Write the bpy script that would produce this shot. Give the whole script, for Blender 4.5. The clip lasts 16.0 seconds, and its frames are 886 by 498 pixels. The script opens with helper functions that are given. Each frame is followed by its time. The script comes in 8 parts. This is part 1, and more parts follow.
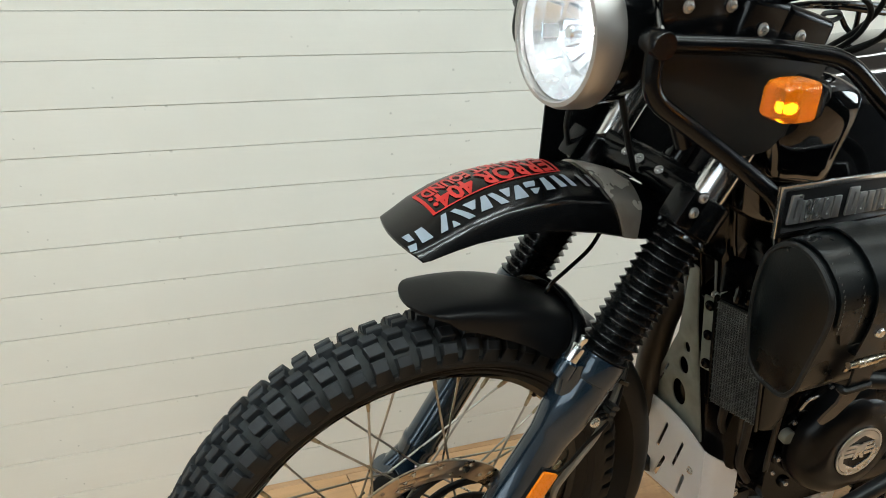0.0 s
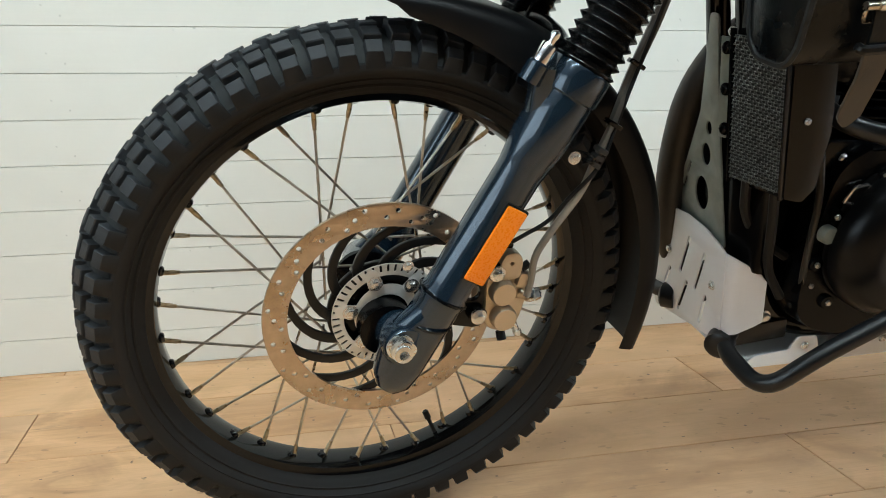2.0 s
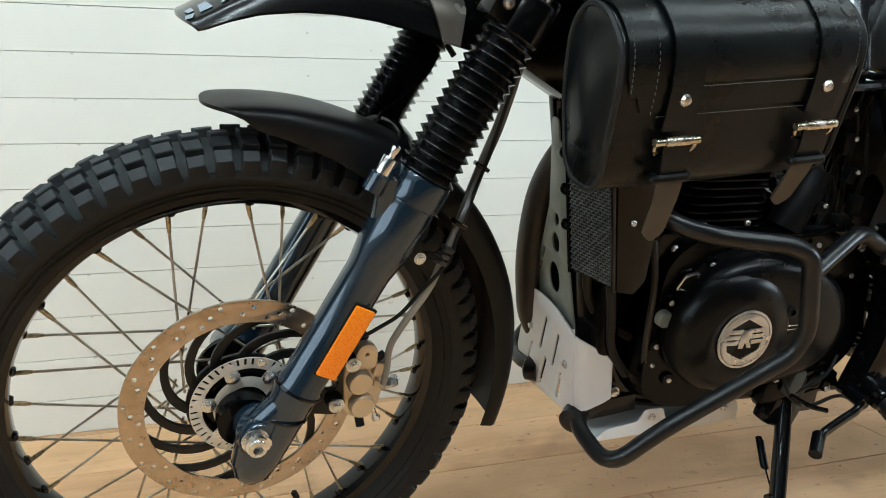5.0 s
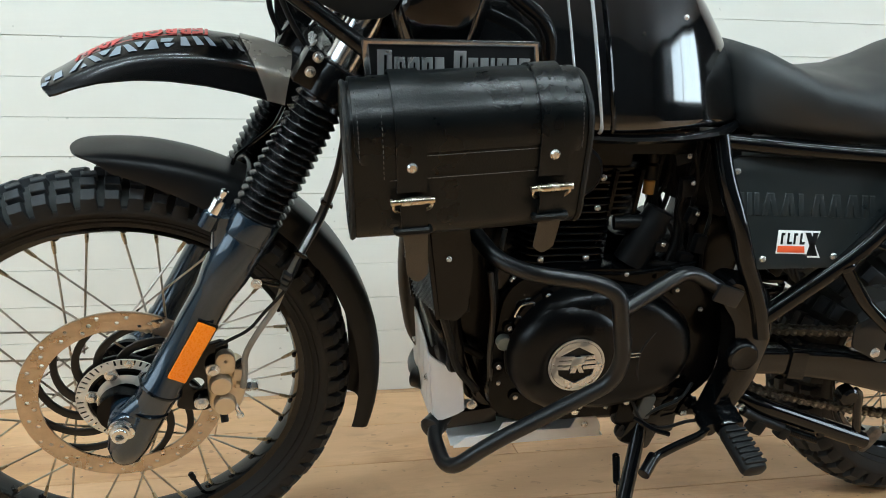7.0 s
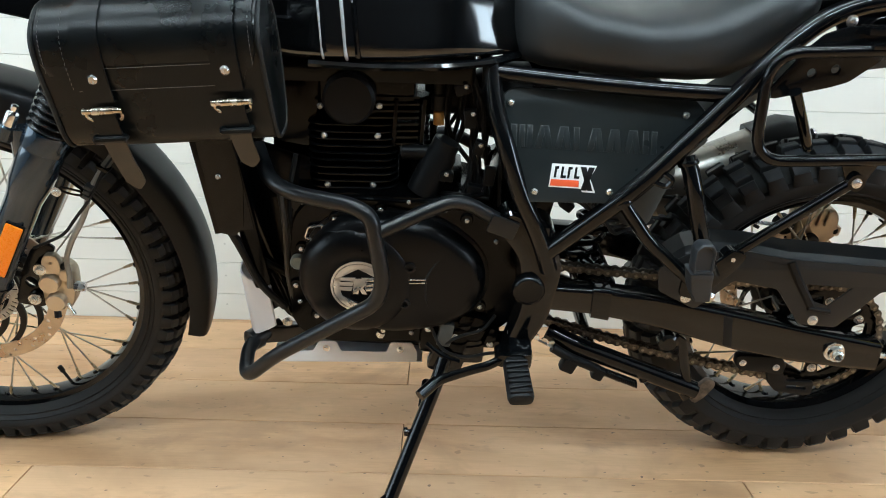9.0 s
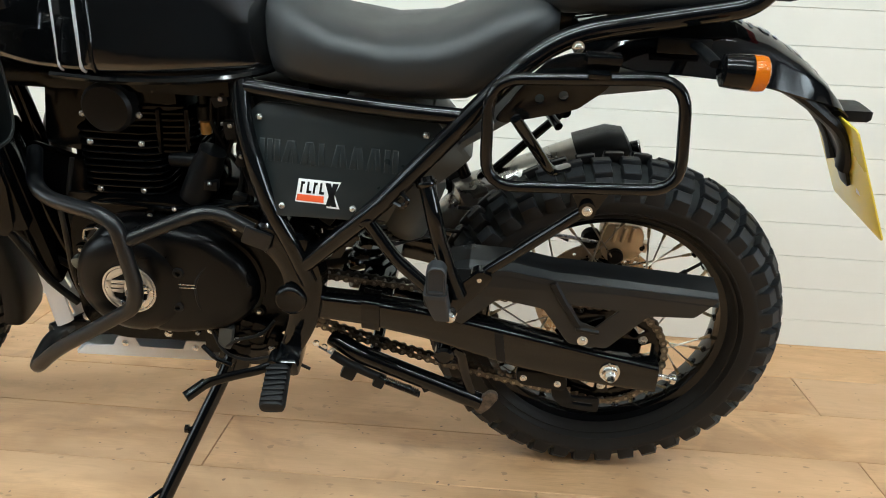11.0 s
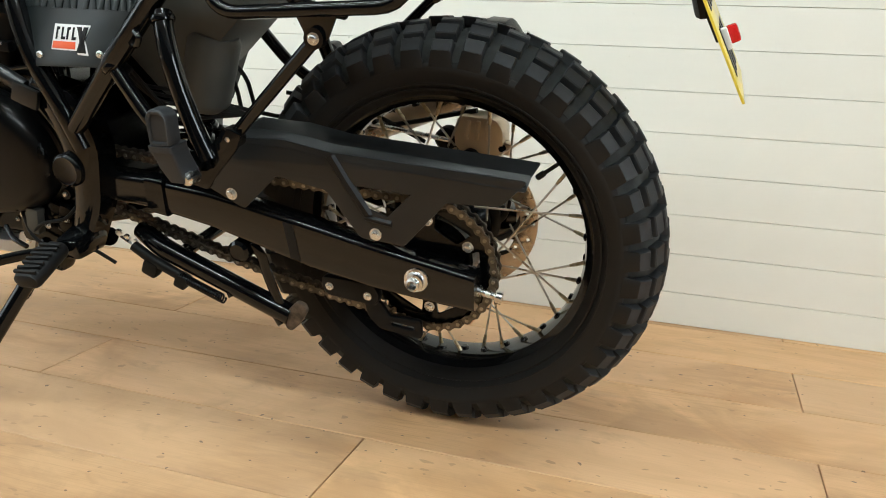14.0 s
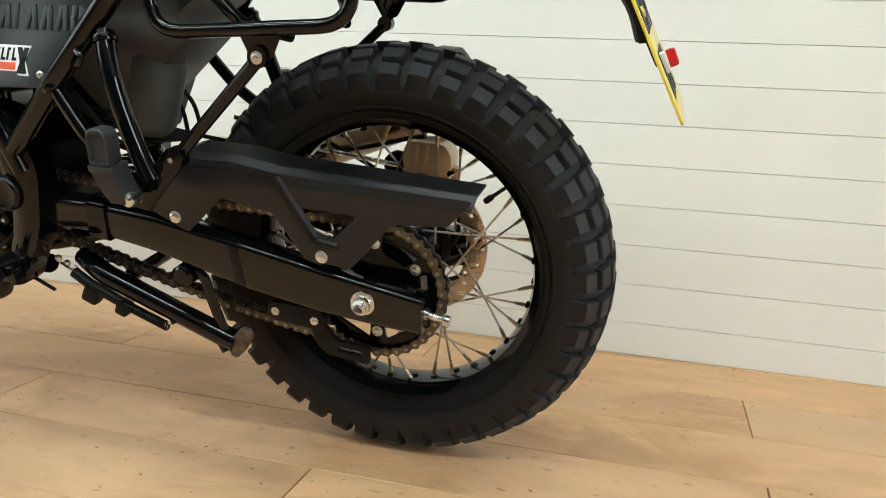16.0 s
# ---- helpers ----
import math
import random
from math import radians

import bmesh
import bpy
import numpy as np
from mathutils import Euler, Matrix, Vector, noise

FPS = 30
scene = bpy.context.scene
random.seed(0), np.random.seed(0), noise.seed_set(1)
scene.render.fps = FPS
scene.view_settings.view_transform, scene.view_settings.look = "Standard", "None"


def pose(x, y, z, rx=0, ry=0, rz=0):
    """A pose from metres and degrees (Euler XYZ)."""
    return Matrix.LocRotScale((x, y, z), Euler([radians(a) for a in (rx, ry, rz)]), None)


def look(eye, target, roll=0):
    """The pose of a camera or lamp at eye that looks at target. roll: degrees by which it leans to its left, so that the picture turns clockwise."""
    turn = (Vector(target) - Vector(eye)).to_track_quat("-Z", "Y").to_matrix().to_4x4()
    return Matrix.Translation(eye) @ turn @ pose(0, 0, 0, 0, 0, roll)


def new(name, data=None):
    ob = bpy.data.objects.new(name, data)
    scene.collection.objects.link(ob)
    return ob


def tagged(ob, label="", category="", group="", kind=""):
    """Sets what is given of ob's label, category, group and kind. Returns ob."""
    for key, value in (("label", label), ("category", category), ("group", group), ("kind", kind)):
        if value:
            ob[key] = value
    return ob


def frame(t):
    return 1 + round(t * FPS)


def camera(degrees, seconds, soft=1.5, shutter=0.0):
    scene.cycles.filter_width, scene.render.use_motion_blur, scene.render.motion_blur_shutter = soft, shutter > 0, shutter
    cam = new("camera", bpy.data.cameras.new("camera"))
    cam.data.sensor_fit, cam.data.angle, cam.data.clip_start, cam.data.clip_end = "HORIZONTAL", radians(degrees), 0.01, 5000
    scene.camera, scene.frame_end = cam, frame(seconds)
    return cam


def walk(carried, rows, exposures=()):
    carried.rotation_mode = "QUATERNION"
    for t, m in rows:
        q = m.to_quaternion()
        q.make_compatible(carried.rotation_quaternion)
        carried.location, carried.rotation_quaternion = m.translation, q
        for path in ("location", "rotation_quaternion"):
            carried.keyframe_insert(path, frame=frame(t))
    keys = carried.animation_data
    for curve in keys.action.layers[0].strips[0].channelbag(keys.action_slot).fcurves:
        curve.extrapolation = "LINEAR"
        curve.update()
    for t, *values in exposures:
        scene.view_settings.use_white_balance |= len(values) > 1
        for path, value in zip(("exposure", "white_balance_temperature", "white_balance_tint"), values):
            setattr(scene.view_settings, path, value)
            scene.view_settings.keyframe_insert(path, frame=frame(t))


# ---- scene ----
cam = camera(59.1, 16.0, 1.0)
PATH = [
    (0, (-0.311, -0.909, 1.019), (0.364, 0.901, 0.503), -0.9),
    (0.5, (-0.244, -0.9, 0.935), (0.267, 0.969, 0.44), -0.3),
    (1, (-0.169, -0.91, 0.778), (0.266, 0.987, 0.317), 0.2),
    (1.5, (-0.146, -0.912, 0.666), (0.278, 0.99, 0.219), 0.0),
    (2, (-0.14, -0.929, 0.63), (0.287, 0.973, 0.184), -0.2),
    (2.5, (-0.139, -0.955, 0.636), (0.296, 0.942, 0.175), -0.3),
    (3, (-0.14, -0.97, 0.627), (0.307, 0.918, 0.143), -0.2),
    (3.5, (-0.146, -0.976, 0.619), (0.316, 0.907, 0.125), -0.2),
    (4, (-0.137, -0.973, 0.623), (0.357, 0.905, 0.145), -0.2),
    (4.5, (-0.102, -0.972, 0.655), (0.455, 0.903, 0.239), 0.2),
    (5, (-0.063, -0.981, 0.717), (0.551, 0.886, 0.347), 0.5),
    (5.2, (-0.056, -0.987, 0.759), (0.573, 0.878, 0.4), 0.6),
    (7.3, (0.306, -1.196, 0.822), (0.622, 0.731, 0.388), 1.1),
    (7.5, (0.339, -1.194, 0.831), (0.627, 0.732, 0.377), 1.1),
    (8, (0.47, -1.174, 0.807), (0.665, 0.759, 0.333), 1.2),
    (8.2, (0.526, -1.195, 0.785), (0.68, 0.748, 0.338), 1.1),
    (8.5, (0.622, -1.222, 0.796), (0.717, 0.714, 0.301), 1.4),
    (9, (0.788, -1.308, 0.772), (0.806, 0.626, 0.266), 1.6),
    (9.2, (0.853, -1.323, 0.774), (0.858, 0.608, 0.255), 1.7),
    (11.3, (1.322, -1.284, 0.872), (1.188, 0.62, 0.275), 2.9),
    (11.5, (1.388, -1.281, 0.874), (1.22, 0.624, 0.289), 2.9),
    (12, (1.528, -1.217, 0.859), (1.247, 0.675, 0.278), 3.2),
    (12.5, (1.647, -1.151, 0.829), (1.235, 0.723, 0.264), 3.1),
    (13, (1.764, -1.08, 0.761), (1.254, 0.779, 0.231), 3.3),
    (13.5, (1.807, -1.046, 0.664), (1.247, 0.808, 0.165), 3.1),
    (14, (1.811, -1.044, 0.582), (1.226, 0.81, 0.109), 2.6),
    (14.5, (1.819, -1.042, 0.548), (1.225, 0.815, 0.098), 2.4),
    (15, (1.819, -1.04, 0.54), (1.239, 0.827, 0.116), 2.5),
    (15.5, (1.821, -1.035, 0.541), (1.277, 0.85, 0.153), 2.8),
    (16, (1.832, -1.038, 0.556), (1.328, 0.863, 0.193), 3.0),
]
AUTO = [(0, -0.90, 6800, 8), (1, -0.86, 6680, 8), (2, -0.71, 6410, 7), (3.5, -0.59, 6340, 6), (4.3, -0.60, 6320, 6), (5, -0.64, 6340, 6), (7.5, -0.62, 6210, 6), (9, -0.42, 6110, 7), (12, -0.48, 6810, 8), (13.5, -0.47, 6850, 8), (15, -0.42, 6860, 8), (16, -0.47, 6870, 8)]
walk(cam, [(t, look(eye, target, roll)) for t, eye, target, roll in PATH], AUTO)

# ---- light and exposure ----
world = bpy.data.worlds.new("room_world")
scene.world = world
world.use_nodes = True
world.node_tree.nodes["Background"].inputs[0].default_value = (0.75, 0.85, 1.0, 1)
world.node_tree.nodes["Background"].inputs[1].default_value = 0.05

FLOOR_FRONT, WALL_Y, CEIL_Z = -5.2, 0.79, 2.75
ROOM_X0, ROOM_X1 = -2.7, 6.2


def area_lamp(x, y, z, sx, sy, watts, colour, tilt):
    data = bpy.data.lights.new("ceiling_lamp", "AREA")
    data.shape, data.size, data.size_y, data.energy, data.color = "RECTANGLE", sx, sy, watts, colour
    data.spread = radians(112)
    ob = new("ceiling_lamp", data)
    ob.matrix_basis = pose(x, y, z, tilt)
    return ob


# all out of view; the row at y -1.9 is added to brighten the bike's side
LAMPS = [(-1.1, -0.55, 17, 12), (0.6, -0.6, 17, 12), (2.05, -0.55, 10, 12), (-0.9, -1.9, 20, 47), (0.9, -1.9, 20, 47), (2.5, -1.9, 17, 47)]
for lx, ly, lw, lt in LAMPS:
    area_lamp(lx, ly, CEIL_Z - 0.09, 1.45, 0.07, lw * 0.83, (0.80, 0.95, 1.0), lt)


# ---- materials ----
def node_mat(name):
    m = bpy.data.materials.new(name)
    m.use_nodes = True
    return m, m.node_tree.nodes, m.node_tree.links, m.node_tree.nodes["Principled BSDF"]


def mix_colour(nodes, links, fac, a, b):
    mx = nodes.new("ShaderNodeMix")
    mx.data_type = "RGBA"
    links.new(fac, mx.inputs[0])
    for i, c in ((6, a), (7, b)):
        if isinstance(c, tuple):
            mx.inputs[i].default_value = (*c, 1)
        else:
            links.new(c, mx.inputs[i])
    return mx.outputs[2]


def noise_tex(nodes, links, scale, detail=3, rough=0.55, stretch=None, space="Object"):
    tc = nodes.new("ShaderNodeTexCoord")
    mp = nodes.new("ShaderNodeMapping")
    links.new(tc.outputs[space], mp.inputs[0])
    if stretch:
        mp.inputs[3].default_value = stretch
    nz = nodes.new("ShaderNodeTexNoise")
    nz.inputs["Scale"].default_value, nz.inputs["Detail"].default_value, nz.inputs["Roughness"].default_value = scale, detail, rough
    links.new(mp.outputs[0], nz.inputs["Vector"])
    return nz.outputs["Fac"]


def ramp(nodes, links, fac, lo, hi, a=0.0, b=1.0):
    mr = nodes.new("ShaderNodeMapRange")
    for i, v in ((1, lo), (2, hi), (3, a), (4, b)):
        mr.inputs[i].default_value = v
    links.new(fac, mr.inputs[0])
    return mr.outputs[0]


def surface(name, base, rough, metal=0.0, vary=0.25, grain=220.0, blotch=9.0, bump=0.12, rvary=0.12, coat=0.0, second=None, spec=0.5, stretch=None):
    """A worn surface: fine grain and broad blotches in colour, gloss and relief."""
    m, nodes, links, bsdf = node_mat(name)
    fine = noise_tex(nodes, links, grain, 2, 0.6, stretch)
    broad = noise_tex(nodes, links, blotch, 4, 0.6)
    dark = tuple(c * (1 - vary) for c in base)
    light = second or tuple(min(1, c * (1 + vary)) for c in base)
    links.new(mix_colour(nodes, links, ramp(nodes, links, broad, 0.3, 0.7), dark, light), bsdf.inputs["Base Color"])
    links.new(ramp(nodes, links, broad, 0.25, 0.75, max(0.02, rough - rvary), min(1, rough + rvary)), bsdf.inputs["Roughness"])
    bsdf.inputs["Metallic"].default_value = metal
    bsdf.inputs["Specular IOR Level"].default_value = spec
    if coat:
        bsdf.inputs["Coat Weight"].default_value, bsdf.inputs["Coat Roughness"].default_value = coat, 0.06
    if bump:
        bp = nodes.new("ShaderNodeBump")
        bp.inputs["Strength"].default_value, bp.inputs["Distance"].default_value = bump, 0.0012
        links.new(fine, bp.inputs["Height"])
        links.new(bp.outputs[0], bsdf.inputs["Normal"])
    return m


GLOSS = surface("black_gloss_paint", (0.0022, 0.0025, 0.0029), 0.07, vary=0.2, bump=0.01, rvary=0.03, blotch=5, spec=0.38)
TANK_PAINT = surface("black_tank_paint", (0.0022, 0.0024, 0.0027), 0.085, vary=0.2, bump=0.008, rvary=0.03, blotch=4, spec=0.55, coat=0.9)
SATIN = surface("black_satin_powder_coat", (0.0026, 0.0029, 0.0033), 0.19, vary=0.25, bump=0.03, rvary=0.05, spec=0.28)
MATTE = surface("black_matte_paint", (0.0052, 0.0055, 0.0062), 0.40, vary=0.2, bump=0.05, rvary=0.06, spec=0.22)
PLASTIC = surface("black_moulded_plastic", (0.0042, 0.0046, 0.0052), 0.44, vary=0.25, bump=0.18, grain=600, spec=0.18)
CAST = surface("black_cast_engine_enamel", (0.0015, 0.0016, 0.0019), 0.18, vary=0.35, bump=0.05, grain=420, rvary=0.06, spec=0.155)
GUARD = surface("charcoal_satin_guard", (0.0115, 0.0122, 0.0128), 0.36, vary=0.2, bump=0.08, grain=500, spec=0.36)
COVER_ENAMEL = surface("black_satin_cover_enamel", (0.0022, 0.0024, 0.0028), 0.30, vary=0.3, bump=0.06, grain=420, rvary=0.06, spec=0.21)
BAR_COAT = surface("black_satin_bar_coating", (0.0050, 0.0056, 0.0064), 0.32, vary=0.25, bump=0.05, grain=400, rvary=0.06, spec=0.42)
SILVER_PAINT = surface("silver_white_pinstripe", (0.42, 0.43, 0.45), 0.2, vary=0.05, bump=0.0, coat=0.6)
ARM_PAINT = surface("black_gloss_arm_paint", (0.0024, 0.0027, 0.0031), 0.13, vary=0.2, bump=0.02, rvary=0.03, blotch=5, spec=0.5)
PIN_STEEL = surface("oily_pin_steel", (0.30, 0.27, 0.22), 0.4, metal=0.9, vary=0.4, bump=0.0, blotch=80)
GREY_PLASTIC = surface("grey_moulded_plastic", (0.060, 0.062, 0.057), 0.48, vary=0.2, bump=0.15, grain=500, spec=0.35)
PEG_GREY = surface("dark_blue_grey_rubber", (0.022, 0.024, 0.027), 0.5, vary=0.2, bump=0.15, grain=500, spec=0.4)
GREY_STEEL = surface("grey_green_painted_steel", (0.185, 0.205, 0.180), 0.42, vary=0.25, bump=0.06, blotch=30)
HOSE = surface("grey_braided_hose", (0.26, 0.24, 0.21), 0.4, vary=0.3, bump=0.2, grain=700)
SLEEVE = surface("grey_hose_sleeve", (0.12, 0.11, 0.095), 0.22, vary=0.3, bump=0.05, grain=700, spec=0.5)
GREY_RUBBER = surface("grey_rubber", (0.020, 0.021, 0.021), 0.5, vary=0.2, bump=0.1)
RUBBER = surface("black_rubber", (0.0048, 0.005, 0.0055), 0.55, vary=0.3, bump=0.15, grain=300, spec=0.28)
BOOT = surface("black_boot_rubber", (0.0026, 0.0028, 0.0031), 0.19, vary=0.25, bump=0.03, grain=300, spec=0.5)
TYRE = surface("black_tyre_sidewall", (0.0085, 0.0082, 0.008), 0.6, vary=0.3, bump=0.12, grain=340, blotch=16, spec=0.3)
TREAD = surface("dusty_tread_rubber", (0.0095, 0.0105, 0.012), 0.55, vary=0.3, bump=0.25, grain=240, blotch=38, second=(0.030, 0.034, 0.039), spec=0.4)
SEATMAT = surface("black_grained_seat_vinyl", (0.0140, 0.0160, 0.0172), 0.45, vary=0.15, bump=0.35, grain=900, blotch=6, spec=0.5)
PANEL = surface("charcoal_satin_panel", (0.0125, 0.0165, 0.0175), 0.34, vary=0.15, bump=0.06, spec=0.46)
LEATHER = surface("black_oiled_leather", (0.0022, 0.0032, 0.0036), 0.30, vary=0.4, bump=0.18, grain=420, blotch=11, rvary=0.09, spec=0.27)
WORN_LEATHER = surface("worn_leather_edge", (0.008, 0.009, 0.010), 0.55, vary=0.5, bump=0.3, grain=300, blotch=60, second=(0.022, 0.024, 0.024), spec=0.25)
BUCKLE = surface("aged_nickel_buckle", (0.62, 0.53, 0.38), 0.26, metal=1.0, vary=0.3, bump=0.05, blotch=90, second=(0.78, 0.74, 0.66))
FENDER_BLACK = surface("black_fender_paint", (0.0024, 0.0026, 0.0030), 0.20, vary=0.2, bump=0.02, rvary=0.04, blotch=5, spec=0.45)
SHIELD = surface("charcoal_powder_coat", (0.011, 0.0115, 0.0115), 0.42, vary=0.15, bump=0.06, spec=0.30)
LEATHER_BACK = surface("raw_leather_strap", (0.048, 0.040, 0.029), 0.55, vary=0.35, bump=0.3, grain=500, blotch=30)
FORK_BLUE = surface("dark_blue_fork_paint", (0.013, 0.029, 0.048), 0.20, metal=0.5, vary=0.12, bump=0.02, rvary=0.05, coat=0.9)
CHROME = surface("polished_chrome", (0.86, 0.87, 0.88), 0.17, metal=1.0, vary=0.04, bump=0.0, rvary=0.05)
STEEL = surface("zinc_plated_steel", (0.70, 0.71, 0.71), 0.26, metal=1.0, vary=0.22, bump=0.04, blotch=60)
TREAD_FLOOR = surface("dusty_tread_floor", (0.020, 0.022, 0.023), 0.7, vary=0.3, bump=0.2, grain=200, blotch=30, second=(0.045, 0.05, 0.05), spec=0.3)
NIPPLE = surface("aged_brass_nipple", (0.40, 0.31, 0.16), 0.34, metal=1.0, vary=0.35, bump=0.0, blotch=120, second=(0.55, 0.48, 0.36))
SPOKE = surface("zinc_yellow_spoke_steel", (0.50, 0.44, 0.33), 0.32, metal=1.0, vary=0.35, bump=0.0, blotch=22, second=(0.66, 0.64, 0.6))
ZINC = surface("bright_zinc_plate", (0.66, 0.65, 0.62), 0.42, metal=0.55, vary=0.1, bump=0.03)
DISC = surface("brushed_disc_steel", (0.47, 0.385, 0.30), 0.30, metal=1.0, vary=0.2, bump=0.06, grain=300, blotch=26)
CARRIER = surface("black_disc_carrier", (0.004, 0.004, 0.0043), 0.38, vary=0.2, bump=0.05, spec=0.3)
ALU = surface("satin_aluminium", (0.50, 0.48, 0.46), 0.45, metal=0.9, vary=0.08, bump=0.06, grain=500)
SKID = surface("silver_painted_aluminium", (0.74, 0.75, 0.77), 0.42, metal=0.05, vary=0.06, bump=0.05, grain=500)
GOLD = surface("champagne_caliper_anodising", (0.60, 0.50, 0.37), 0.42, metal=0.75, vary=0.12, bump=0.08, grain=400)
CHAIN = surface("oily_chain_steel", (0.13, 0.115, 0.095), 0.42, metal=0.9, vary=0.5, bump=0.05, blotch=80)
FIN = surface("fine_cooler_mesh", (0.012, 0.013, 0.013), 0.5, metal=0.3, vary=0.6, bump=0.6, grain=260, blotch=180)
RED_DECAL = surface("red_vinyl_decal", (0.50, 0.016, 0.014), 0.4, vary=0.12, bump=0.02)
GREY_DECAL = surface("silver_grey_vinyl_decal", (0.24, 0.28, 0.33), 0.4, vary=0.15, bump=0.02)
DULL_DECAL = surface("worn_grey_vinyl_decal", (0.15, 0.16, 0.165), 0.4, vary=0.3, bump=0.02, blotch=60)
WHITE_DECAL = surface("white_vinyl_decal", (0.78, 0.78, 0.78), 0.4, vary=0.04, bump=0.02)
BLACK_DECAL = surface("black_vinyl_decal", (0.007, 0.007, 0.0075), 0.4, vary=0.1, bump=0.02, spec=0.22)
ORANGE_DECAL = surface("orange_vinyl_decal", (0.72, 0.10, 0.03), 0.4, vary=0.08, bump=0.02)
SILVER_BADGE = surface("silver_badge_metal", (0.62, 0.62, 0.62), 0.3, metal=0.9, vary=0.1, bump=0.03)
YELLOW = surface("yellow_plate_acrylic", (0.80, 0.62, 0.06), 0.3, vary=0.05, bump=0.01, coat=0.5)
WHITE_PLASTIC = surface("white_plastic", (0.72, 0.7, 0.66), 0.4, vary=0.06, bump=0.02)
BRASS = surface("brown_plastic_cap", (0.42, 0.22, 0.05), 0.4, vary=0.15, bump=0.03)
WORN_STEEL = surface("worn_bare_steel", (0.035, 0.024, 0.017), 0.5, metal=0.3, vary=0.5, bump=0.2, grain=160, blotch=60, second=(0.16, 0.12, 0.09))
HEADER = surface("black_exhaust_steel", (0.028, 0.026, 0.024), 0.45, metal=0.3, vary=0.4, bump=0.06, second=(0.05, 0.043, 0.036))


def lens_mat(name, colour, rough=0.12, trans=0.55, glow=0.0):
    m, nodes, links, bsdf = node_mat(name)
    bsdf.inputs["Base Color"].default_value = (*colour, 1)
    bsdf.inputs["Transmission Weight"].default_value = trans
    bsdf.inputs["IOR"].default_value = 1.48
    tc = nodes.new("ShaderNodeTexCoord")
    wv = nodes.new("ShaderNodeTexVoronoi")
    wv.inputs["Scale"].default_value = 320
    links.new(tc.outputs["Object"], wv.inputs["Vector"])
    bp = nodes.new("ShaderNodeBump")
    bp.inputs["Strength"].default_value, bp.inputs["Distance"].default_value = 0.5, 0.001
    links.new(wv.outputs["Distance"], bp.inputs["Height"])
    links.new(bp.outputs[0], bsdf.inputs["Normal"])
    links.new(ramp(nodes, links, wv.outputs["Distance"], 0.0, 0.8, rough, rough + 0.15), bsdf.inputs["Roughness"])
    if glow:
        bsdf.inputs["Emission Color"].default_value = (*colour, 1)
        bsdf.inputs["Emission Strength"].default_value = glow
    return m


AMBER = lens_mat("amber_lens", (1.0, 0.34, 0.008), rough=0.08, trans=0.75)
AMBER_REAR = lens_mat("amber_rear_lens", (0.95, 0.24, 0.006), rough=0.07, trans=0.5)
REFLECTOR = lens_mat("orange_reflector", (1.0, 0.25, 0.008), rough=0.2, trans=0.0)
RED_LENS = lens_mat("red_lens", (0.75, 0.02, 0.02), trans=0.3)
BULB = lens_mat("lit_bulb", (1.0, 0.62, 0.12), trans=0.0, glow=14.0)


def glass_mat():
    m, nodes, links, bsdf = node_mat("clear_glass")
    out = nodes["Material Output"]
    clear, gloss, fres, mx = (nodes.new(k) for k in ("ShaderNodeBsdfTransparent", "ShaderNodeBsdfGlossy", "ShaderNodeLayerWeight", "ShaderNodeMixShader"))
    clear.inputs[0].default_value = (0.93, 0.96, 0.97, 1)
    fac = noise_tex(nodes, links, 30, 2, 0.5)
    links.new(ramp(nodes, links, fac, 0.3, 0.7, 0.01, 0.05), gloss.inputs["Roughness"])
    fres.inputs[0].default_value = 0.5
    sharp = nodes.new("ShaderNodeMath")
    sharp.operation = "POWER"
    sharp.inputs[1].default_value = 4.0
    links.new(fres.outputs["Facing"], sharp.inputs[0])
    links.new(ramp(nodes, links, sharp.outputs[0], 0, 1, 0.045, 0.9), mx.inputs[0])
    links.new(clear.outputs[0], mx.inputs[1])
    links.new(gloss.outputs[0], mx.inputs[2])
    links.new(mx.outputs[0], out.inputs["Surface"])
    return m


GLASS = glass_mat()
FACET = surface("bright_reflector_chrome", (0.88, 0.90, 0.93), 0.27, metal=0.75, vary=0.04, bump=0.0, rvary=0.08)


def wall_mat():
    m, nodes, links, bsdf = node_mat("white_painted_boards")
    broad = noise_tex(nodes, links, 2.2, 5, 0.6)
    streak = noise_tex(nodes, links, 14, 4, 0.6, (0.12, 1, 1))
    brush = noise_tex(nodes, links, 120, 2, 0.6, (0.05, 1, 1))
    info = nodes.new("ShaderNodeObjectInfo")
    base = mix_colour(nodes, links, ramp(nodes, links, broad, 0.3, 0.7), (0.765, 0.745, 0.682), (0.815, 0.795, 0.732))
    base = mix_colour(nodes, links, ramp(nodes, links, streak, 0.55, 0.85, 0, 0.35), base, (0.66, 0.643, 0.587))
    base = mix_colour(nodes, links, ramp(nodes, links, info.outputs["Random"], 0, 1, 0, 0.22), base, (0.718, 0.707, 0.643))
    speck = noise_tex(nodes, links, 55, 1, 0.4)
    base = mix_colour(nodes, links, ramp(nodes, links, speck, 0.80, 0.83, 0, 0.55), base, (0.42, 0.40, 0.36))
    links.new(base, bsdf.inputs["Base Color"])
    links.new(ramp(nodes, links, streak, 0.2, 0.8, 0.36, 0.52), bsdf.inputs["Roughness"])
    bp = nodes.new("ShaderNodeBump")
    bp.inputs["Strength"].default_value, bp.inputs["Distance"].default_value = 0.25, 0.0015
    links.new(brush, bp.inputs["Height"])
    links.new(bp.outputs[0], bsdf.inputs["Normal"])
    return m


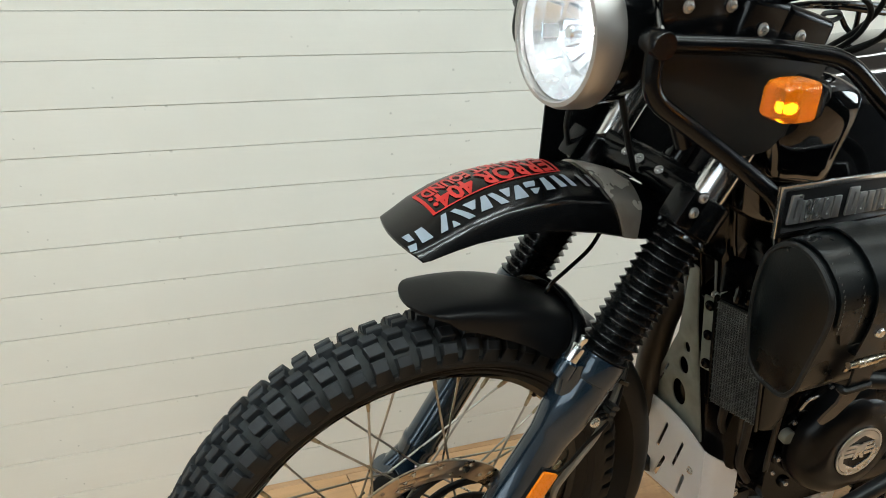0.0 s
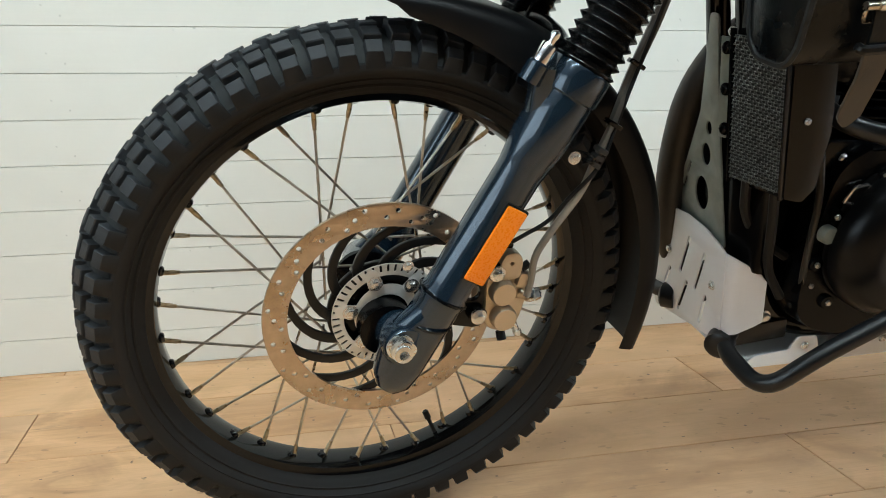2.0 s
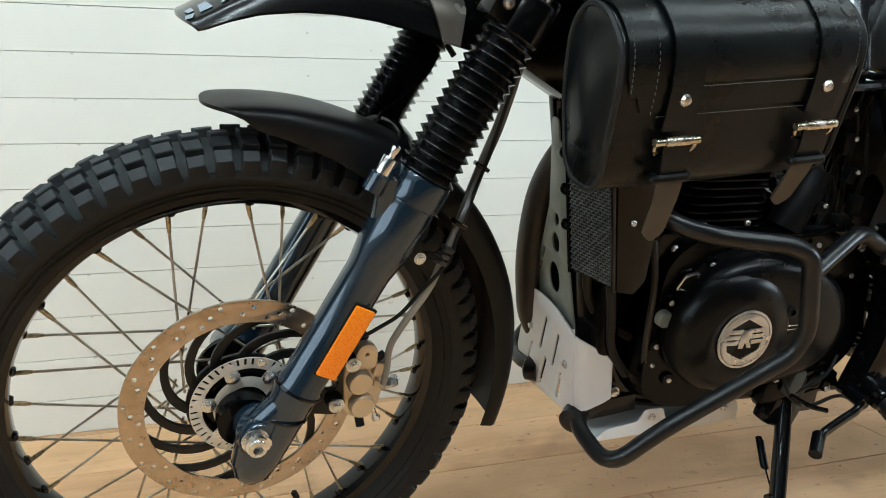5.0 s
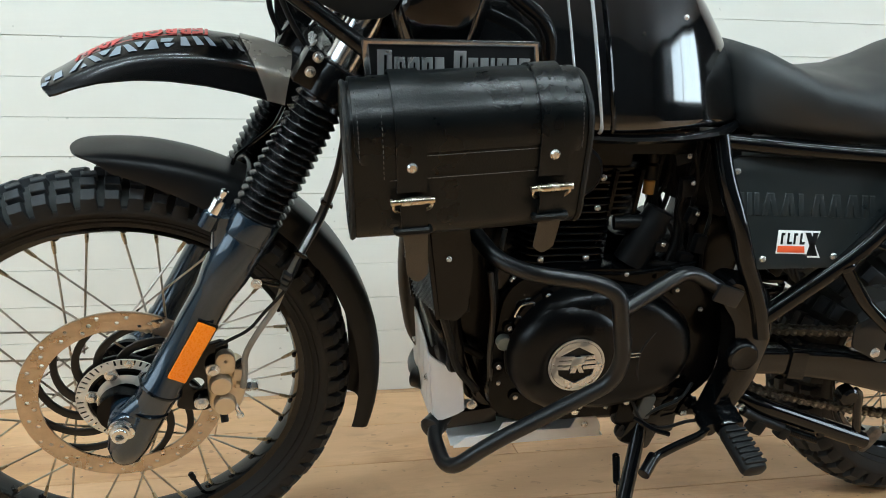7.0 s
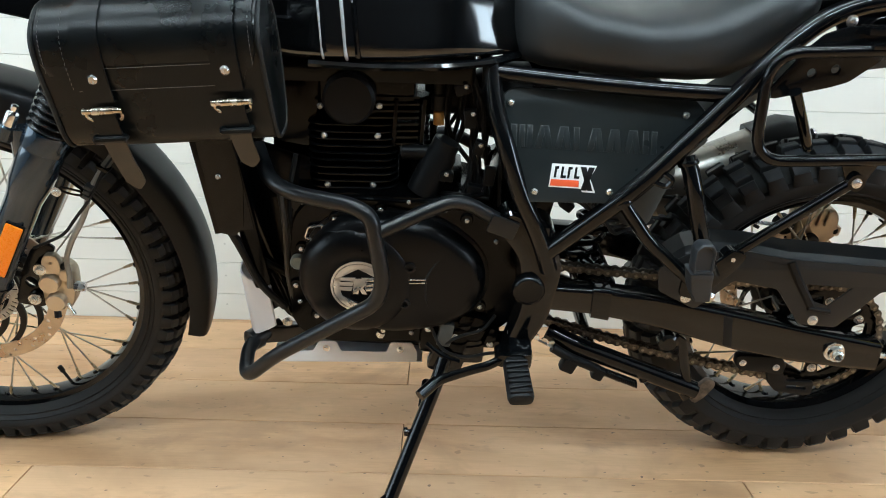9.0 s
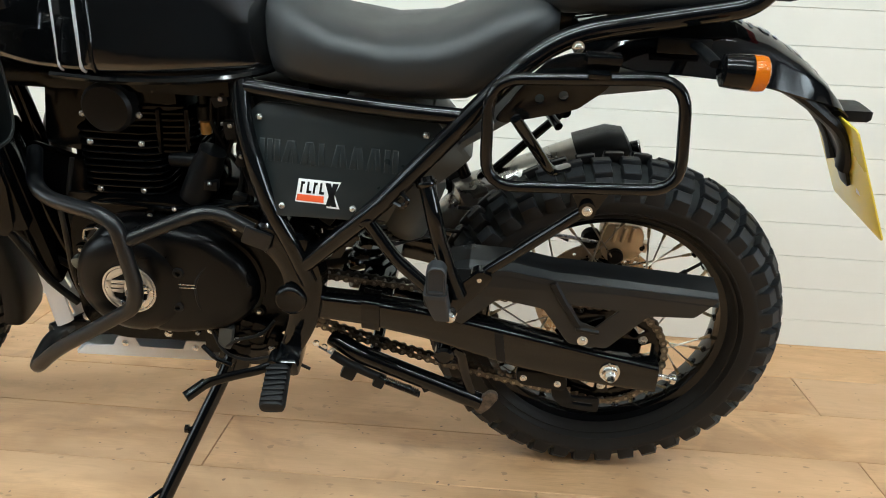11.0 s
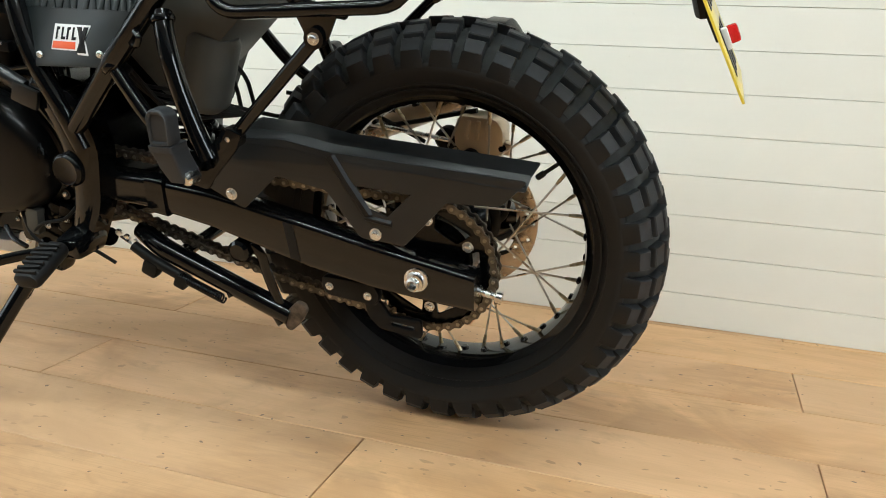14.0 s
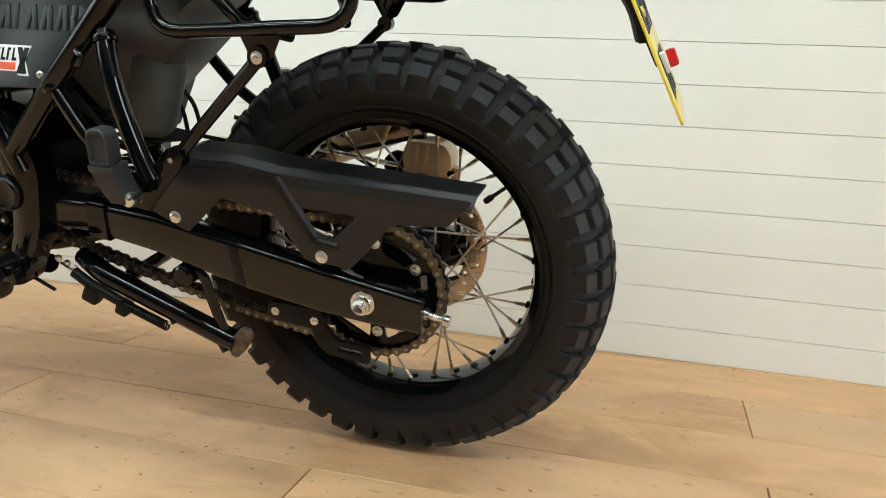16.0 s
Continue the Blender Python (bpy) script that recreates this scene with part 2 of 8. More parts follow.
def plank_mat():
    m, nodes, links, bsdf = node_mat("light_oak_laminate")
    info = nodes.new("ShaderNodeObjectInfo")
    tc = nodes.new("ShaderNodeTexCoord")
    off = nodes.new("ShaderNodeVectorMath")
    off.operation = "MULTIPLY_ADD"
    cmb = nodes.new("ShaderNodeCombineXYZ")
    for i in range(3):
        links.new(info.outputs["Random"], cmb.inputs[i])
    links.new(cmb.outputs[0], off.inputs[0])
    off.inputs[1].default_value = (17, 9, 5)
    links.new(tc.outputs["Object"], off.inputs[2])

    def grain(scale, stretch, detail=4, dist=0.0):
        mp = nodes.new("ShaderNodeMapping")
        mp.inputs[3].default_value = stretch
        links.new(off.outputs[0], mp.inputs[0])
        nz = nodes.new("ShaderNodeTexNoise")
        nz.inputs["Scale"].default_value, nz.inputs["Detail"].default_value = scale, detail
        nz.inputs["Roughness"].default_value, nz.inputs["Distortion"].default_value = 0.6, dist
        links.new(mp.outputs[0], nz.inputs["Vector"])
        return nz.outputs["Fac"]

    wide = grain(2.0, (0.9, 2.6, 1), 4, 1.6)
    lines = grain(7, (0.4, 4.6, 1), 6, 2.2)
    pores = grain(60, (0.2, 7, 1), 3)
    knots = grain(5.5, (0.75, 2.0, 1), 3, 1.8)
    smudge = grain(3.4, (1, 1.3, 1), 5, 0.9)
    cloud = grain(1.5, (1, 1.6, 1), 3, 0.5)
    fleck = grain(46, (0.8, 1.4, 1), 1)
    base = mix_colour(nodes, links, ramp(nodes, links, wide, 0.36, 0.64), (0.53, 0.285, 0.131), (0.735, 0.430, 0.220))
    base = mix_colour(nodes, links, ramp(nodes, links, lines, 0.50, 0.72, 0, 0.40), base, (0.43, 0.222, 0.098))
    base = mix_colour(nodes, links, ramp(nodes, links, pores, 0.50, 0.72, 0, 0.40), base, (0.40, 0.207, 0.094))
    base = mix_colour(nodes, links, ramp(nodes, links, knots, 0.63, 0.76, 0, 0.6), base, (0.31, 0.152, 0.068))
    base = mix_colour(nodes, links, ramp(nodes, links, smudge, 0.50, 0.64, 0, 0.55), base, (0.37, 0.21, 0.11))
    base = mix_colour(nodes, links, ramp(nodes, links, cloud, 0.44, 0.60, 0, 0.5), base, (0.735, 0.455, 0.262))
    dust = grain(9, (0.8, 1.6, 1), 5, 0.4)
    base = mix_colour(nodes, links, ramp(nodes, links, dust, 0.58, 0.70, 0, 0.38), base, (0.34, 0.20, 0.115))
    base = mix_colour(nodes, links, ramp(nodes, links, fleck, 0.71, 0.74, 0, 0.5), base, (0.25, 0.13, 0.065))
    base = mix_colour(nodes, links, ramp(nodes, links, info.outputs["Random"], 0, 0.5, 0.4, 0), base, (0.70, 0.425, 0.215))
    base = mix_colour(nodes, links, ramp(nodes, links, info.outputs["Random"], 0.55, 1.0, 0, 0.5), base, (0.47, 0.295, 0.170))
    speck = grain(95, (1, 1, 1), 0)
    base = mix_colour(nodes, links, ramp(nodes, links, speck, 0.835, 0.85, 0, 0.75), base, (0.10, 0.06, 0.04))
    links.new(base, bsdf.inputs["Base Color"])
    links.new(ramp(nodes, links, smudge, 0.3, 0.7, 0.40, 0.56), bsdf.inputs["Roughness"])
    bp = nodes.new("ShaderNodeBump")
    bp.inputs["Strength"].default_value, bp.inputs["Distance"].default_value = 0.12, 0.001
    links.new(pores, bp.inputs["Height"])
    links.new(bp.outputs[0], bsdf.inputs["Normal"])
    return m


WALL, PLANK = wall_mat(), plank_mat()
GROOVE = surface("shadowed_board_backing", (0.6, 0.6, 0.56), 0.7, vary=0.1, bump=0.05)
# unseen south and east walls, set dark so black parts reflect little
PLASTER = surface("unseen_wall_dark", (0.045, 0.05, 0.058), 0.7, vary=0.1, bump=0.2, grain=60, blotch=2)
# unseen ceiling, its grey raised to bounce a cool fill down
CEILING = surface("pale_grey_ceiling_paint", (0.46, 0.48, 0.50), 0.8, vary=0.05, bump=0.2, grain=60, blotch=2)
PLASTER_WHITE = surface("white_plaster", (0.62, 0.62, 0.60), 0.8, vary=0.05, bump=0.2, grain=60, blotch=2)
SUBFLOOR = surface("dark_plank_joint", (0.16, 0.095, 0.05), 0.7, vary=0.2, bump=0.05)


def glow_mat():
    m, nodes, links, bsdf = node_mat("lamp_diffuser")
    bsdf.inputs["Base Color"].default_value = (0.9, 0.9, 0.9, 1)
    bsdf.inputs["Emission Color"].default_value = (1, 0.96, 0.9, 1)
    bsdf.inputs["Emission Strength"].default_value = 4.0
    return m


LAMP_GLOW = glow_mat()


def sky_mat(name, strength):
    m, nodes, links, bsdf = node_mat(name)
    fac = noise_tex(nodes, links, 0.8, 2, 0.5)
    links.new(mix_colour(nodes, links, fac, (0.75, 0.88, 1.0), (0.95, 0.98, 1.0)), bsdf.inputs["Emission Color"])
    bsdf.inputs["Base Color"].default_value = (0.4, 0.4, 0.4, 1)
    bsdf.inputs["Emission Strength"].default_value = strength
    return m


# the west one is an added glow that streaks the tubes
SKY_EAST, GLOW_WEST = sky_mat("daylight_beyond_east_window", 16.5), sky_mat("daylight_beyond_west_window", 6.0)
HEADLAMP = lens_mat("headlamp_bulb_glow", (0.95, 0.97, 1.0), trans=0.0, glow=200.0)


MID_Y = 0.015


# ---- mesh helpers ----
class Geo:
    """Vertices and faces gathered for one mesh."""

    def __init__(self):
        self.v, self.f = [], []

    def add(self, verts, faces):
        k = len(self.v)
        self.v += [tuple(p) for p in verts]
        self.f += [tuple(k + i for i in f) for f in faces]
        return self

    def join(self, other, m=None):
        return self.add([m @ Vector(p) for p in other.v] if m else other.v, other.f)

    def mirror(self):
        """The same shape on the other side of the bike."""
        g = Geo()
        g.add([(x, 2 * MID_Y - y, z) for x, y, z in self.v], [tuple(reversed(f)) for f in self.f])
        return g

    def mesh(self, name, material, smooth=38):
        me = bpy.data.meshes.new(name)
        me.from_pydata(self.v, [], self.f)
        bm = bmesh.new()
        bm.from_mesh(me)
        bmesh.ops.remove_doubles(bm, verts=bm.verts, dist=0.00001)
        bmesh.ops.recalc_face_normals(bm, faces=bm.faces)
        bm.to_mesh(me)
        bm.free()
        return finish(me, material, smooth)


def finish(me, material, smooth=38):
    me.materials.clear()
    me.materials.append(material)
    if smooth:
        me.polygons.foreach_set("use_smooth", [True] * len(me.polygons))
        me.set_sharp_from_angle(angle=radians(smooth))
    me.update()
    return me


def part(name, g, material, parent=None, label="", m=None, smooth=38):
    """One mesh object under a thing or a part."""
    me = g if isinstance(g, bpy.types.Mesh) else g.mesh(name, material, smooth)
    ob = new(name, me)
    if parent:
        ob.parent = parent
    if m is not None:
        ob.matrix_basis = m
    if label:
        tagged(ob, label)
    return ob


def rounded(pts, fillet=0.02, n=6, closed=False):
    """A polyline with its corners rounded."""
    P = [Vector(p) for p in pts]
    out = []
    for i, p in enumerate(P):
        if not closed and i in (0, len(P) - 1):
            out.append(p)
            continue
        a, b = P[i - 1], P[(i + 1) % len(P)]
        da, db = (a - p), (b - p)
        r = min(fillet, da.length * 0.48, db.length * 0.48)
        s, e = p + da.normalized() * r, p + db.normalized() * r
        for k in range(n + 1):
            t = k / n
            out.append(s * (1 - t) ** 2 + p * 2 * t * (1 - t) + e * t * t)
    return out


def tube(pts, r, seg=10, fillet=0.03, closed=False, flat=1.0, radii=None):
    """A bent round tube; flat squeezes it sideways."""
    P = rounded(pts, fillet, 6, closed) if fillet else [Vector(p) for p in pts]
    n, g = len(P), Geo()
    tang = []
    for i in range(n):
        a, b = (P[i - 1], P[(i + 1) % n]) if closed else (P[max(i - 1, 0)], P[min(i + 1, n - 1)])
        tang.append((b - a).normalized())
    ref = Vector((0, 1, 0)) if abs(tang[0].y) < 0.9 else Vector((0, 0, 1))
    u = (ref - tang[0] * ref.dot(tang[0])).normalized()
    verts = []
    for i in range(n):
        u = (u - tang[i] * u.dot(tang[i])).normalized()
        w = tang[i].cross(u)
        rr = radii[min(i, len(radii) - 1)] if radii else r
        for k in range(seg):
            a = 2 * math.pi * k / seg
            verts.append(P[i] + u * (rr * math.cos(a)) * flat + w * (rr * math.sin(a)))
    faces = []
    for i in range(n if closed else n - 1):
        for k in range(seg):
            a, b = i * seg + k, i * seg + (k + 1) % seg
            c, d = ((i + 1) % n) * seg + (k + 1) % seg, ((i + 1) % n) * seg + k
            faces.append((a, b, c, d))
    if not closed:
        faces += [tuple(range(seg - 1, -1, -1)), tuple((n - 1) * seg + k for k in range(seg))]
    return g.add(verts, faces)


def aim(origin, direction):
    """A pose whose z axis points along direction."""
    return Matrix.Translation(origin) @ Vector(direction).to_track_quat("Z", "Y").to_matrix().to_4x4()


def lathe(profile, n=24, m=None, close=True):
    """A turned shape: profile rows of radius and height, about z."""
    g, verts, faces, rings = Geo(), [], [], []
    for r, h in profile:
        if r < 1e-6:
            rings.append([len(verts)])
            verts.append((0, 0, h))
        else:
            rings.append(list(range(len(verts), len(verts) + n)))
            verts += [(r * math.cos(2 * math.pi * k / n), r * math.sin(2 * math.pi * k / n), h) for k in range(n)]
    for a, b in zip(rings, rings[1:]):
        for k in range(n):
            k2 = (k + 1) % n
            if len(a) == 1 and len(b) > 1:
                faces.append((a[0], b[k], b[k2]))
            elif len(b) == 1 and len(a) > 1:
                faces.append((a[k], b[0], a[k2]))
            elif len(a) > 1:
                faces.append((a[k], b[k], b[k2], a[k2]))
    if close:
        for ring, turn in ((rings[0], -1), (rings[-1], 1)):
            if len(ring) > 1:
                faces.append(tuple(ring[::turn]))
    g.add([m @ Vector(v) for v in verts] if m else verts, faces)
    return g


def torus_lathe(profile, n, m=None):
    """A closed ring: the profile is a loop of radius and height."""
    g, k, verts, faces = Geo(), len(profile), [], []
    for i in range(n):
        a = 2 * math.pi * i / n
        verts += [(r * math.cos(a), r * math.sin(a), h) for r, h in profile]
    for i in range(n):
        for j in range(k):
            a, b = i * k + j, i * k + (j + 1) % k
            faces.append((a, b, ((i + 1) % n) * k + (j + 1) % k, ((i + 1) % n) * k + j))
    return g.add([m @ Vector(v) for v in verts] if m else verts, faces)


def loft(rings, cap=True, closed=True):
    g, n, verts, faces = Geo(), len(rings[0]), [], []
    for ring in rings:
        verts += ring
    for i in range(len(rings) - 1):
        for k in range(n if closed else n - 1):
            a, b = i * n + k, i * n + (k + 1) % n
            faces.append((a, b, b + n, a + n))
    if cap:
        faces += [tuple(range(n - 1, -1, -1)), tuple((len(rings) - 1) * n + k for k in range(n))]
    return g.add(verts, faces)


def box(sx, sy, sz, m=None, bevel=0.003, seg=2):
    bm = bmesh.new()
    bmesh.ops.create_cube(bm, size=1)
    bmesh.ops.scale(bm, vec=(sx, sy, sz), verts=bm.verts)
    if bevel:
        bmesh.ops.bevel(bm, geom=bm.edges[:], offset=min(bevel, 0.45 * min(sx, sy, sz)), segments=seg, affect="EDGES", profile=0.6)
    g = Geo()
    bm.verts.index_update()
    g.add([(m @ v.co if m else v.co) for v in bm.verts], [[v.index for v in f.verts] for f in bm.faces])
    bm.free()
    return g


def from_mesh(me, m=None):
    g = Geo()
    g.add([(m @ v.co if m else v.co) for v in me.vertices], [tuple(p.vertices) for p in me.polygons])
    return g


def plate(outer, holes=(), thick=0.004, bevel=0.0006, m=None, smooth_n=0):
    """A flat sheet cut from loops of (u, v), with holes, about its middle plane; m lays it into place."""
    cu = bpy.data.curves.new("sheet", "CURVE")
    cu.dimensions, cu.fill_mode, cu.extrude, cu.bevel_depth, cu.bevel_resolution = "2D", "BOTH", max(thick / 2 - bevel, 0.0001), bevel, 1
    for loop in (outer, *holes):
        sp = cu.splines.new("POLY")
        sp.points.add(len(loop) - 1)
        for p, (u, v) in zip(sp.points, loop):
            p.co = (u, v, 0, 1)
        sp.use_cyclic_u = True
    ob = bpy.data.objects.new("sheet", cu)
    me = bpy.data.meshes.new_from_object(ob)
    g = from_mesh(me, m)
    bpy.data.objects.remove(ob)
    bpy.data.meshes.remove(me)
    bpy.data.curves.remove(cu)
    return g


def letters(body, size, m=None, thick=0.0006, bold=0.0):
    """Words as a thin mesh, lower left at the origin; bold swells the strokes."""
    cu = bpy.data.curves.new("words", "FONT")
    cu.body, cu.size, cu.extrude = body, size, thick
    cu.resolution_u = 2
    cu.offset = bold
    ob = bpy.data.objects.new("words", cu)
    me = bpy.data.meshes.new_from_object(ob)
    g = from_mesh(me, m)
    bpy.data.objects.remove(ob)
    bpy.data.meshes.remove(me)
    bpy.data.curves.remove(cu)
    return g


def circle(cx, cy, r, n=16, a0=0.0):
    return [(cx + r * math.cos(a0 + 2 * math.pi * k / n), cy + r * math.sin(a0 + 2 * math.pi * k / n)) for k in range(n)]


def slot(x0, y0, x1, y1, w, n=5):
    """A round-ended slot from one point to another."""
    a = math.atan2(y1 - y0, x1 - x0)
    return [(x1 + w * math.cos(a - math.pi / 2 + math.pi * k / n), y1 + w * math.sin(a - math.pi / 2 + math.pi * k / n)) for k in range(n + 1)] + \
           [(x0 + w * math.cos(a + math.pi / 2 + math.pi * k / n), y0 + w * math.sin(a + math.pi / 2 + math.pi * k / n)) for k in range(n + 1)]


def soft2(pts, r, n=4):
    return [(p.x, p.y) for p in rounded([(u, v, 0) for u, v in pts], r, n, True)]


def side(y, z=0):
    """Lays a sheet drawn in (x, z) of the bike's side view into the plane y."""
    return Matrix(((1, 0, 0, 0), (0, 0, -1, y), (0, 1, 0, z), (0, 0, 0, 1)))


# ---- the motorcycle: x runs from its front axle to its tail, its left side is -y ----
LEAN, HEAD, CONTACT_Y, STEER, RAKE = 11.0, 0.4, 0.11, 6.0, 28.8
bike = new("motorcycle")
bike.empty_display_size = 0.1
bike.matrix_basis = Matrix.Translation((0, CONTACT_Y, 0)) @ pose(0, 0, 0, 0, 0, HEAD) @ pose(0, 0, 0, LEAN)
tagged(bike, "black adventure motorcycle leaning on its side stand", "motorcycle")
FORK_AXIS = Vector((math.sin(radians(RAKE)), 0, math.cos(radians(RAKE))))
PIVOT = Vector((0.305, 0, 0.86))
S = Matrix.Translation(PIVOT) @ Matrix.Rotation(radians(STEER), 4, FORK_AXIS) @ Matrix.Translation(-PIVOT)
WH = Matrix(((1, 0, 0, 0), (0, 0, 1, 0), (0, -1, 0, 0), (0, 0, 0, 1)))
LEFT, RIGHT = Vector((0, -1, 0)), Vector((0, 1, 0))

BOLT = lathe([(0, 0), (1.35, 0), (1.35, 0.18), (1.05, 0.2)], 16)
hexa = [(math.cos(math.pi / 3 * k), math.sin(math.pi / 3 * k)) for k in range(6)]
BOLT.join(loft([[(x, y, 0.2) for x, y in hexa], [(x, y, 0.75) for x, y in hexa], [(0.86 * x, 0.86 * y, 0.88) for x, y in hexa], [(0.45 * x, 0.45 * y, 1.0) for x, y in hexa]]))
BOLT_ME = BOLT.mesh("bolt", STEEL, 30)
ALLEN = lathe([(1.12, 0), (1.12, 0.22), (1.0, 0.55), (0.76, 0.82), (0.48, 0.92), (0.46, 0.42), (0, 0.40)], 16)
ALLEN_ME = ALLEN.mesh("screw", STEEL, 30)
BLACKBOLT_ME = BOLT.mesh("bolt", CAST, 30)


def fork_frame(p):
    """A pose at p whose z runs up the fork, x rearwards and y across the bike."""
    c, s = math.cos(radians(RAKE)), math.sin(radians(RAKE))
    return Matrix(((c, 0, s, p[0]), (0, 1, 0, p[1]), (-s, 0, c, p[2]), (0, 0, 0, 1)))


def bolt(pos, direction=LEFT, r=0.006, me=None, parent=None, m=None, name="bolt"):
    ob = part(name, me or BOLT_ME, None, parent or bike)
    ob.matrix_basis = (m or Matrix.Identity(4)) @ aim(pos, direction) @ Matrix.Scale(r * 0.84, 4)
    return ob


def tyre_shapes(R, half, bead, rows, block, depth):
    """A knobbly tyre: its sidewalls, the floor of its tread, and the meshes of its blocks and buttresses by side."""
    top, rc = R - depth, half * 1.02

    def surf(lat, h):
        """Radius and sideways place at lateral angle lat over the crown, h above the tread floor."""
        return top - rc * 0.84 * (1 - math.cos(lat)) + h * math.cos(lat * 0.8), rc * math.sin(lat) + h * math.sin(lat * 0.8)

    lip = [surf(1.52, 0.003), surf(1.42, 0.0038), surf(1.31, 0.0034), surf(1.22, -0.0005)]
    ctrl = [(bead, -half * 0.62), (bead + 0.003, -half * 0.74), (bead + 0.0065, -half * 0.775), (bead + 0.0075, -half * 0.815), (bead + 0.0095, -half * 0.82), (bead + 0.0105, -half * 0.80), (bead + 0.0155, -half * 0.915), (bead + 0.0165, -half * 0.945), (bead + 0.018, -half * 0.945), (bead + 0.0185, -half * 0.935)] + [(r, -y) for r, y in lip]
    lats = [1.26 * k / 9 for k in range(9, -1, -1)]
    walls = torus_lathe(ctrl + [(r, -y) for r, y in reversed(ctrl)] + [(bead - 0.004, half * 0.55), (bead - 0.004, -half * 0.55)], 108, WH)
    arc = [(surf(lat, 0)[0], -surf(lat, 0)[1]) for lat in lats]
    arc += [(r, -y) for r, y in reversed(arc[:-1])]
    bed = torus_lathe(arc + [(r - 0.004, y * 0.94) for r, y in reversed(arc)], 108, WH)

    def lug(s, rings, material, name, smooth):
        """A block through rings of four corners: lateral angle, turn and height."""
        vs = []
        for ring in rings:
            for lat, a, hh in ring:
                r, y = surf(lat, hh)
                vs.append((r * math.cos(a), s * y, r * math.sin(a)))
        n = len(rings)
        fs = [(0, 1, 2, 3), tuple(4 * n - 4 + j for j in range(4))]
        for o in range(0, 4 * n - 4, 4):
            fs += [(o + j, o + (j + 1) % 4, o + 4 + (j + 1) % 4, o + 4 + j) for j in range(4)]
        return Geo().add(vs, fs).mesh(name, material, smooth)

    w = block / R / 2

    def block_mesh(s, l0, l1, wide, h0, h1, skew):
        def ring(inset, grow, k):
            return [(l0 + inset, -w * wide * grow + skew, depth * h0 * k), (l1 - inset, -w * wide * grow - skew, depth * h1 * k), (l1 - inset, w * wide * grow - skew, depth * h1 * k), (l0 + inset, w * wide * grow + skew, depth * h0 * k)]
        return lug(s, [[(l, a, -0.003) for l, a, _ in ring(-0.05, 1.16, 0)], ring(0.0, 1.05, 0.18), ring(0.025, 1.0, 0.90), ring(0.048, 0.92, 1.0)], TREAD, "tread_block", 25)

    def buttress_mesh(s, l1, wide):
        return lug(s, [[(l1 - 0.06, -w * wide * 1.05, -0.003), (1.45, -w * 1.36, -0.004), (1.45, w * 1.36, -0.004), (l1 - 0.06, w * wide * 1.05, -0.003)],
                       [(l1 - 0.05, -w * wide * 1.02, depth * 0.78), (1.40, -w * 1.33, 0.0030), (1.40, w * 1.33, 0.0030), (l1 - 0.05, w * wide * 1.02, depth * 0.78)],
                       [(l1 - 0.035, -w * wide * 0.9, depth * 0.87), (1.37, -w * 1.12, 0.0045), (1.37, w * 1.12, 0.0045), (l1 - 0.035, w * wide * 0.9, depth * 0.87)]], TYRE, "buttress", 44)

    pieces = {}
    for s in (-1, 1):
        for odd in (0, 1):
            a0, a1 = ((0.80, 1.12), (0.72, 1.08))[odd]
            b0, b1 = ((0.36, 0.70), (0.32, 0.66))[odd]
            pieces[s, odd] = [block_mesh(s, 0.03, 0.27, 1.0, 1.0, 1.0, 0.004), block_mesh(s, b0, b1, 1.0, 1.0, 0.97, 0.003), block_mesh(s, a0, a1, 0.98, 0.96, 0.88, 0.0), buttress_mesh(s, a1, 0.98)]
    return walls, bed, pieces


def tyre(wheel, label, phase, *sizes):
    """Sidewalls, tread floor, blocks and buttresses under a wheel; the far side's blocks are one mesh."""
    walls, bed, pieces = tyre_shapes(*sizes)
    part("tyre", walls, TYRE, wheel, label, smooth=50)
    part("tread_floor", bed, TREAD_FLOOR, wheel, smooth=50)
    rng, rows, far = random.Random(7), sizes[3], Geo()
    for i in range(rows):
        k = rng.uniform(0.993, 1.002)
        for s in (-1, 1):
            turn = Matrix.Rotation(-radians(phase) - 2 * math.pi * (i + (0.5 if s > 0 else 0.0)) / rows + rng.uniform(-0.003, 0.003), 4, "Y") @ Matrix.Diagonal((k, 1, k, 1))
            for me in pieces[s, i % 2]:
                if s < 0:
                    part(me.name.split(".")[0], me, None, wheel, m=turn)
                else:
                    far.join(from_mesh(me), turn)
    tagged(part("far_tread", far, TREAD, wheel, smooth=25), kind="stuff")


def rim_geo(bed, lip, half):
    prof = [(bed, -half * 0.35), (bed + 0.004, -half * 0.7), (lip - 0.006, -half * 0.86), (lip, -half), (lip + 0.003, -half * 0.97), (lip + 0.002, -half * 0.86),
            (bed + 0.008, -half * 0.6), (bed + 0.008, half * 0.6), (lip + 0.002, half * 0.86), (lip + 0.003, half * 0.97), (lip, half), (lip - 0.006, half * 0.86), (bed + 0.004, half * 0.7), (bed, half * 0.35)]
    g = torus_lathe(prof, 96, WH)
    for k in range(36):
        a = 2 * math.pi * (k + 0.5) / 36
        d = Vector((math.cos(a), 0, math.sin(a)))
        g.join(lathe([(0.0075, 0), (0.006, 0.0045), (0.0045, 0.006)], 8, aim(d * (bed + 0.002) + Vector((0, 0.004 * (1 if k % 2 else -1), 0)), -d)))
    return g


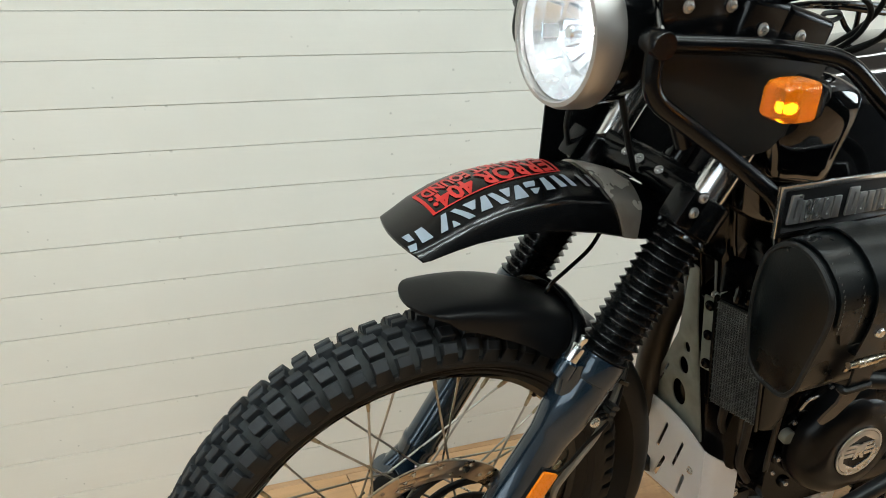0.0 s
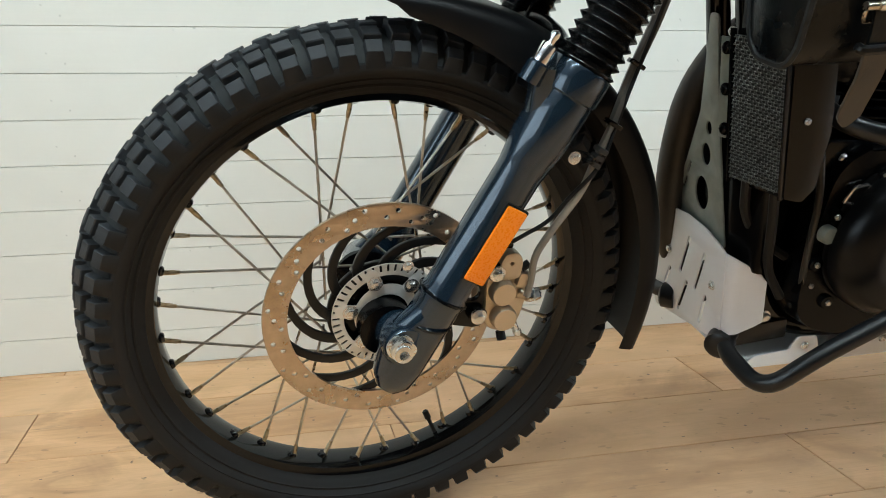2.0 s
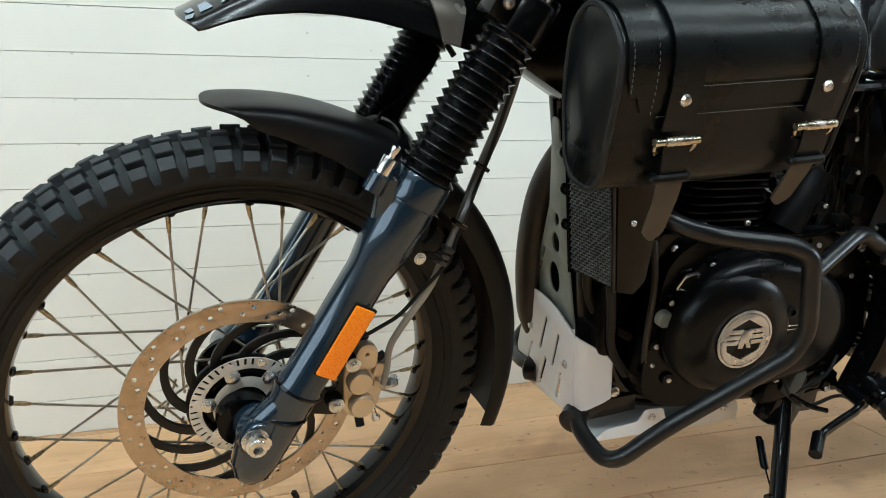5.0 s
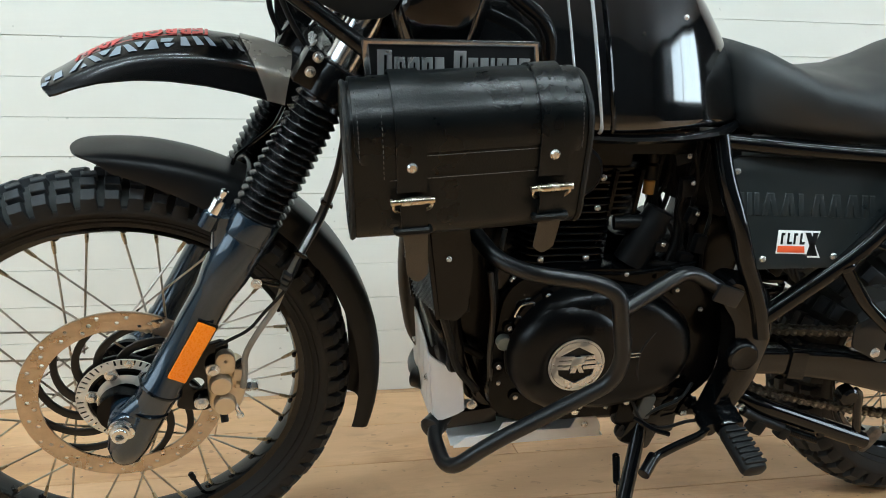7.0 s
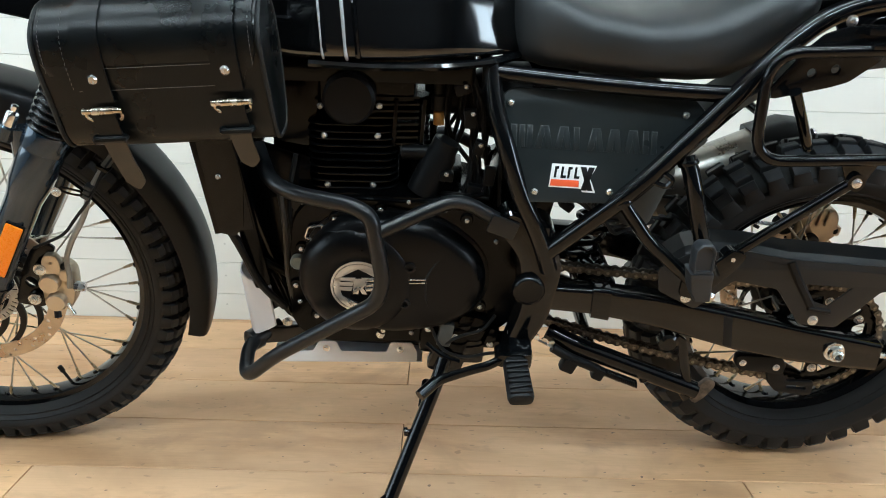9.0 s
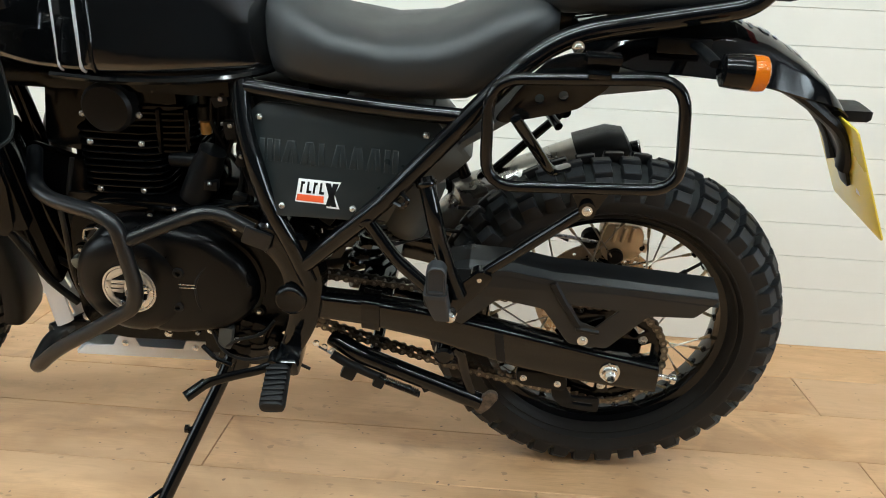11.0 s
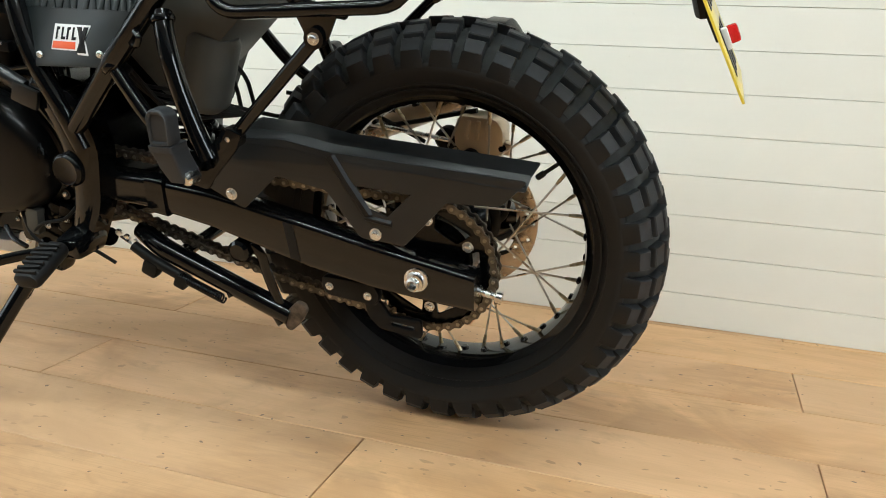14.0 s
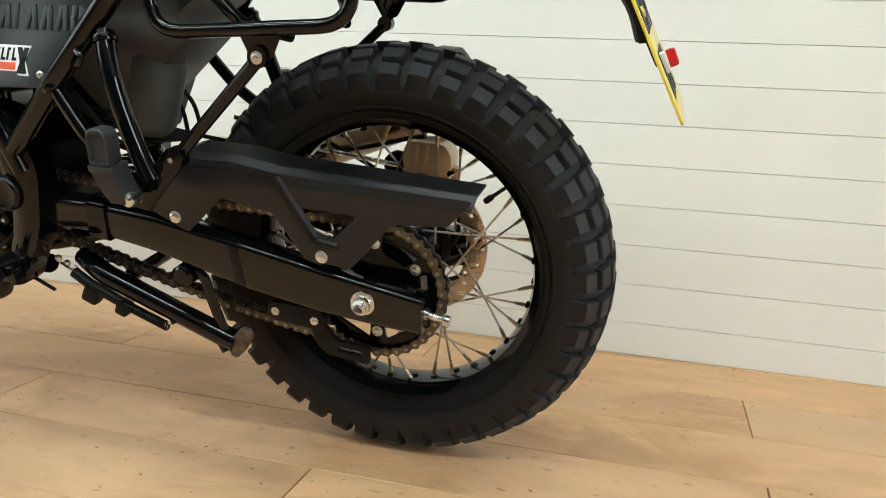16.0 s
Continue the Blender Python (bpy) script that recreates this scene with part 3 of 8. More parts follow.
def spokes(wheel, bed, flange_r, flange_y, phase, near, swing):
    """Thirty-six crossed spokes with brass nipples: two that lead, two that trail; near is the parity of the left flange."""
    n, first, tip = 36, None, lathe([(0.0024, 0), (0.0024, 0.004), (0.0030, 0.005), (0.0030, 0.019), (0.0042, 0.021), (0.0042, 0.025)], 8).mesh("nipple", NIPPLE)
    for k in range(n):
        s = -1 if k % 2 == near else 1
        lead = 1 if k % 4 in swing[0] else -1
        a = radians(10 * k + phase)
        b = a + lead * radians(swing[1])
        p0 = Vector((flange_r * math.cos(b), s * flange_y, flange_r * math.sin(b)))
        p1 = Vector((bed * math.cos(a), s * 0.004, bed * math.sin(a)))
        if first is None:
            ln = (p1 - p0).length
            first = lathe([(0.0017, 0), (0.0017, ln - 0.006)], 7).mesh("spoke", SPOKE)
        m = aim(p0, p1 - p0)
        part("spoke", first, None, wheel).matrix_basis = m @ Matrix.Scale((p1 - p0).length / ln, 4, (0, 0, 1))
        part("nipple", tip, None, wheel).matrix_basis = m @ Matrix.Translation((0, 0, (p1 - p0).length - 0.024))


def disc_geo(ro, ri, thick, holes, m, count=10, phase=0.0):
    """A drilled brake ring: slanting rows of holes, repeated round it; holes of (degrees, radius)."""
    hs = [circle(0, 0, ri, 64)]
    for k in range(count):
        for deg, rr in holes:
            a = radians(deg + phase) + 2 * math.pi * k / count
            hs.append(circle(rr * math.cos(a), rr * math.sin(a), 0.0036, 8))
    return plate(circle(0, 0, ro, 96), hs, thick, 0.0004, m)


# front wheel
FC = Vector((-0.006, 0, 0.351))
FWC = Vector((-0.017, 0.006, 0.350))
FW = S @ Matrix.Translation(FWC)
front_wheel = part("front_wheel", rim_geo(0.262, 0.282, 0.030), GLOSS, bike, "black spoked front wheel with a knobbly tyre", FW)
tyre(front_wheel, "dusty black knobbly off-road tyre", 2.0, 0.354, 0.047, 0.279, 68, 0.0205, 0.012)
hub = lathe([(0.02, -0.086), (0.034, -0.086), (0.034, -0.052), (0.047, -0.05), (0.047, -0.044), (0.028, -0.036), (0.026, 0.036), (0.043, 0.044), (0.043, 0.05), (0.03, 0.054), (0.03, 0.075), (0.02, 0.075)], 28, WH)
part("hub", hub, CAST, front_wheel)
spokes(front_wheel, 0.2635, 0.07, 0.035, 5.7, 0, ((2, 1), 55))
part("valve", lathe([(0.003, 0), (0.003, 0.03), (0.0048, 0.03), (0.0048, 0.042), (0.003, 0.044)], 10, aim((0.262 * math.cos(radians(-68)), 0, 0.262 * math.sin(radians(-68))), (-math.cos(radians(-68)), 0, -math.sin(radians(-68))))), RUBBER, front_wheel)
DISC_M = Matrix.Translation((0.002, -0.050, 0.005)) @ Matrix(((1, 0, 0, 0), (0, 0, -1, 0), (0, 1, 0, 0), (0, 0, 0, 1)))
brake_disc = part("brake_disc", disc_geo(0.1472, 0.1180, 0.0045, [(0.0, 0.1412), (5.7, 0.1332), (11.3, 0.1250), (19.5, 0.1380), (25.2, 0.1295)], DISC_M, 10, 135.7), DISC, front_wheel, "drilled brushed steel brake disc")


def curved_arm(r0, r1, sweep, w0, w1, a):
    n, left, right = 8, [], []
    for k in range(n + 1):
        t = k / n
        r = r0 + (r1 - r0) * t
        ang = a + sweep * t ** 1.3
        w = (w0 + (w1 - w0) * t) / r / 2
        left.append((r * math.cos(ang - w), r * math.sin(ang - w)))
        right.append((r * math.cos(ang + w), r * math.sin(ang + w)))
    return left + right[::-1]


CAR_M = Matrix.Translation((0, 0.008, 0)) @ DISC_M
carrier = plate(circle(0, 0, 0.068, 48), [circle(0, 0, 0.03, 24)], 0.006, 0.0006, CAR_M)
part("disc_carrier", carrier, CARRIER, front_wheel)
for k in range(12):
    part("carrier_arm", plate(curved_arm(0.062, 0.123, radians(-46), 0.013, 0.019, 2 * math.pi * k / 12), (), 0.0055, 0.0005, Matrix.Translation((0, 0.004, 0)) @ DISC_M), CARRIER, front_wheel)
ring_holes = [circle(0, 0, 0.0475, 40)]
for k in range(44):
    a = 2 * math.pi * k / 44
    ring_holes.append(slot(0.0525 * math.cos(a), 0.0525 * math.sin(a), 0.0588 * math.cos(a), 0.0588 * math.sin(a), 0.0016, 3))
TONE_M = Matrix.Translation((0.003, -0.011, 0.004)) @ DISC_M @ Matrix.Diagonal((1.14, 1.14, 1, 1))
tone = plate(circle(0, 0, 0.0605, 72), ring_holes, 0.002, 0.0002, TONE_M)
part("sensor_ring", tone, ZINC, front_wheel, "slotted silver speed sensor ring")
part("ring_hub", plate(circle(0, 0, 0.036, 40), [circle(0, 0, 0.024, 30)], 0.002, 0.0002, TONE_M), ZINC, front_wheel)
for k in range(6):
    a = radians(110 + 60 * k)
    part("ring_arm", plate(slot(0.031 * math.cos(a), 0.031 * math.sin(a), 0.05 * math.cos(a), 0.05 * math.sin(a), 0.0075), (), 0.0024, 0.0002, TONE_M), ZINC, front_wheel)
for k in range(6):
    a = radians(110 + 60 * k)
    bolt(TONE_M @ Vector((0.041 * math.cos(a), 0.041 * math.sin(a), 0.001)), LEFT, 0.0085, parent=front_wheel)


# fork
def leg_at(z, y=-0.1):
    return Vector((0.1 + (z - 0.507) * math.tan(radians(RAKE)), y, z))


def along(z0, y, rows):
    """Turned shape along a fork leg: rows of radius and distance up from the height z0."""
    return lathe(rows, 28, aim(leg_at(z0, y), FORK_AXIS))


for sy in (-0.1, 0.1):
    slider = along(0.30, sy, [(0.0, -0.02), (0.016, -0.018), (0.026, -0.004), (0.0285, 0.02), (0.0285, 0.11), (0.030, 0.115), (0.030, 0.122), (0.0275, 0.126), (0.0275, 0.29), (0.029, 0.30), (0.033, 0.325), (0.0335, 0.382), (0.0328, 0.384), (0.0328, 0.386), (0.0352, 0.388), (0.0355, 0.392), (0.0352, 0.417), (0.0338, 0.4205), (0.030, 0.421)])
    o = -1 if sy < 0 else 1
    boss = lathe([(0.027, -0.03), (0.027, 0.018), (0.024, 0.024), (0.018, 0.025)], 26, aim((FC.x, sy, FC.z), (0, o, 0)))
    slider.join(boss)
    slider.join(tube([(FC.x - 0.005, sy + o * 0.004, FC.z + 0.004), leg_at(0.40, sy + o * 0.004)], 0.02, 14, 0))
    slider.join(tube([(FC.x - 0.012, sy, FC.z - 0.045), (FC.x - 0.004, sy, FC.z)], 0.022, 14, 0))
    slider.join(tube([leg_at(0.655, sy) + Vector((-0.036, 0, 0.016)), leg_at(0.62, sy) + Vector((-0.02, 0, 0))], 0.017, 12, 0))
    fork = part("fork_slider", slider, FORK_BLUE, bike, "dark blue painted fork slider", S)
    bellows = [(0.030, 0.008), (0.0295, 0.012)]
    for k in range(16):
        h = 0.013 + k * 0.0115
        bellows += [(0.0290, h), (0.0362 - 0.0001 * k, h + 0.0054), (0.0359 - 0.0001 * k, h + 0.0062)]
    bellows += [(0.031, 0.197), (0.031, 0.20), (0.026, 0.202)]
    part("gaiter", along(0.655, sy, bellows), BOOT, fork, "black ribbed rubber fork gaiter", smooth=24)
    part("fork_tube", along(0.80, sy, [(0.0215, 0), (0.0215, 0.262)]), CHROME, fork, "chromed fork tube")
    clamp = along(0.828, sy, [(0.030, 0), (0.034, 0.004), (0.034, 0.046), (0.031, 0.05)])
    clamp.join(box(0.05, 0.034, 0.046, fork_frame(leg_at(0.852, sy + o * 0.008) + Vector((-0.022, 0, 0.012))), 0.005))
    part("fork_clamp", clamp, SATIN, fork)
    if sy < 0:
        for hz in (0.868, 0.886):
            bolt((0.258 + (hz - 0.868) * 0.55, -0.126, hz), LEFT, 0.0062, parent=fork)
        refl = box(0.027, 0.006, 0.098, fork_frame((0.091, -0.131, 0.477)), 0.003)
        part("reflector", refl, REFLECTOR, fork, "orange fork reflector")
        rb = box(0.0305, 0.006, 0.102, fork_frame((0.0915, -0.1275, 0.477)), 0.002)
        part("reflector_base", rb, PLASTIC, fork)
        nut = lathe([(0.0165, 0), (0.0165, 0.003), (0.0135, 0.003), (0.0132, 0.013), (0.0105, 0.014), (0.011, 0.019), (0.006, 0.020), (0.006, 0.012), (0, 0.012)], 20, aim((FC.x - 0.008, -0.124, FC.z + 0.004), LEFT))
        part("axle_nut", nut, STEEL, fork, "silver axle nut")
        bolt((0.003, -0.088, 0.44), LEFT, 0.006, parent=fork)
        bolt((0.183, -0.118, 0.572), LEFT, 0.0068, parent=fork)
        stud = lathe([(0.0095, 0.010), (0.0095, 0.030), (0.0085, 0.032), (0.0045, 0.032), (0.0045, 0.037), (0.006, 0.040), (0.0055, 0.045), (0, 0.048)], 16, aim((0.127, -0.108, 0.668), FORK_AXIS))
        part("stud_boss", lathe([(0.0125, -0.012), (0.0125, 0.009), (0.0105, 0.0115), (0, 0.0115)], 18, aim((0.127, -0.108, 0.668), FORK_AXIS)), FORK_BLUE, fork)
        part("guard_stud", stud, CHROME, fork)

bridge = tube([leg_at(0.865, -0.1), leg_at(0.872, 0.0), leg_at(0.865, 0.1)], 0.024, 14, 0.05, flat=1.0)
bridge.join(box(0.07, 0.18, 0.035, fork_frame(leg_at(0.865, 0.0) + Vector((0.015, 0, 0))), 0.008))
part("fork_yoke", bridge, SATIN, bike, m=S)
for by, bs in ((-0.045, 0.0055), (0.0, 0.0065), (0.03, 0.0055)):
    bolt(leg_at(0.884, by) + Vector((-0.03, 0, 0.0)), (-0.6, -0.2, 0.7), bs, parent=bike)
part("steering_stem", tube([leg_at(0.86, 0) + Vector((0.04, 0, 0)), leg_at(1.05, 0) + Vector((0.04, 0, 0))], 0.024, 18, 0), GLOSS, bike, m=S)
part("axle", lathe([(0.011, -0.13), (0.011, 0.13)], 16, Matrix.Translation(FC) @ WH), STEEL, bike, m=S)
sp = lathe([(0.018, 0), (0.02, 0.012), (0.017, 0.02), (0.017, 0.05)], 20, aim((FC.x, -0.07, FC.z), LEFT))
part("axle_spacer", sp, STEEL, bike, m=S)

# caliper and its bracket behind the left leg
CAL = side(-0.062)
cal = plate(soft2([(0.112, 0.405), (0.112, 0.345), (0.122, 0.333), (0.142, 0.333), (0.152, 0.345), (0.158, 0.372), (0.160, 0.400), (0.152, 0.412), (0.130, 0.415)], 0.008), (), 0.036, 0.005, CAL)
for cx, cz, rr in ((0.1265, 0.3885, 0.0168), (0.1305, 0.3520, 0.0168)):
    cal.join(lathe([(rr, -0.014), (rr, 0.009), (rr - 0.002, 0.012), (0, 0.0125)], 26, aim((cx, -0.082, cz), LEFT)))
cal.join(plate(soft2([(0.122, 0.408), (0.122, 0.430), (0.128, 0.441), (0.142, 0.441), (0.148, 0.430), (0.146, 0.408)], 0.006), [circle(0.135, 0.428, 0.0042, 12)], 0.016, 0.002, side(-0.080)))
cal.join(box(0.016, 0.022, 0.020, pose(0.153, -0.078, 0.403, 0, 15, 0), 0.004))
cal.join(lathe([(0.0085, 0), (0.0085, 0.016), (0.007, 0.018)], 16, aim((0.148, -0.075, 0.381), (1, 0, -0.25))))
caliper = part("brake_caliper", cal, GOLD, bike, "champagne gold front brake caliper", S)
br = plate(soft2([(0.06, 0.345), (0.10, 0.335), (0.118, 0.345), (0.122, 0.43), (0.142, 0.446), (0.132, 0.456), (0.104, 0.448), (0.078, 0.40)], 0.008), [circle(0.092, 0.385, 0.012)], 0.009, 0.0012, side(-0.070))
part("caliper_bracket", br, SATIN, caliper)
for bx, bz in ((0.1165, 0.4165), (0.0965, 0.3585)):
    part("washer", lathe([(0.0105, 0), (0.0105, 0.003), (0.004, 0.003)], 18, aim((bx, -0.086, bz), LEFT)), STEEL, caliper)
    bolt((bx, -0.089, bz), LEFT, 0.0085, parent=caliper)
    part("mount_lug", lathe([(0.012, 0), (0.012, 0.018)], 16, aim((bx, -0.068, bz), LEFT)), SATIN, caliper)
part("banjo", lathe([(0.0095, 0), (0.0095, 0.008), (0.006, 0.009), (0.0085, 0.010), (0.0085, 0.018), (0, 0.018)], 6, aim((0.1625, -0.078, 0.377), (1, 0, -0.1))), STEEL, caliper)
part("bleed_cap", tube([(0.150, -0.082, 0.417), (0.160, -0.082, 0.424)], 0.0055, 10, 0), RUBBER, caliper)
part("pad_pin", lathe([(0.0035, 0), (0.0035, 0.016), (0.0055, 0.016), (0.0055, 0.022), (0, 0.022)], 10, aim((0.146, -0.082, 0.345), (0.35, -0.2, -1))), STEEL, caliper)
part("pad_cap", lathe([(0.006, 0), (0.006, 0.012), (0, 0.013)], 12, aim((0.128, -0.086, 0.333), (0.1, -0.5, -1))), BLACK_DECAL, caliper)
# ties round the left slider
for z0, tilt in ((0.405, 0.0), (0.372, 0.25)):
    ring = [leg_at(z0, -0.1) + Vector((0.0305 * math.cos(a) * 0.876, 0.0305 * math.sin(a), -0.0305 * math.cos(a) * 0.48 + tilt * 0.03 * math.cos(a))) for a in [2 * math.pi * k / 24 for k in range(24)]]
    part("cable_tie", tube(ring, 0.0021, 6, 0, closed=True), GLOSS, bike, m=S)


def cable(pts, r, material, name="cable", parent=bike, m=None, fillet=0.05):
    return part(name, tube(pts, r, 8, fillet), material, parent, m=m)


cable([(0.166, -0.078, 0.377), (0.170, -0.078, 0.400), (0.170, -0.080, 0.432), (0.187, -0.085, 0.467), (0.220, -0.088, 0.518), (0.232, -0.088, 0.557), (0.254, -0.074, 0.592)], 0.0048, HOSE, "brake_hose")
cable([(0.252, -0.075, 0.589), (0.270, -0.055, 0.613), (0.284, -0.038, 0.632), (0.299, -0.032, 0.668), (0.312, -0.034, 0.705), (0.324, -0.05, 0.78), (0.335, -0.06, 0.88)], 0.0072, SLEEVE, "hose_sleeve")
cable([(0.132, -0.100, 0.461), (0.181, -0.090, 0.481), (0.201, -0.090, 0.508), (0.229, -0.094, 0.540), (0.243, -0.090, 0.562), (0.256, -0.078, 0.591), (0.272, -0.060, 0.613), (0.290, -0.042, 0.640), (0.306, -0.040, 0.690), (0.32, -0.07, 0.80)], 0.0026, RUBBER, "sensor_cable")
for cz, cl in ((0.0, 0.011), (0.008, 0.013), (-0.008, 0.013)):
    part("hose_clip", box(cl, 0.018, 0.0065, pose(0.232 + 0.45 * cz, -0.090, 0.559 + cz, 0, 28, 0), 0.002), GREY_RUBBER, bike)
for cp in ((0.255, -0.073, 0.593), (0.294, -0.034, 0.655)):
    part("cable_tie", box(0.019, 0.018, 0.006, pose(*cp, 0, 30, 0), 0.002), GLOSS, bike)
part("hose_stay", tube([(0.198, -0.112, 0.573), (0.211, -0.104, 0.568), (0.225, -0.098, 0.561), (0.225, -0.098, 0.554), (0.212, -0.104, 0.559), (0.200, -0.112, 0.567)], 0.0019, 6, 0.004, closed=True), SATIN, bike)


# high front fender
def arch_skin(stations, thick=0.003):
    """A curved sheet: stations of points from the left edge over the crown to the right edge, with thickness."""
    outer = stations
    inner = []
    for st in stations:
        inner.append([(p[0], p[1] * 0.965, p[2] - thick) for p in st])
    n, k = len(outer), len(outer[0])
    verts = [p for st in outer for p in st] + [p for st in inner for p in st]
    o, faces = n * k, []
    for i in range(n - 1):
        for j in range(k - 1):
            a = i * k + j
            faces.append((a, a + 1, a + k + 1, a + k))
            faces.append((o + a, o + a + k, o + a + k + 1, o + a + 1))
    for i in range(n - 1):
        for j in (0, k - 1):
            a = i * k + j
            faces.append((a, a + k, o + a + k, o + a))
    for i in (0, n - 1):
        for j in range(k - 1):
            a = i * k + j
            faces.append((a, a + 1, o + a + 1, o + a))
    return Geo().add(verts, faces)


def interp(rows, t):
    """Smooth values from rows of (t, values...)."""
    for a, b in zip(rows, rows[1:]):
        if t <= b[0]:
            k = (t - a[0]) / (b[0] - a[0])
            k = min(max(k, 0), 1)
            return [p + (q - p) * k for p, q in zip(a[1:], b[1:])]
    return list(rows[-1][1:])


# x, crown height, edge height, half width
FENDER = [(-0.076, 0.832, 0.8215, 0.054), (-0.055, 0.843, 0.826, 0.062), (-0.03, 0.858, 0.836, 0.0675), (0.0, 0.873, 0.844, 0.071), (0.04, 0.887, 0.848, 0.073),
          (0.08, 0.893, 0.847, 0.0735), (0.125, 0.895, 0.841, 0.0735), (0.165, 0.890, 0.832, 0.0725), (0.20, 0.882, 0.822, 0.0715), (0.24, 0.869, 0.811, 0.0695), (0.285, 0.848, 0.800, 0.0655)]


def fender_point(x, v, lift=0.0):
    """On the fender: v runs from -1 at the left edge over 0 at the crown to 1."""
    crown, edge, half = interp(FENDER, x)
    a = abs(v)
    if a < 0.62:
        y, z = half * 0.80 * a / 0.62, crown - (crown - edge) * 0.36 * (a / 0.62) ** 2
    else:
        k = (a - 0.62) / 0.38
        y, z = half * (0.80 + 0.20 * k ** 0.8), crown - (crown - edge) * (0.36 + 0.64 * k ** 1.25)
    return Vector((x, 0.0 + (math.copysign(y, v) if v else 0.0), z + lift))


VS = [-1, -0.93, -0.85, -0.77, -0.70, -0.64, -0.58, -0.5, -0.38, -0.25, -0.12, 0, 0.12, 0.25, 0.38, 0.5, 0.58, 0.64, 0.70, 0.77, 0.85, 0.93, 1]


def nose(x, v):
    """The front edge is drawn back towards the sides."""
    return x + max(0.0, (0.02 - x)) * 0.163 * abs(v) ** 2


FENDER_AT = Vector((0.007, 0, -0.002))
XS = [-0.076 + 0.361 * k / 36 for k in range(37)]
fender = part("front_fender", arch_skin([[tuple(fender_point(nose(x, v), v)) for v in VS] for x in XS]), FENDER_BLACK, bike, "black high front fender with red and grey decals", S @ Matrix.Translation(FENDER_AT), 50)


def on_fender(g, name, material, lift=0.0012):
    """Lays a flat shape, drawn in fender x and v, onto the fender."""
    g.v = [tuple(fender_point(x, v) + Vector((0, (-0.3 if v < 0 else 0.3) * lift, lift + w))) for x, v, w in g.v]
    return part(name, g, material, fender)


def grid_quad(c, n=5):
    """A four-cornered patch divided so that it can follow a curve."""
    g, vs, fs = Geo(), [], []
    for i in range(n + 1):
        for j in range(n + 1):
            a, b = i / n, j / n
            u = [(c[0][k] * (1 - a) + c[1][k] * a) * (1 - b) + (c[3][k] * (1 - a) + c[2][k] * a) * b for k in (0, 1)]
            vs.append((u[0], u[1], 0.0))
    for i in range(n):
        for j in range(n):
            a = i * (n + 1) + j
            fs.append((a, a + 1, a + n + 2, a + n + 1))
    return g.add(vs, fs)


# grey wedges along the left shoulder of the fender, and a red framed panel on its crown
WEDGES = [(-0.071, -0.064, -0.070, -0.061, -0.65, -0.50), (-0.067, -0.061, -0.070, -0.062, -0.43, -0.25), (-0.056, -0.044, -0.056, -0.048, -0.55, -0.27), (-0.036, -0.028, -0.026, -0.020, -0.56, -0.28),
          (-0.004, 0.004, -0.016, -0.010, -0.56, -0.30), (-0.022, -0.014, -0.020, -0.018, -0.57, -0.47), (0.004, 0.008, -0.002, 0.014, -0.45, -0.31), (0.012, 0.026, 0.020, 0.026, -0.53, -0.31), (0.036, 0.046, 0.028, 0.034, -0.54, -0.325),
          (0.047, 0.050, 0.042, 0.056, -0.46, -0.325), (0.054, 0.072, 0.062, 0.068, -0.53, -0.325), (0.074, 0.086, 0.074, 0.090, -0.40, -0.31), (0.080, 0.084, 0.078, 0.091, -0.51, -0.43), (0.098, 0.110, 0.098, 0.104, -0.485, -0.285),
          (0.118, 0.127, 0.112, 0.118, -0.47, -0.275), (0.134, 0.142, 0.126, 0.132, -0.46, -0.27)]
for lo0, lo1, hi0, hi1, lo, hi in WEDGES:
    on_fender(grid_quad([(lo0, lo), (lo1, lo), (hi1, hi), (hi0, hi)]), "decal_wedge", GREY_DECAL)
for wx in (0.148, 0.163, 0.178):
    on_fender(grid_quad([(wx + 0.008, -0.46), (wx + 0.014, -0.46), (wx + 0.005, -0.27), (wx, -0.27)]), "decal_wedge", DULL_DECAL)
PX0, PX1, PV0, PV1 = -0.032, 0.132, -0.205, 0.475
for c in ([(PX0, PV0), (PX1, PV0), (PX1, PV0 + 0.022), (PX0, PV0 + 0.022)], [(PX0, PV1 - 0.022), (PX1, PV1 - 0.022), (PX1, PV1), (PX0, PV1)],
          [(PX0, PV0), (PX0 + 0.004, PV0), (PX0 + 0.004, PV1), (PX0, PV1)], [(PX1 - 0.004, PV0), (PX1, PV0), (PX1, PV1), (PX1 - 0.004, PV1)]):
    on_fender(grid_quad(c, 8), "decal_border", RED_DECAL)


def fender_words(body, size, x_end, v_base):
    """Words that read from behind the fender, towards the front."""
    g = letters(body, size, thick=0.0)
    k = 0.150 / max(p[0] for p in g.v)
    said = ""
    for word in body.split():
        said = (said + " " + word).strip()
        g = letters(word, size, thick=0.0, bold=size * 0.035)
        own = max(p[0] for p in g.v)
        start = max(p[0] for p in letters(said, size, thick=0.0).v) - own
        g.v = [(x_end - (p[0] + start) * k, v_base - p[1] * 14.0, 0.0) for p in g.v]
        on_fender(g, "decal_word", RED_DECAL, 0.0014)


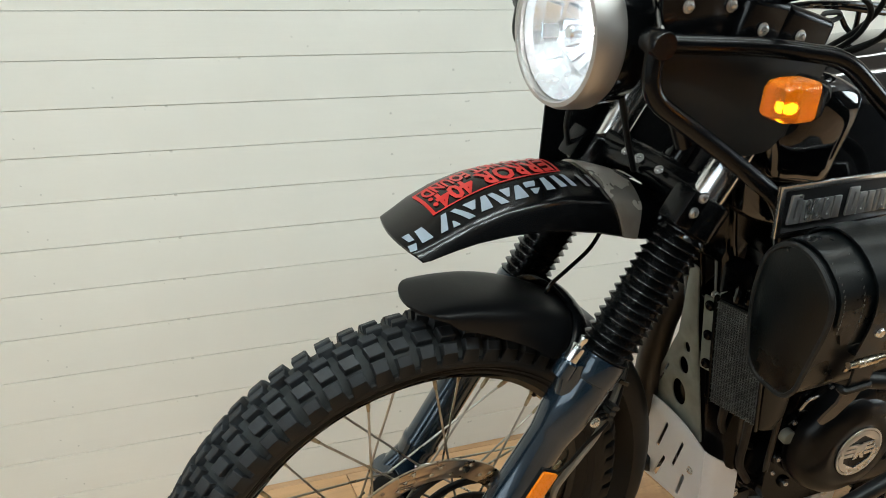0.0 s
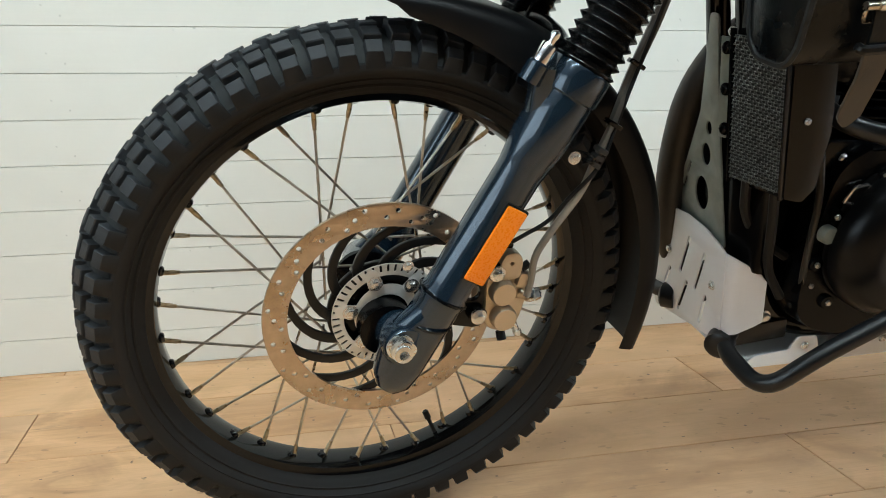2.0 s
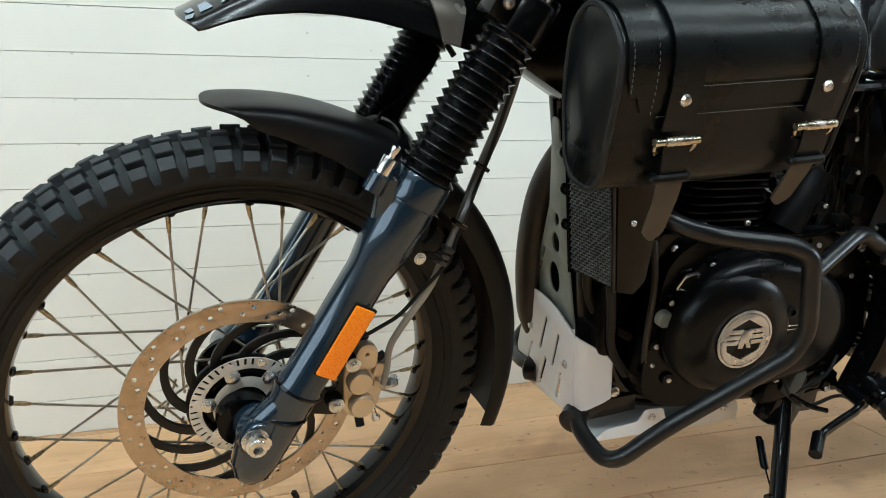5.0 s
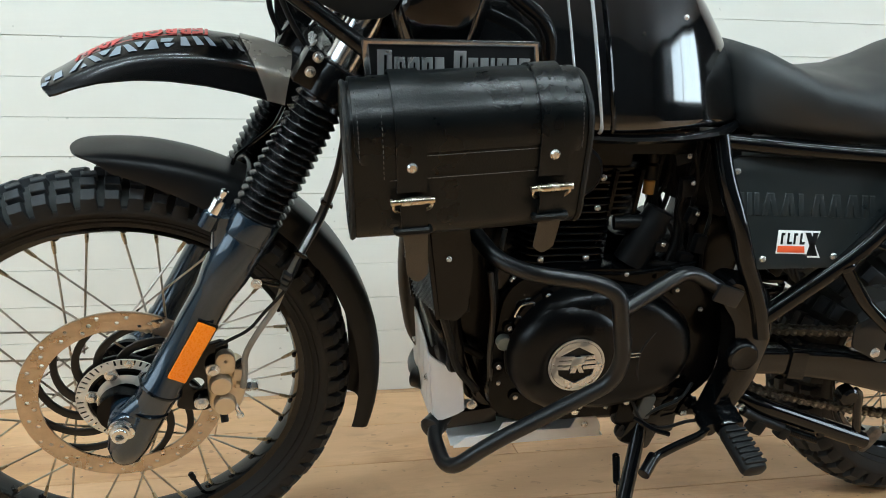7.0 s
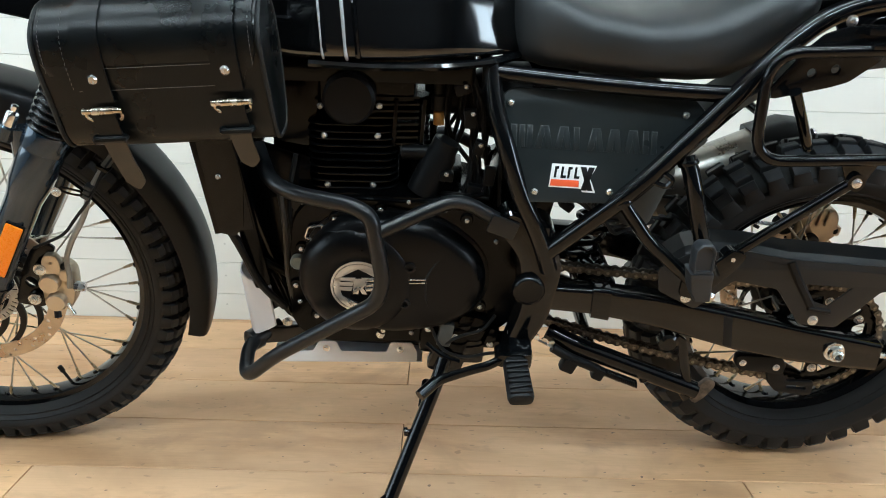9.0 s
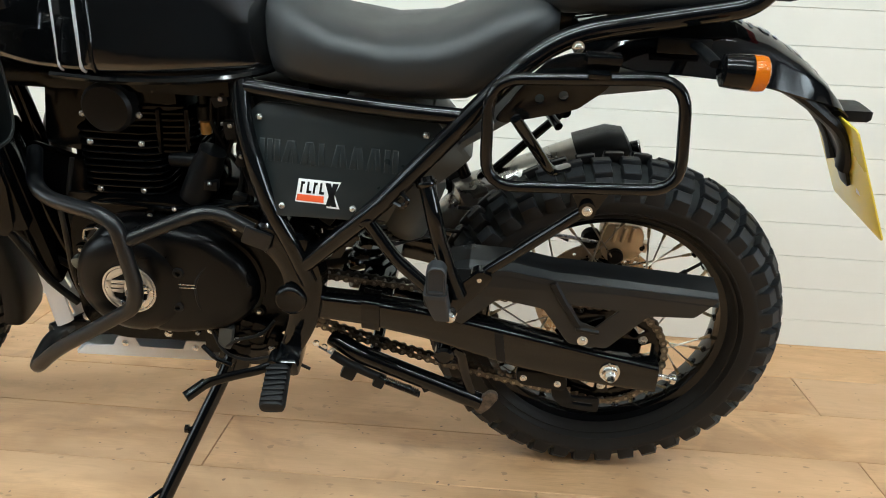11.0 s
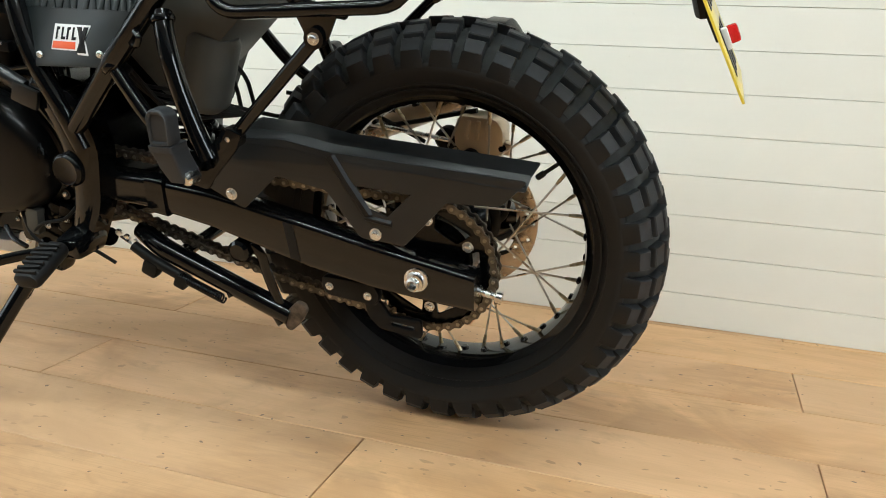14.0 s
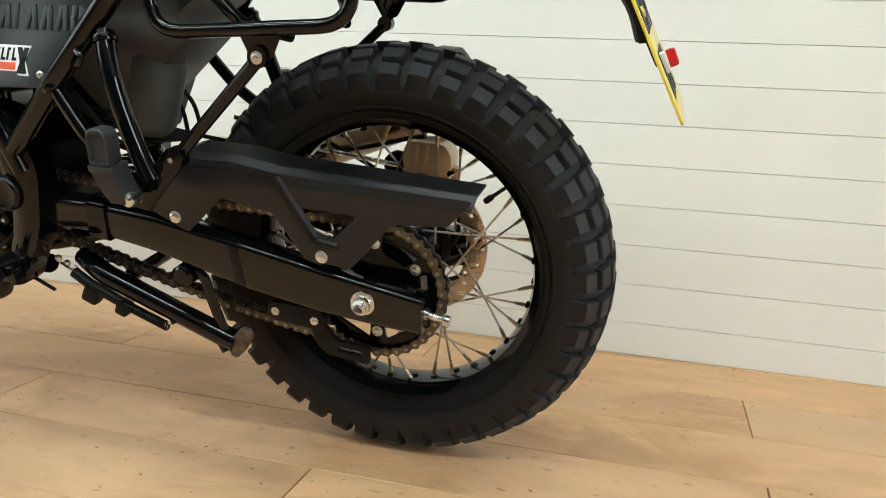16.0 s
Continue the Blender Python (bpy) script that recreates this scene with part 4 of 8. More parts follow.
fender_words("ERROR 404:", 0.032, 0.125, 0.143)
fender_words("ROAD NOT FOUND", 0.025, 0.125, 0.430)
stay = []
for k in range(9):
    t = k / 8
    row = []
    for v in VS:
        x0 = 0.172 + 0.030 * abs(v) ** 1.6
        x1 = 0.240 - 0.016 * abs(v) ** 2
        p = fender_point(x0 + (x1 - x0) * t, v, 0.003)
        row.append((p.x, p.y + 0.003 * v, p.z - 0.004 * max(0.0, abs(v) - 0.9) / 0.1))
    stay.append(row)
part("fender_stay", arch_skin(stay, 0.002), surface("scuffed_grey_metal", (0.46, 0.42, 0.37), 0.3, metal=0.6, vary=0.3, bump=0.05), bike, "scuffed grey metal fender stay", S @ Matrix.Translation(FENDER_AT), 50)

# low mudguard hugging the tyre
GC = Vector((-0.006, 0.002, 0.349))


def guard_station(deg, half, crown_r, edge_r, back=0.0):
    st = []
    for k in range(15):
        v = -1 + 2 * k / 14
        q = abs(v)
        a = radians(deg + back * q * q)
        d = Vector((math.sin(a), 0, math.cos(a)))
        r = crown_r - (crown_r - edge_r) * (0.25 * q ** 2 + 0.75 * q ** 6)
        p = GC + d * r + Vector((0, half * math.sin(v * math.pi / 2) ** 1.0 if q < 1 else half * v, 0))
        st.append(tuple(p))
    return st


def guard_piece(d0, d1, n, shape):
    rows = []
    for k in range(n + 1):
        t = k / n
        rows.append(guard_station(d0 + (d1 - d0) * t, *shape(t)))
    inner = [[tuple(Vector(p) + (GC - Vector(p)).normalized() * 0.003 * Vector((1, 0, 1)).length) for p in st] for st in rows]
    g, kk = Geo(), len(rows[0])
    vs = [p for st in rows for p in st] + [p for st in inner for p in st]
    o, fs = len(rows) * kk, []
    for i in range(len(rows) - 1):
        for j in range(kk - 1):
            a = i * kk + j
            fs += [(a, a + 1, a + kk + 1, a + kk), (o + a, o + a + kk, o + a + kk + 1, o + a + 1)]
        for j in (0, kk - 1):
            a = i * kk + j
            fs.append((a, a + kk, o + a + kk, o + a))
    for i in (0, len(rows) - 1):
        for j in range(kk - 1):
            a = i * kk + j
            fs.append((a, a + 1, o + a + 1, o + a))
    return g.add(vs, fs)


gd = guard_piece(-6.2, 27, 18, lambda t: (0.054 + 0.008 * min(1, t * 2.5), 0.391 + 0.001 * t, 0.370 - 0.036 * t ** 0.9, 8.0 * (1 - t)))
gd.join(guard_piece(27, 40, 6, lambda t: (0.062 - 0.007 * t, 0.392 + 0.002 * t, 0.334 + 0.022 * t)))
gd.join(guard_piece(40, 106, 26, lambda t: (0.055, 0.394 - 0.008 * t, 0.356 - 0.004 * math.sin(3 * t))))
part("mudguard", gd, MATTE, bike, "matte black low front mudguard", S, 50)
brace = tube([(0.15, -0.085, 0.645), (0.175, -0.07, 0.672), (0.19, -0.04, 0.69), (0.195, 0.01, 0.696), (0.19, 0.06, 0.69), (0.175, 0.085, 0.672), (0.15, 0.10, 0.645)], 0.016, 12, 0.05, flat=0.45)
part("fork_brace", brace, SATIN, bike, m=S)


# ---- headlight and cockpit ----
HL = Vector((0.122, 0.0, 1.05))
hl_m = aim(HL, (-1, 0, -0.02))
rim = torus_lathe([(0.074, 0.004), (0.076, 0.008), (0.081, 0.007), (0.084, 0.0), (0.086, -0.025), (0.083, -0.030), (0.078, -0.030), (0.075, 0.0)], 56, hl_m)
headlight = part("headlight", rim, ALU, bike, "round headlight with a satin metal rim", S)
part("bucket", lathe([(0.078, -0.027), (0.083, -0.029), (0.081, -0.065), (0.064, -0.09), (0.04, -0.105), (0, -0.108)], 48, hl_m, close=False), SATIN, headlight)
bowl = lathe([(0.074, -0.002), (0.0715, -0.012), (0.066, -0.024), (0.057, -0.037), (0.045, -0.047), (0.030, -0.055), (0.016, -0.060), (0, -0.060)], 30, hl_m, close=False)
for k in range(15):
    a = 2 * math.pi * k / 15
    for rr, hh, tilt, w in ((0.040, -0.046, 0.55, 0.012), (0.060, -0.030, 0.85, 0.017)):
        bowl.join(box(0.021, w, 0.002, hl_m @ Matrix.Rotation(a + rr * 7, 4, "Z") @ Matrix.Translation((rr, 0, hh)) @ Matrix.Rotation(-tilt + 0.18 * math.sin(k * 2.4), 4, "Y") @ Matrix.Rotation(0.2 * math.cos(k * 1.7), 4, "X"), 0.0008))
part("reflector_bowl", bowl, FACET, headlight, "chromed faceted reflector", smooth=8)
dome = [(0.0745 * math.cos(a), 0.004 + 0.022 * math.sin(a)) for a in [math.pi / 2 * k / 8 for k in range(9)]]
dome = [(r if r > 1e-4 else 0.0, h) for r, h in dome]
lens = lathe(dome, 56, hl_m, close=False)
part("lens", lens, GLASS, headlight).visible_shadow = False
part("bulb_shield", lathe([(0.0085, 0), (0.0085, 0.012), (0.006, 0.015), (0, 0.0155)], 16, hl_m @ Matrix.Translation((0, 0, -0.028))), FACET, headlight)
part("headlamp_bulb", lathe([(0.0, 0), (0.0045, 0.002), (0.005, 0.012), (0.004, 0.018), (0, 0.019)], 14, hl_m @ Matrix.Translation((0, 0, -0.05))), HEADLAMP, headlight)
cables = [
          [(0.22, 0.0, 0.99), (0.24, -0.01, 0.92), (0.27, 0.0, 0.87)], [(0.24, 0.07, 0.99), (0.22, 0.10, 0.92), (0.26, 0.12, 0.83), (0.30, 0.09, 0.77)]]
for c in cables:
    cable(c, 0.0042, RUBBER, m=S)
mount = plate(soft2([(0.17, 1.13), (0.30, 1.13), (0.30, 1.075), (0.265, 1.052), (0.205, 1.055), (0.175, 1.085)], 0.015), (), 0.005, 0.001, side(-0.10))
mp_ = part("lamp_bracket", mount, SATIN, bike, m=S)
for bx, bz in ((0.205, 1.098), (0.264, 1.098)):
    bolt((bx, -0.103, bz), LEFT, 0.0065, parent=mp_)
part("flyscreen_stay", tube([(0.19, -0.09, 1.06), (0.22, -0.09, 1.0), (0.255, -0.09, 0.94)], 0.012, 10, 0.02), SATIN, bike, m=S)
bars = tube([(0.40, -0.36, 1.18), (0.36, -0.22, 1.16), (0.33, -0.08, 1.10), (0.33, 0.08, 1.10), (0.36, 0.22, 1.16), (0.40, 0.36, 1.18)], 0.0115, 12, 0.05)
part("handlebar", bars, SATIN, bike, "black tubular handlebar", S)
for s in (-1, 1):
    part("bar_riser", box(0.05, 0.045, 0.075, Matrix.Translation((0.345, s * 0.055, 1.075)), 0.01), SATIN, bike, m=S)
    part("top_clamp", along(0.975, s * 0.1, [(0.031, 0), (0.034, 0.004), (0.034, 0.03), (0.028, 0.034)]), SATIN, bike, m=S)
part("top_yoke", box(0.09, 0.21, 0.024, fork_frame(leg_at(0.99, 0) + Vector((0.015, 0, 0))), 0.006), SATIN, bike, m=S)
part("instrument", box(0.06, 0.2, 0.09, pose(0.235, 0.0, 1.155, 0, -25, 0), 0.02, 3), PLASTIC, bike, m=S)
grip = tube([(0.402, -0.37, 1.18), (0.42, -0.48, 1.19)], 0.017, 12, 0)
part("grip", grip, RUBBER, bike, m=S)
part("grip", grip.mirror(), RUBBER, bike, m=S)
lever = tube([(0.37, -0.30, 1.165), (0.345, -0.34, 1.165), (0.36, -0.46, 1.17)], 0.006, 8, 0.02)
part("clutch_lever", lever, SATIN, bike, m=S)
for k, (dy, dz) in enumerate(((-0.02, 0.0), (-0.035, 0.012), (0.0, 0.02), (0.015, -0.006))):
    cable([(0.40, -0.16 + dy, 1.12 + dz), (0.46, -0.15 + dy, 1.10 + dz), (0.50, -0.10 + dy, 1.05 + dz), (0.46, -0.03, 1.0)], 0.0035, RUBBER)
part("clamp_block", box(0.085, 0.060, 0.052, pose(0.372, -0.088, 1.066, 0, 14, 0), 0.010, 3), SATIN, bike, m=S)
part("clamp_block", box(0.070, 0.055, 0.058, pose(0.310, -0.088, 1.078, 0, 8, 0), 0.010, 3), SATIN, bike, m=S)
for bp_ in ((0.3605, -0.119, 1.0664), (0.3027, -0.117, 1.0753)):
    bolt(bp_, LEFT, 0.0066, parent=bike, m=S)
for pts, r_ in (([(0.313, -0.080, 1.074), (0.313, -0.080, 1.082), (0.337, -0.080, 1.089), (0.380, -0.080, 1.091), (0.433, -0.080, 1.091), (0.484, -0.080, 1.087), (0.549, -0.080, 1.080)], 0.0036), ([(0.336, -0.090, 1.086), (0.366, -0.090, 1.093), (0.403, -0.090, 1.096), (0.454, -0.090, 1.095), (0.531, -0.090, 1.091)], 0.003), ([(0.537, -0.030, 1.064), (0.552, -0.030, 1.050), (0.571, -0.030, 1.040), (0.571, -0.030, 1.054), (0.568, -0.030, 1.071)], 0.0034), ([(0.236, 0.000, 0.790), (0.223, 0.000, 0.763), (0.194, 0.000, 0.739), (0.167, 0.000, 0.719), (0.161, 0.000, 0.705)], 0.0028)):
    cable(pts, r_, GLOSS, m=S)
part("cable_loop", tube([(0.500, -0.030, 1.065), (0.504, -0.030, 1.070), (0.530, -0.030, 1.071), (0.536, -0.030, 1.065), (0.523, -0.030, 1.060), (0.505, -0.030, 1.061)], 0.0034, 8, 0.006, closed=True), RUBBER, bike, m=S)
part("switch_block", box(0.045, 0.06, 0.05, pose(0.39, -0.27, 1.16, 0, 0, 10), 0.01), PLASTIC, bike, m=S)

# tubular front rack beside the tank, its shield and indicator
RACK_F = [(0.175, -0.135, 1.058), (0.172, -0.14, 1.005), (0.266, -0.158, 0.945), (0.352, -0.178, 0.885), (0.372, -0.182, 0.80), (0.40, -0.15, 0.74)]
fr = tube(RACK_F, 0.0105, 12, 0.03)
fr.join(tube([(0.175, -0.135, 1.058), (0.30, -0.155, 1.056), (0.40, -0.165, 1.045), (0.455, -0.17, 1.005), (0.56, -0.17, 0.93), (0.565, -0.165, 0.88)], 0.0105, 12, 0.03))
fr.join(lathe([(0.014, -0.016), (0.0155, -0.013), (0.0155, 0.010), (0.0135, 0.013), (0, 0.013)], 20, aim((0.178, -0.135, 1.057), LEFT)))
for g in (fr, fr.mirror()):
    part("front_rack", g, SATIN, bike, "black tubular front luggage rack")
shield = plate(soft2([(0.195, 1.045), (0.20, 0.995), (0.235, 0.965), (0.325, 0.925), (0.365, 0.93), (0.41, 1.0), (0.42, 1.035), (0.39, 1.042)], 0.012), (), 0.004, 0.001, side(-0.125))
part("rack_shield", shield, SHIELD, bike, "black sheet metal rack shield")
low_shield = plate(soft2([(0.225, 0.925), (0.30, 0.945), (0.47, 0.95), (0.47, 0.79), (0.30, 0.79), (0.225, 0.82)], 0.008), (), 0.004, 0.001, side(0.165))
part("lower_shield", low_shield, SATIN, bike, "black sheet metal rack shield")
part("rack_shield", shield.mirror(), SHIELD, bike, "black sheet metal rack shield")
cowl = soft2([(0.37, 0.94), (0.385, 0.885), (0.47, 0.868), (0.485, 0.92), (0.50, 0.965), (0.50, 0.995), (0.45, 1.015), (0.40, 1.01)], 0.02, 5)
part("tank_cowl", loft([[(0.435 + (x - 0.435) * k, y, 0.945 + (z - 0.945) * k) for x, z in cowl] for y, k in ((-0.085, 1.0), (-0.108, 1.0), (-0.118, 0.96), (-0.126, 0.86), (-0.131, 0.70), (-0.133, 0.4))]), TANK_PAINT, bike, smooth=60)
lens_i = loft([[(x * s, y * s, h) for x, y in soft2([(-0.018, -0.020), (0.018, -0.020), (0.018, 0.020), (-0.018, 0.020)], 0.008)] for s, h in ((1.0, 0.0), (1.02, 0.020), (0.94, 0.036), (0.74, 0.043))])
indicator = part("front_indicator", Geo().join(lens_i, aim((0.292, -0.226, 1.020), (-1, -0.1, 0.0))), AMBER, bike, "lit amber front indicator")
part("indicator_housing", Geo().join(loft([[(x * s, y * s, h) for x, y in soft2([(-0.0182, -0.0202), (0.0182, -0.0202), (0.0182, 0.0202), (-0.0182, 0.0202)], 0.008)] for s, h in ((0.45, -0.024), (0.85, -0.012), (1.0, 0.0))]), aim((0.2925, -0.226, 1.020), (-1, -0.1, 0))), SATIN, indicator)
part("stalk", tube([(0.315, -0.222, 1.02), (0.35, -0.19, 1.018), (0.36, -0.15, 1.015)], 0.011, 12, 0.01), PLASTIC, indicator)
part("bulb", lathe([(0.0, 0), (0.004, 0.001), (0.0055, 0.006), (0.004, 0.010), (0, 0.011)], 14, aim((0.275, -0.2285, 1.014), (-1, -0.1, 0))), BULB, indicator)
sp_ = tube([(0.30, -0.222, 1.0), (0.33, -0.2, 1.0)], 0.004, 8, 0)
part("indicator_stay", sp_, SATIN, indicator)

# name plate on the tank side: plain silver bars on black
NP = Matrix.Translation((0.335, -0.192, 0.85)) @ Matrix.Rotation(radians(4.0), 4, "Z") @ side(0)
name_plate = part("name_plate", plate([(0, 0), (0.215, 0.002), (0.21, 0.062), (-0.008, 0.062)], [[(0.005, 0.005), (-0.001, 0.057), (0.205, 0.057), (0.21, 0.007)]], 0.006, 0.0008, NP), CHROME, bike, "black name plate with a silver border")
part("plate_back", plate([(0.004, 0.004), (0.211, 0.006), (0.207, 0.058), (-0.003, 0.058)], (), 0.004, 0.0004, Matrix.Translation((0, 0.0015, 0)) @ NP), BLACK_DECAL, name_plate)
bx = 0.012
for i, w in enumerate([0.017, 0.013, 0.014, 0.013, 0.011, 0.0, 0.015, 0.012, 0.010, 0.005, 0.012, 0.010, 0.014]):
    if w:
        h = 0.034 if i in (0, 6) else 0.026
        part("badge_bar", plate([(bx, 0.016), (bx + w, 0.016), (bx + w - 0.002, 0.016 + h), (bx - 0.001, 0.016 + h)], [[(bx + w * 0.38, 0.021), (bx + w * 0.36, 0.011 + h), (bx + w * 0.62, 0.011 + h), (bx + w * 0.64, 0.021)]] if w > 0.011 else (), 0.003, 0.0005, Matrix.Translation((0, -0.003, 0)) @ NP), SILVER_BADGE, name_plate)
        bx += w + 0.0032
    else:
        bx += 0.009


# ---- tank, seat ----
def section(x, half, z0, z1, n=28, belly=0.45, power=2.6, lean=0.0):
    """A tank cross-section: a soft box, widest low down."""
    ring, zc = [], z0 + (z1 - z0) * belly
    for k in range(n):
        a = 2 * math.pi * k / n
        c, s = math.cos(a), math.sin(a)
        y = half * math.copysign(abs(c) ** (2 / power), c)
        z = zc + (z1 - zc if s > 0 else zc - z0) * math.copysign(abs(s) ** (2 / power), s)
        ring.append((x + lean * (z - z0), y, z))
    return ring


TANK = [(0.40, 0.05, 0.82, 0.95), (0.43, 0.085, 0.805, 0.985), (0.50, 0.120, 0.79, 1.012), (0.57, 0.142, 0.784, 1.028), (0.63, 0.151, 0.782, 1.036), (0.70, 0.151, 0.782, 1.04), (0.74, 0.145, 0.782, 1.035), (0.78, 0.133, 0.783, 1.02),
        (0.82, 0.116, 0.784, 0.998), (0.855, 0.098, 0.785, 0.958), (0.885, 0.080, 0.786, 0.915), (0.905, 0.060, 0.788, 0.88)]


def tank_ring(x, half, z0, z1, n=36):
    """A tank cross-section that narrows towards its top."""
    zc = z0 + (z1 - z0) * 0.10
    return [(px, py * (1 - 0.46 * max(0.0, (pz - zc) / (z1 - zc))), pz) for px, py, pz in section(x, half, z0, z1, n, 0.10, 4.0, -0.10)]


tank_rings = [tank_ring(x, *interp(TANK, x), 48) for x in [0.40 + 0.505 * k / 40 for k in range(41)]]
tank = part("fuel_tank", loft(tank_rings), TANK_PAINT, bike, "glossy black fuel tank", smooth=60)


def tank_line(x, dz0, dz1, push, n=10):
    crown = interp(TANK, x)
    ring = tank_ring(x, crown[0] + push, crown[1], crown[2], 200)
    pts = [Vector(p) for p in ring if p[1] < 0 and dz0 <= p[2] <= dz1]
    return sorted(pts, key=lambda p: p.z)


for x, material, r in ((0.655, SILVER_PAINT, 0.0026), (0.672, GLOSS, 0.004), (0.622, SILVER_PAINT, 0.0018)):
    line = tank_line(x, 0.79, 1.03, 0.001)
    part("tank_trim", tube(line[::6], r, 8, 0), material, tank)
seam = [(0.60, -0.135, 0.783), (0.70, -0.145, 0.781), (0.79, -0.135, 0.782), (0.86, -0.105, 0.783), (0.905, -0.06, 0.786), (0.915, 0, 0.79), (0.905, 0.06, 0.786), (0.86, 0.105, 0.783), (0.70, 0.145, 0.781)]
part("tank_seam", tube(seam, 0.0065, 8, 0.03, flat=1.6), GLOSS, tank)
bolt((0.75, -0.149, 0.945), LEFT, 0.004, ALLEN_ME, tank, name="screw")
part("tank_tunnel", box(0.36, 0.16, 0.05, Matrix.Translation((0.66, 0, 0.765)), 0.01), CAST, bike)

SEAT = [(0.895, 0.052, 0.79, 0.885), (0.91, 0.09, 0.775, 0.90), (0.94, 0.115, 0.768, 0.893), (1.0, 0.13, 0.764, 0.868), (1.08, 0.14, 0.760, 0.855), (1.15, 0.142, 0.758, 0.862), (1.20, 0.138, 0.760, 0.882), (1.24, 0.132, 0.778, 0.903), (1.275, 0.128, 0.80, 0.915), (1.305, 0.122, 0.83, 0.915), (1.325, 0.10, 0.855, 0.905)]
seat_rings = [section(x, w, a, b, 40, 0.5, 3.2) for x, w, a, b in SEAT]
seat = part("rider_seat", loft(seat_rings), SEATMAT, bike, "black vinyl rider seat", smooth=60)
PILL = [(1.30, 0.09, 0.895, 0.95), (1.33, 0.115, 0.888, 0.985), (1.40, 0.12, 0.888, 1.0), (1.50, 0.118, 0.894, 0.995), (1.57, 0.11, 0.90, 0.985), (1.61, 0.085, 0.91, 0.965)]
part("pillion_seat", loft([section(x, w, a, b, 32, 0.5, 3.2) for x, w, a, b in PILL]), SEATMAT, bike, "black vinyl pillion seat", smooth=60)


# ---- frame ----
def both(name, g, material, label=""):
    a = part(name, g, material, bike, label)
    b = part(name, g.mirror(), material, bike, label)
    return a, b


both("frame_upright", tube([(0.862, -0.095, 0.775), (0.868, -0.12, 0.72), (0.889, -0.143, 0.66), (0.908, -0.152, 0.60), (0.945, -0.156, 0.53), (0.965, -0.152, 0.47)], 0.0145, 14, 0.06), GLOSS)
both("seat_rail", tube([(0.858, -0.095, 0.768), (0.98, -0.125, 0.763), (1.10, -0.145, 0.759), (1.205, -0.158, 0.758)], 0.0125, 12, 0.06), GLOSS)
both("subframe_rail", tube([(0.958, -0.153, 0.50), (1.08, -0.176, 0.62), (1.134, -0.171, 0.68), (1.19, -0.164, 0.742), (1.268, -0.150, 0.827), (1.315, -0.138, 0.862), (1.36, -0.13, 0.880), (1.50, -0.118, 0.905), (1.585, -0.11, 0.92), (1.62, -0.10, 0.97)], 0.0145, 14, 0.05), GLOSS, "glossy black subframe tube")
peg_l = tube([(1.148, -0.168, 0.668), (1.154, -0.178, 0.648), (1.162, -0.187, 0.62), (1.172, -0.191, 0.58), (1.189, -0.194, 0.528), (1.207, -0.196, 0.487)], 0.0125, 14, 0.05)
peg_l.join(tube([(1.058, -0.172, 0.602), (1.087, -0.178, 0.563), (1.108, -0.182, 0.536), (1.188, -0.195, 0.470)], 0.0105, 12, 0.04))
peg_l.join(plate(soft2([(1.166, 0.492), (1.202, 0.498), (1.236, 0.530), (1.256, 0.522), (1.244, 0.500), (1.214, 0.468), (1.196, 0.444), (1.164, 0.452)], 0.006), (), 0.008, 0.001, side(-0.190)))
for at, way in (((1.150, -0.172, 0.660), (0.3, -0.3, -1)), ((1.062, -0.174, 0.597), (0.6, 0, -0.8))):
    peg_l.join(lathe([(0.0150, -0.004), (0.0162, 0.0), (0.0150, 0.004)], 16, aim(at, way)))
both("footpeg_hanger", peg_l, GLOSS)
hook = tube([(1.098, -0.178, 0.632), (1.118, -0.190, 0.628), (1.126, -0.192, 0.640), (1.116, -0.186, 0.646)], 0.0042, 8, 0.006)
part("frame_hook", hook, GLOSS, bike)
RUB = soft2([(-0.0145, -0.022), (0.0145, -0.022), (0.0150, 0.016), (0.008, 0.025), (-0.008, 0.025), (-0.0150, 0.016)], 0.004, 3)
pp = loft([[(1.173 + x * k, y, 0.538 + z * k) for x, z in RUB] for y, k in ((-0.222, 0.94), (-0.226, 1.0), (-0.246, 1.0), (-0.248, 0.92), (-0.2475, 0.80), (-0.244, 0.74))])
pp.join(loft([[(x, y, 0.5125 + 0.004 * e) for x, y in soft2([(1.156 - 0.001 * e, -0.250), (1.190, -0.250), (1.190, -0.212), (1.156 - 0.001 * e, -0.212)], 0.005, 3)] for e in (-1, 1)]))
pp.join(loft([[(x, y, z) for x, y in soft2([(x0, y0), (x1, y0), (x1, y1), (x0, y1)], 0.004, 3)] for z, x0, x1, y0, y1 in ((0.510, 1.157, 1.190, -0.248, -0.214), (0.486, 1.163, 1.193, -0.243, -0.206), (0.466, 1.172, 1.196, -0.238, -0.200))]))
pegs = both("passenger_footpeg", pp, PEG_GREY, "folded dark rubber passenger footpeg")
for p in pegs:
    s = -1 if p is pegs[0] else 1
    part("peg_pivot", lathe([(0.009, 0), (0.009, 0.018), (0.004, 0.022)], 12, aim((1.195, s * 0.215, 0.47), (0, s, 0))), STEEL, p)
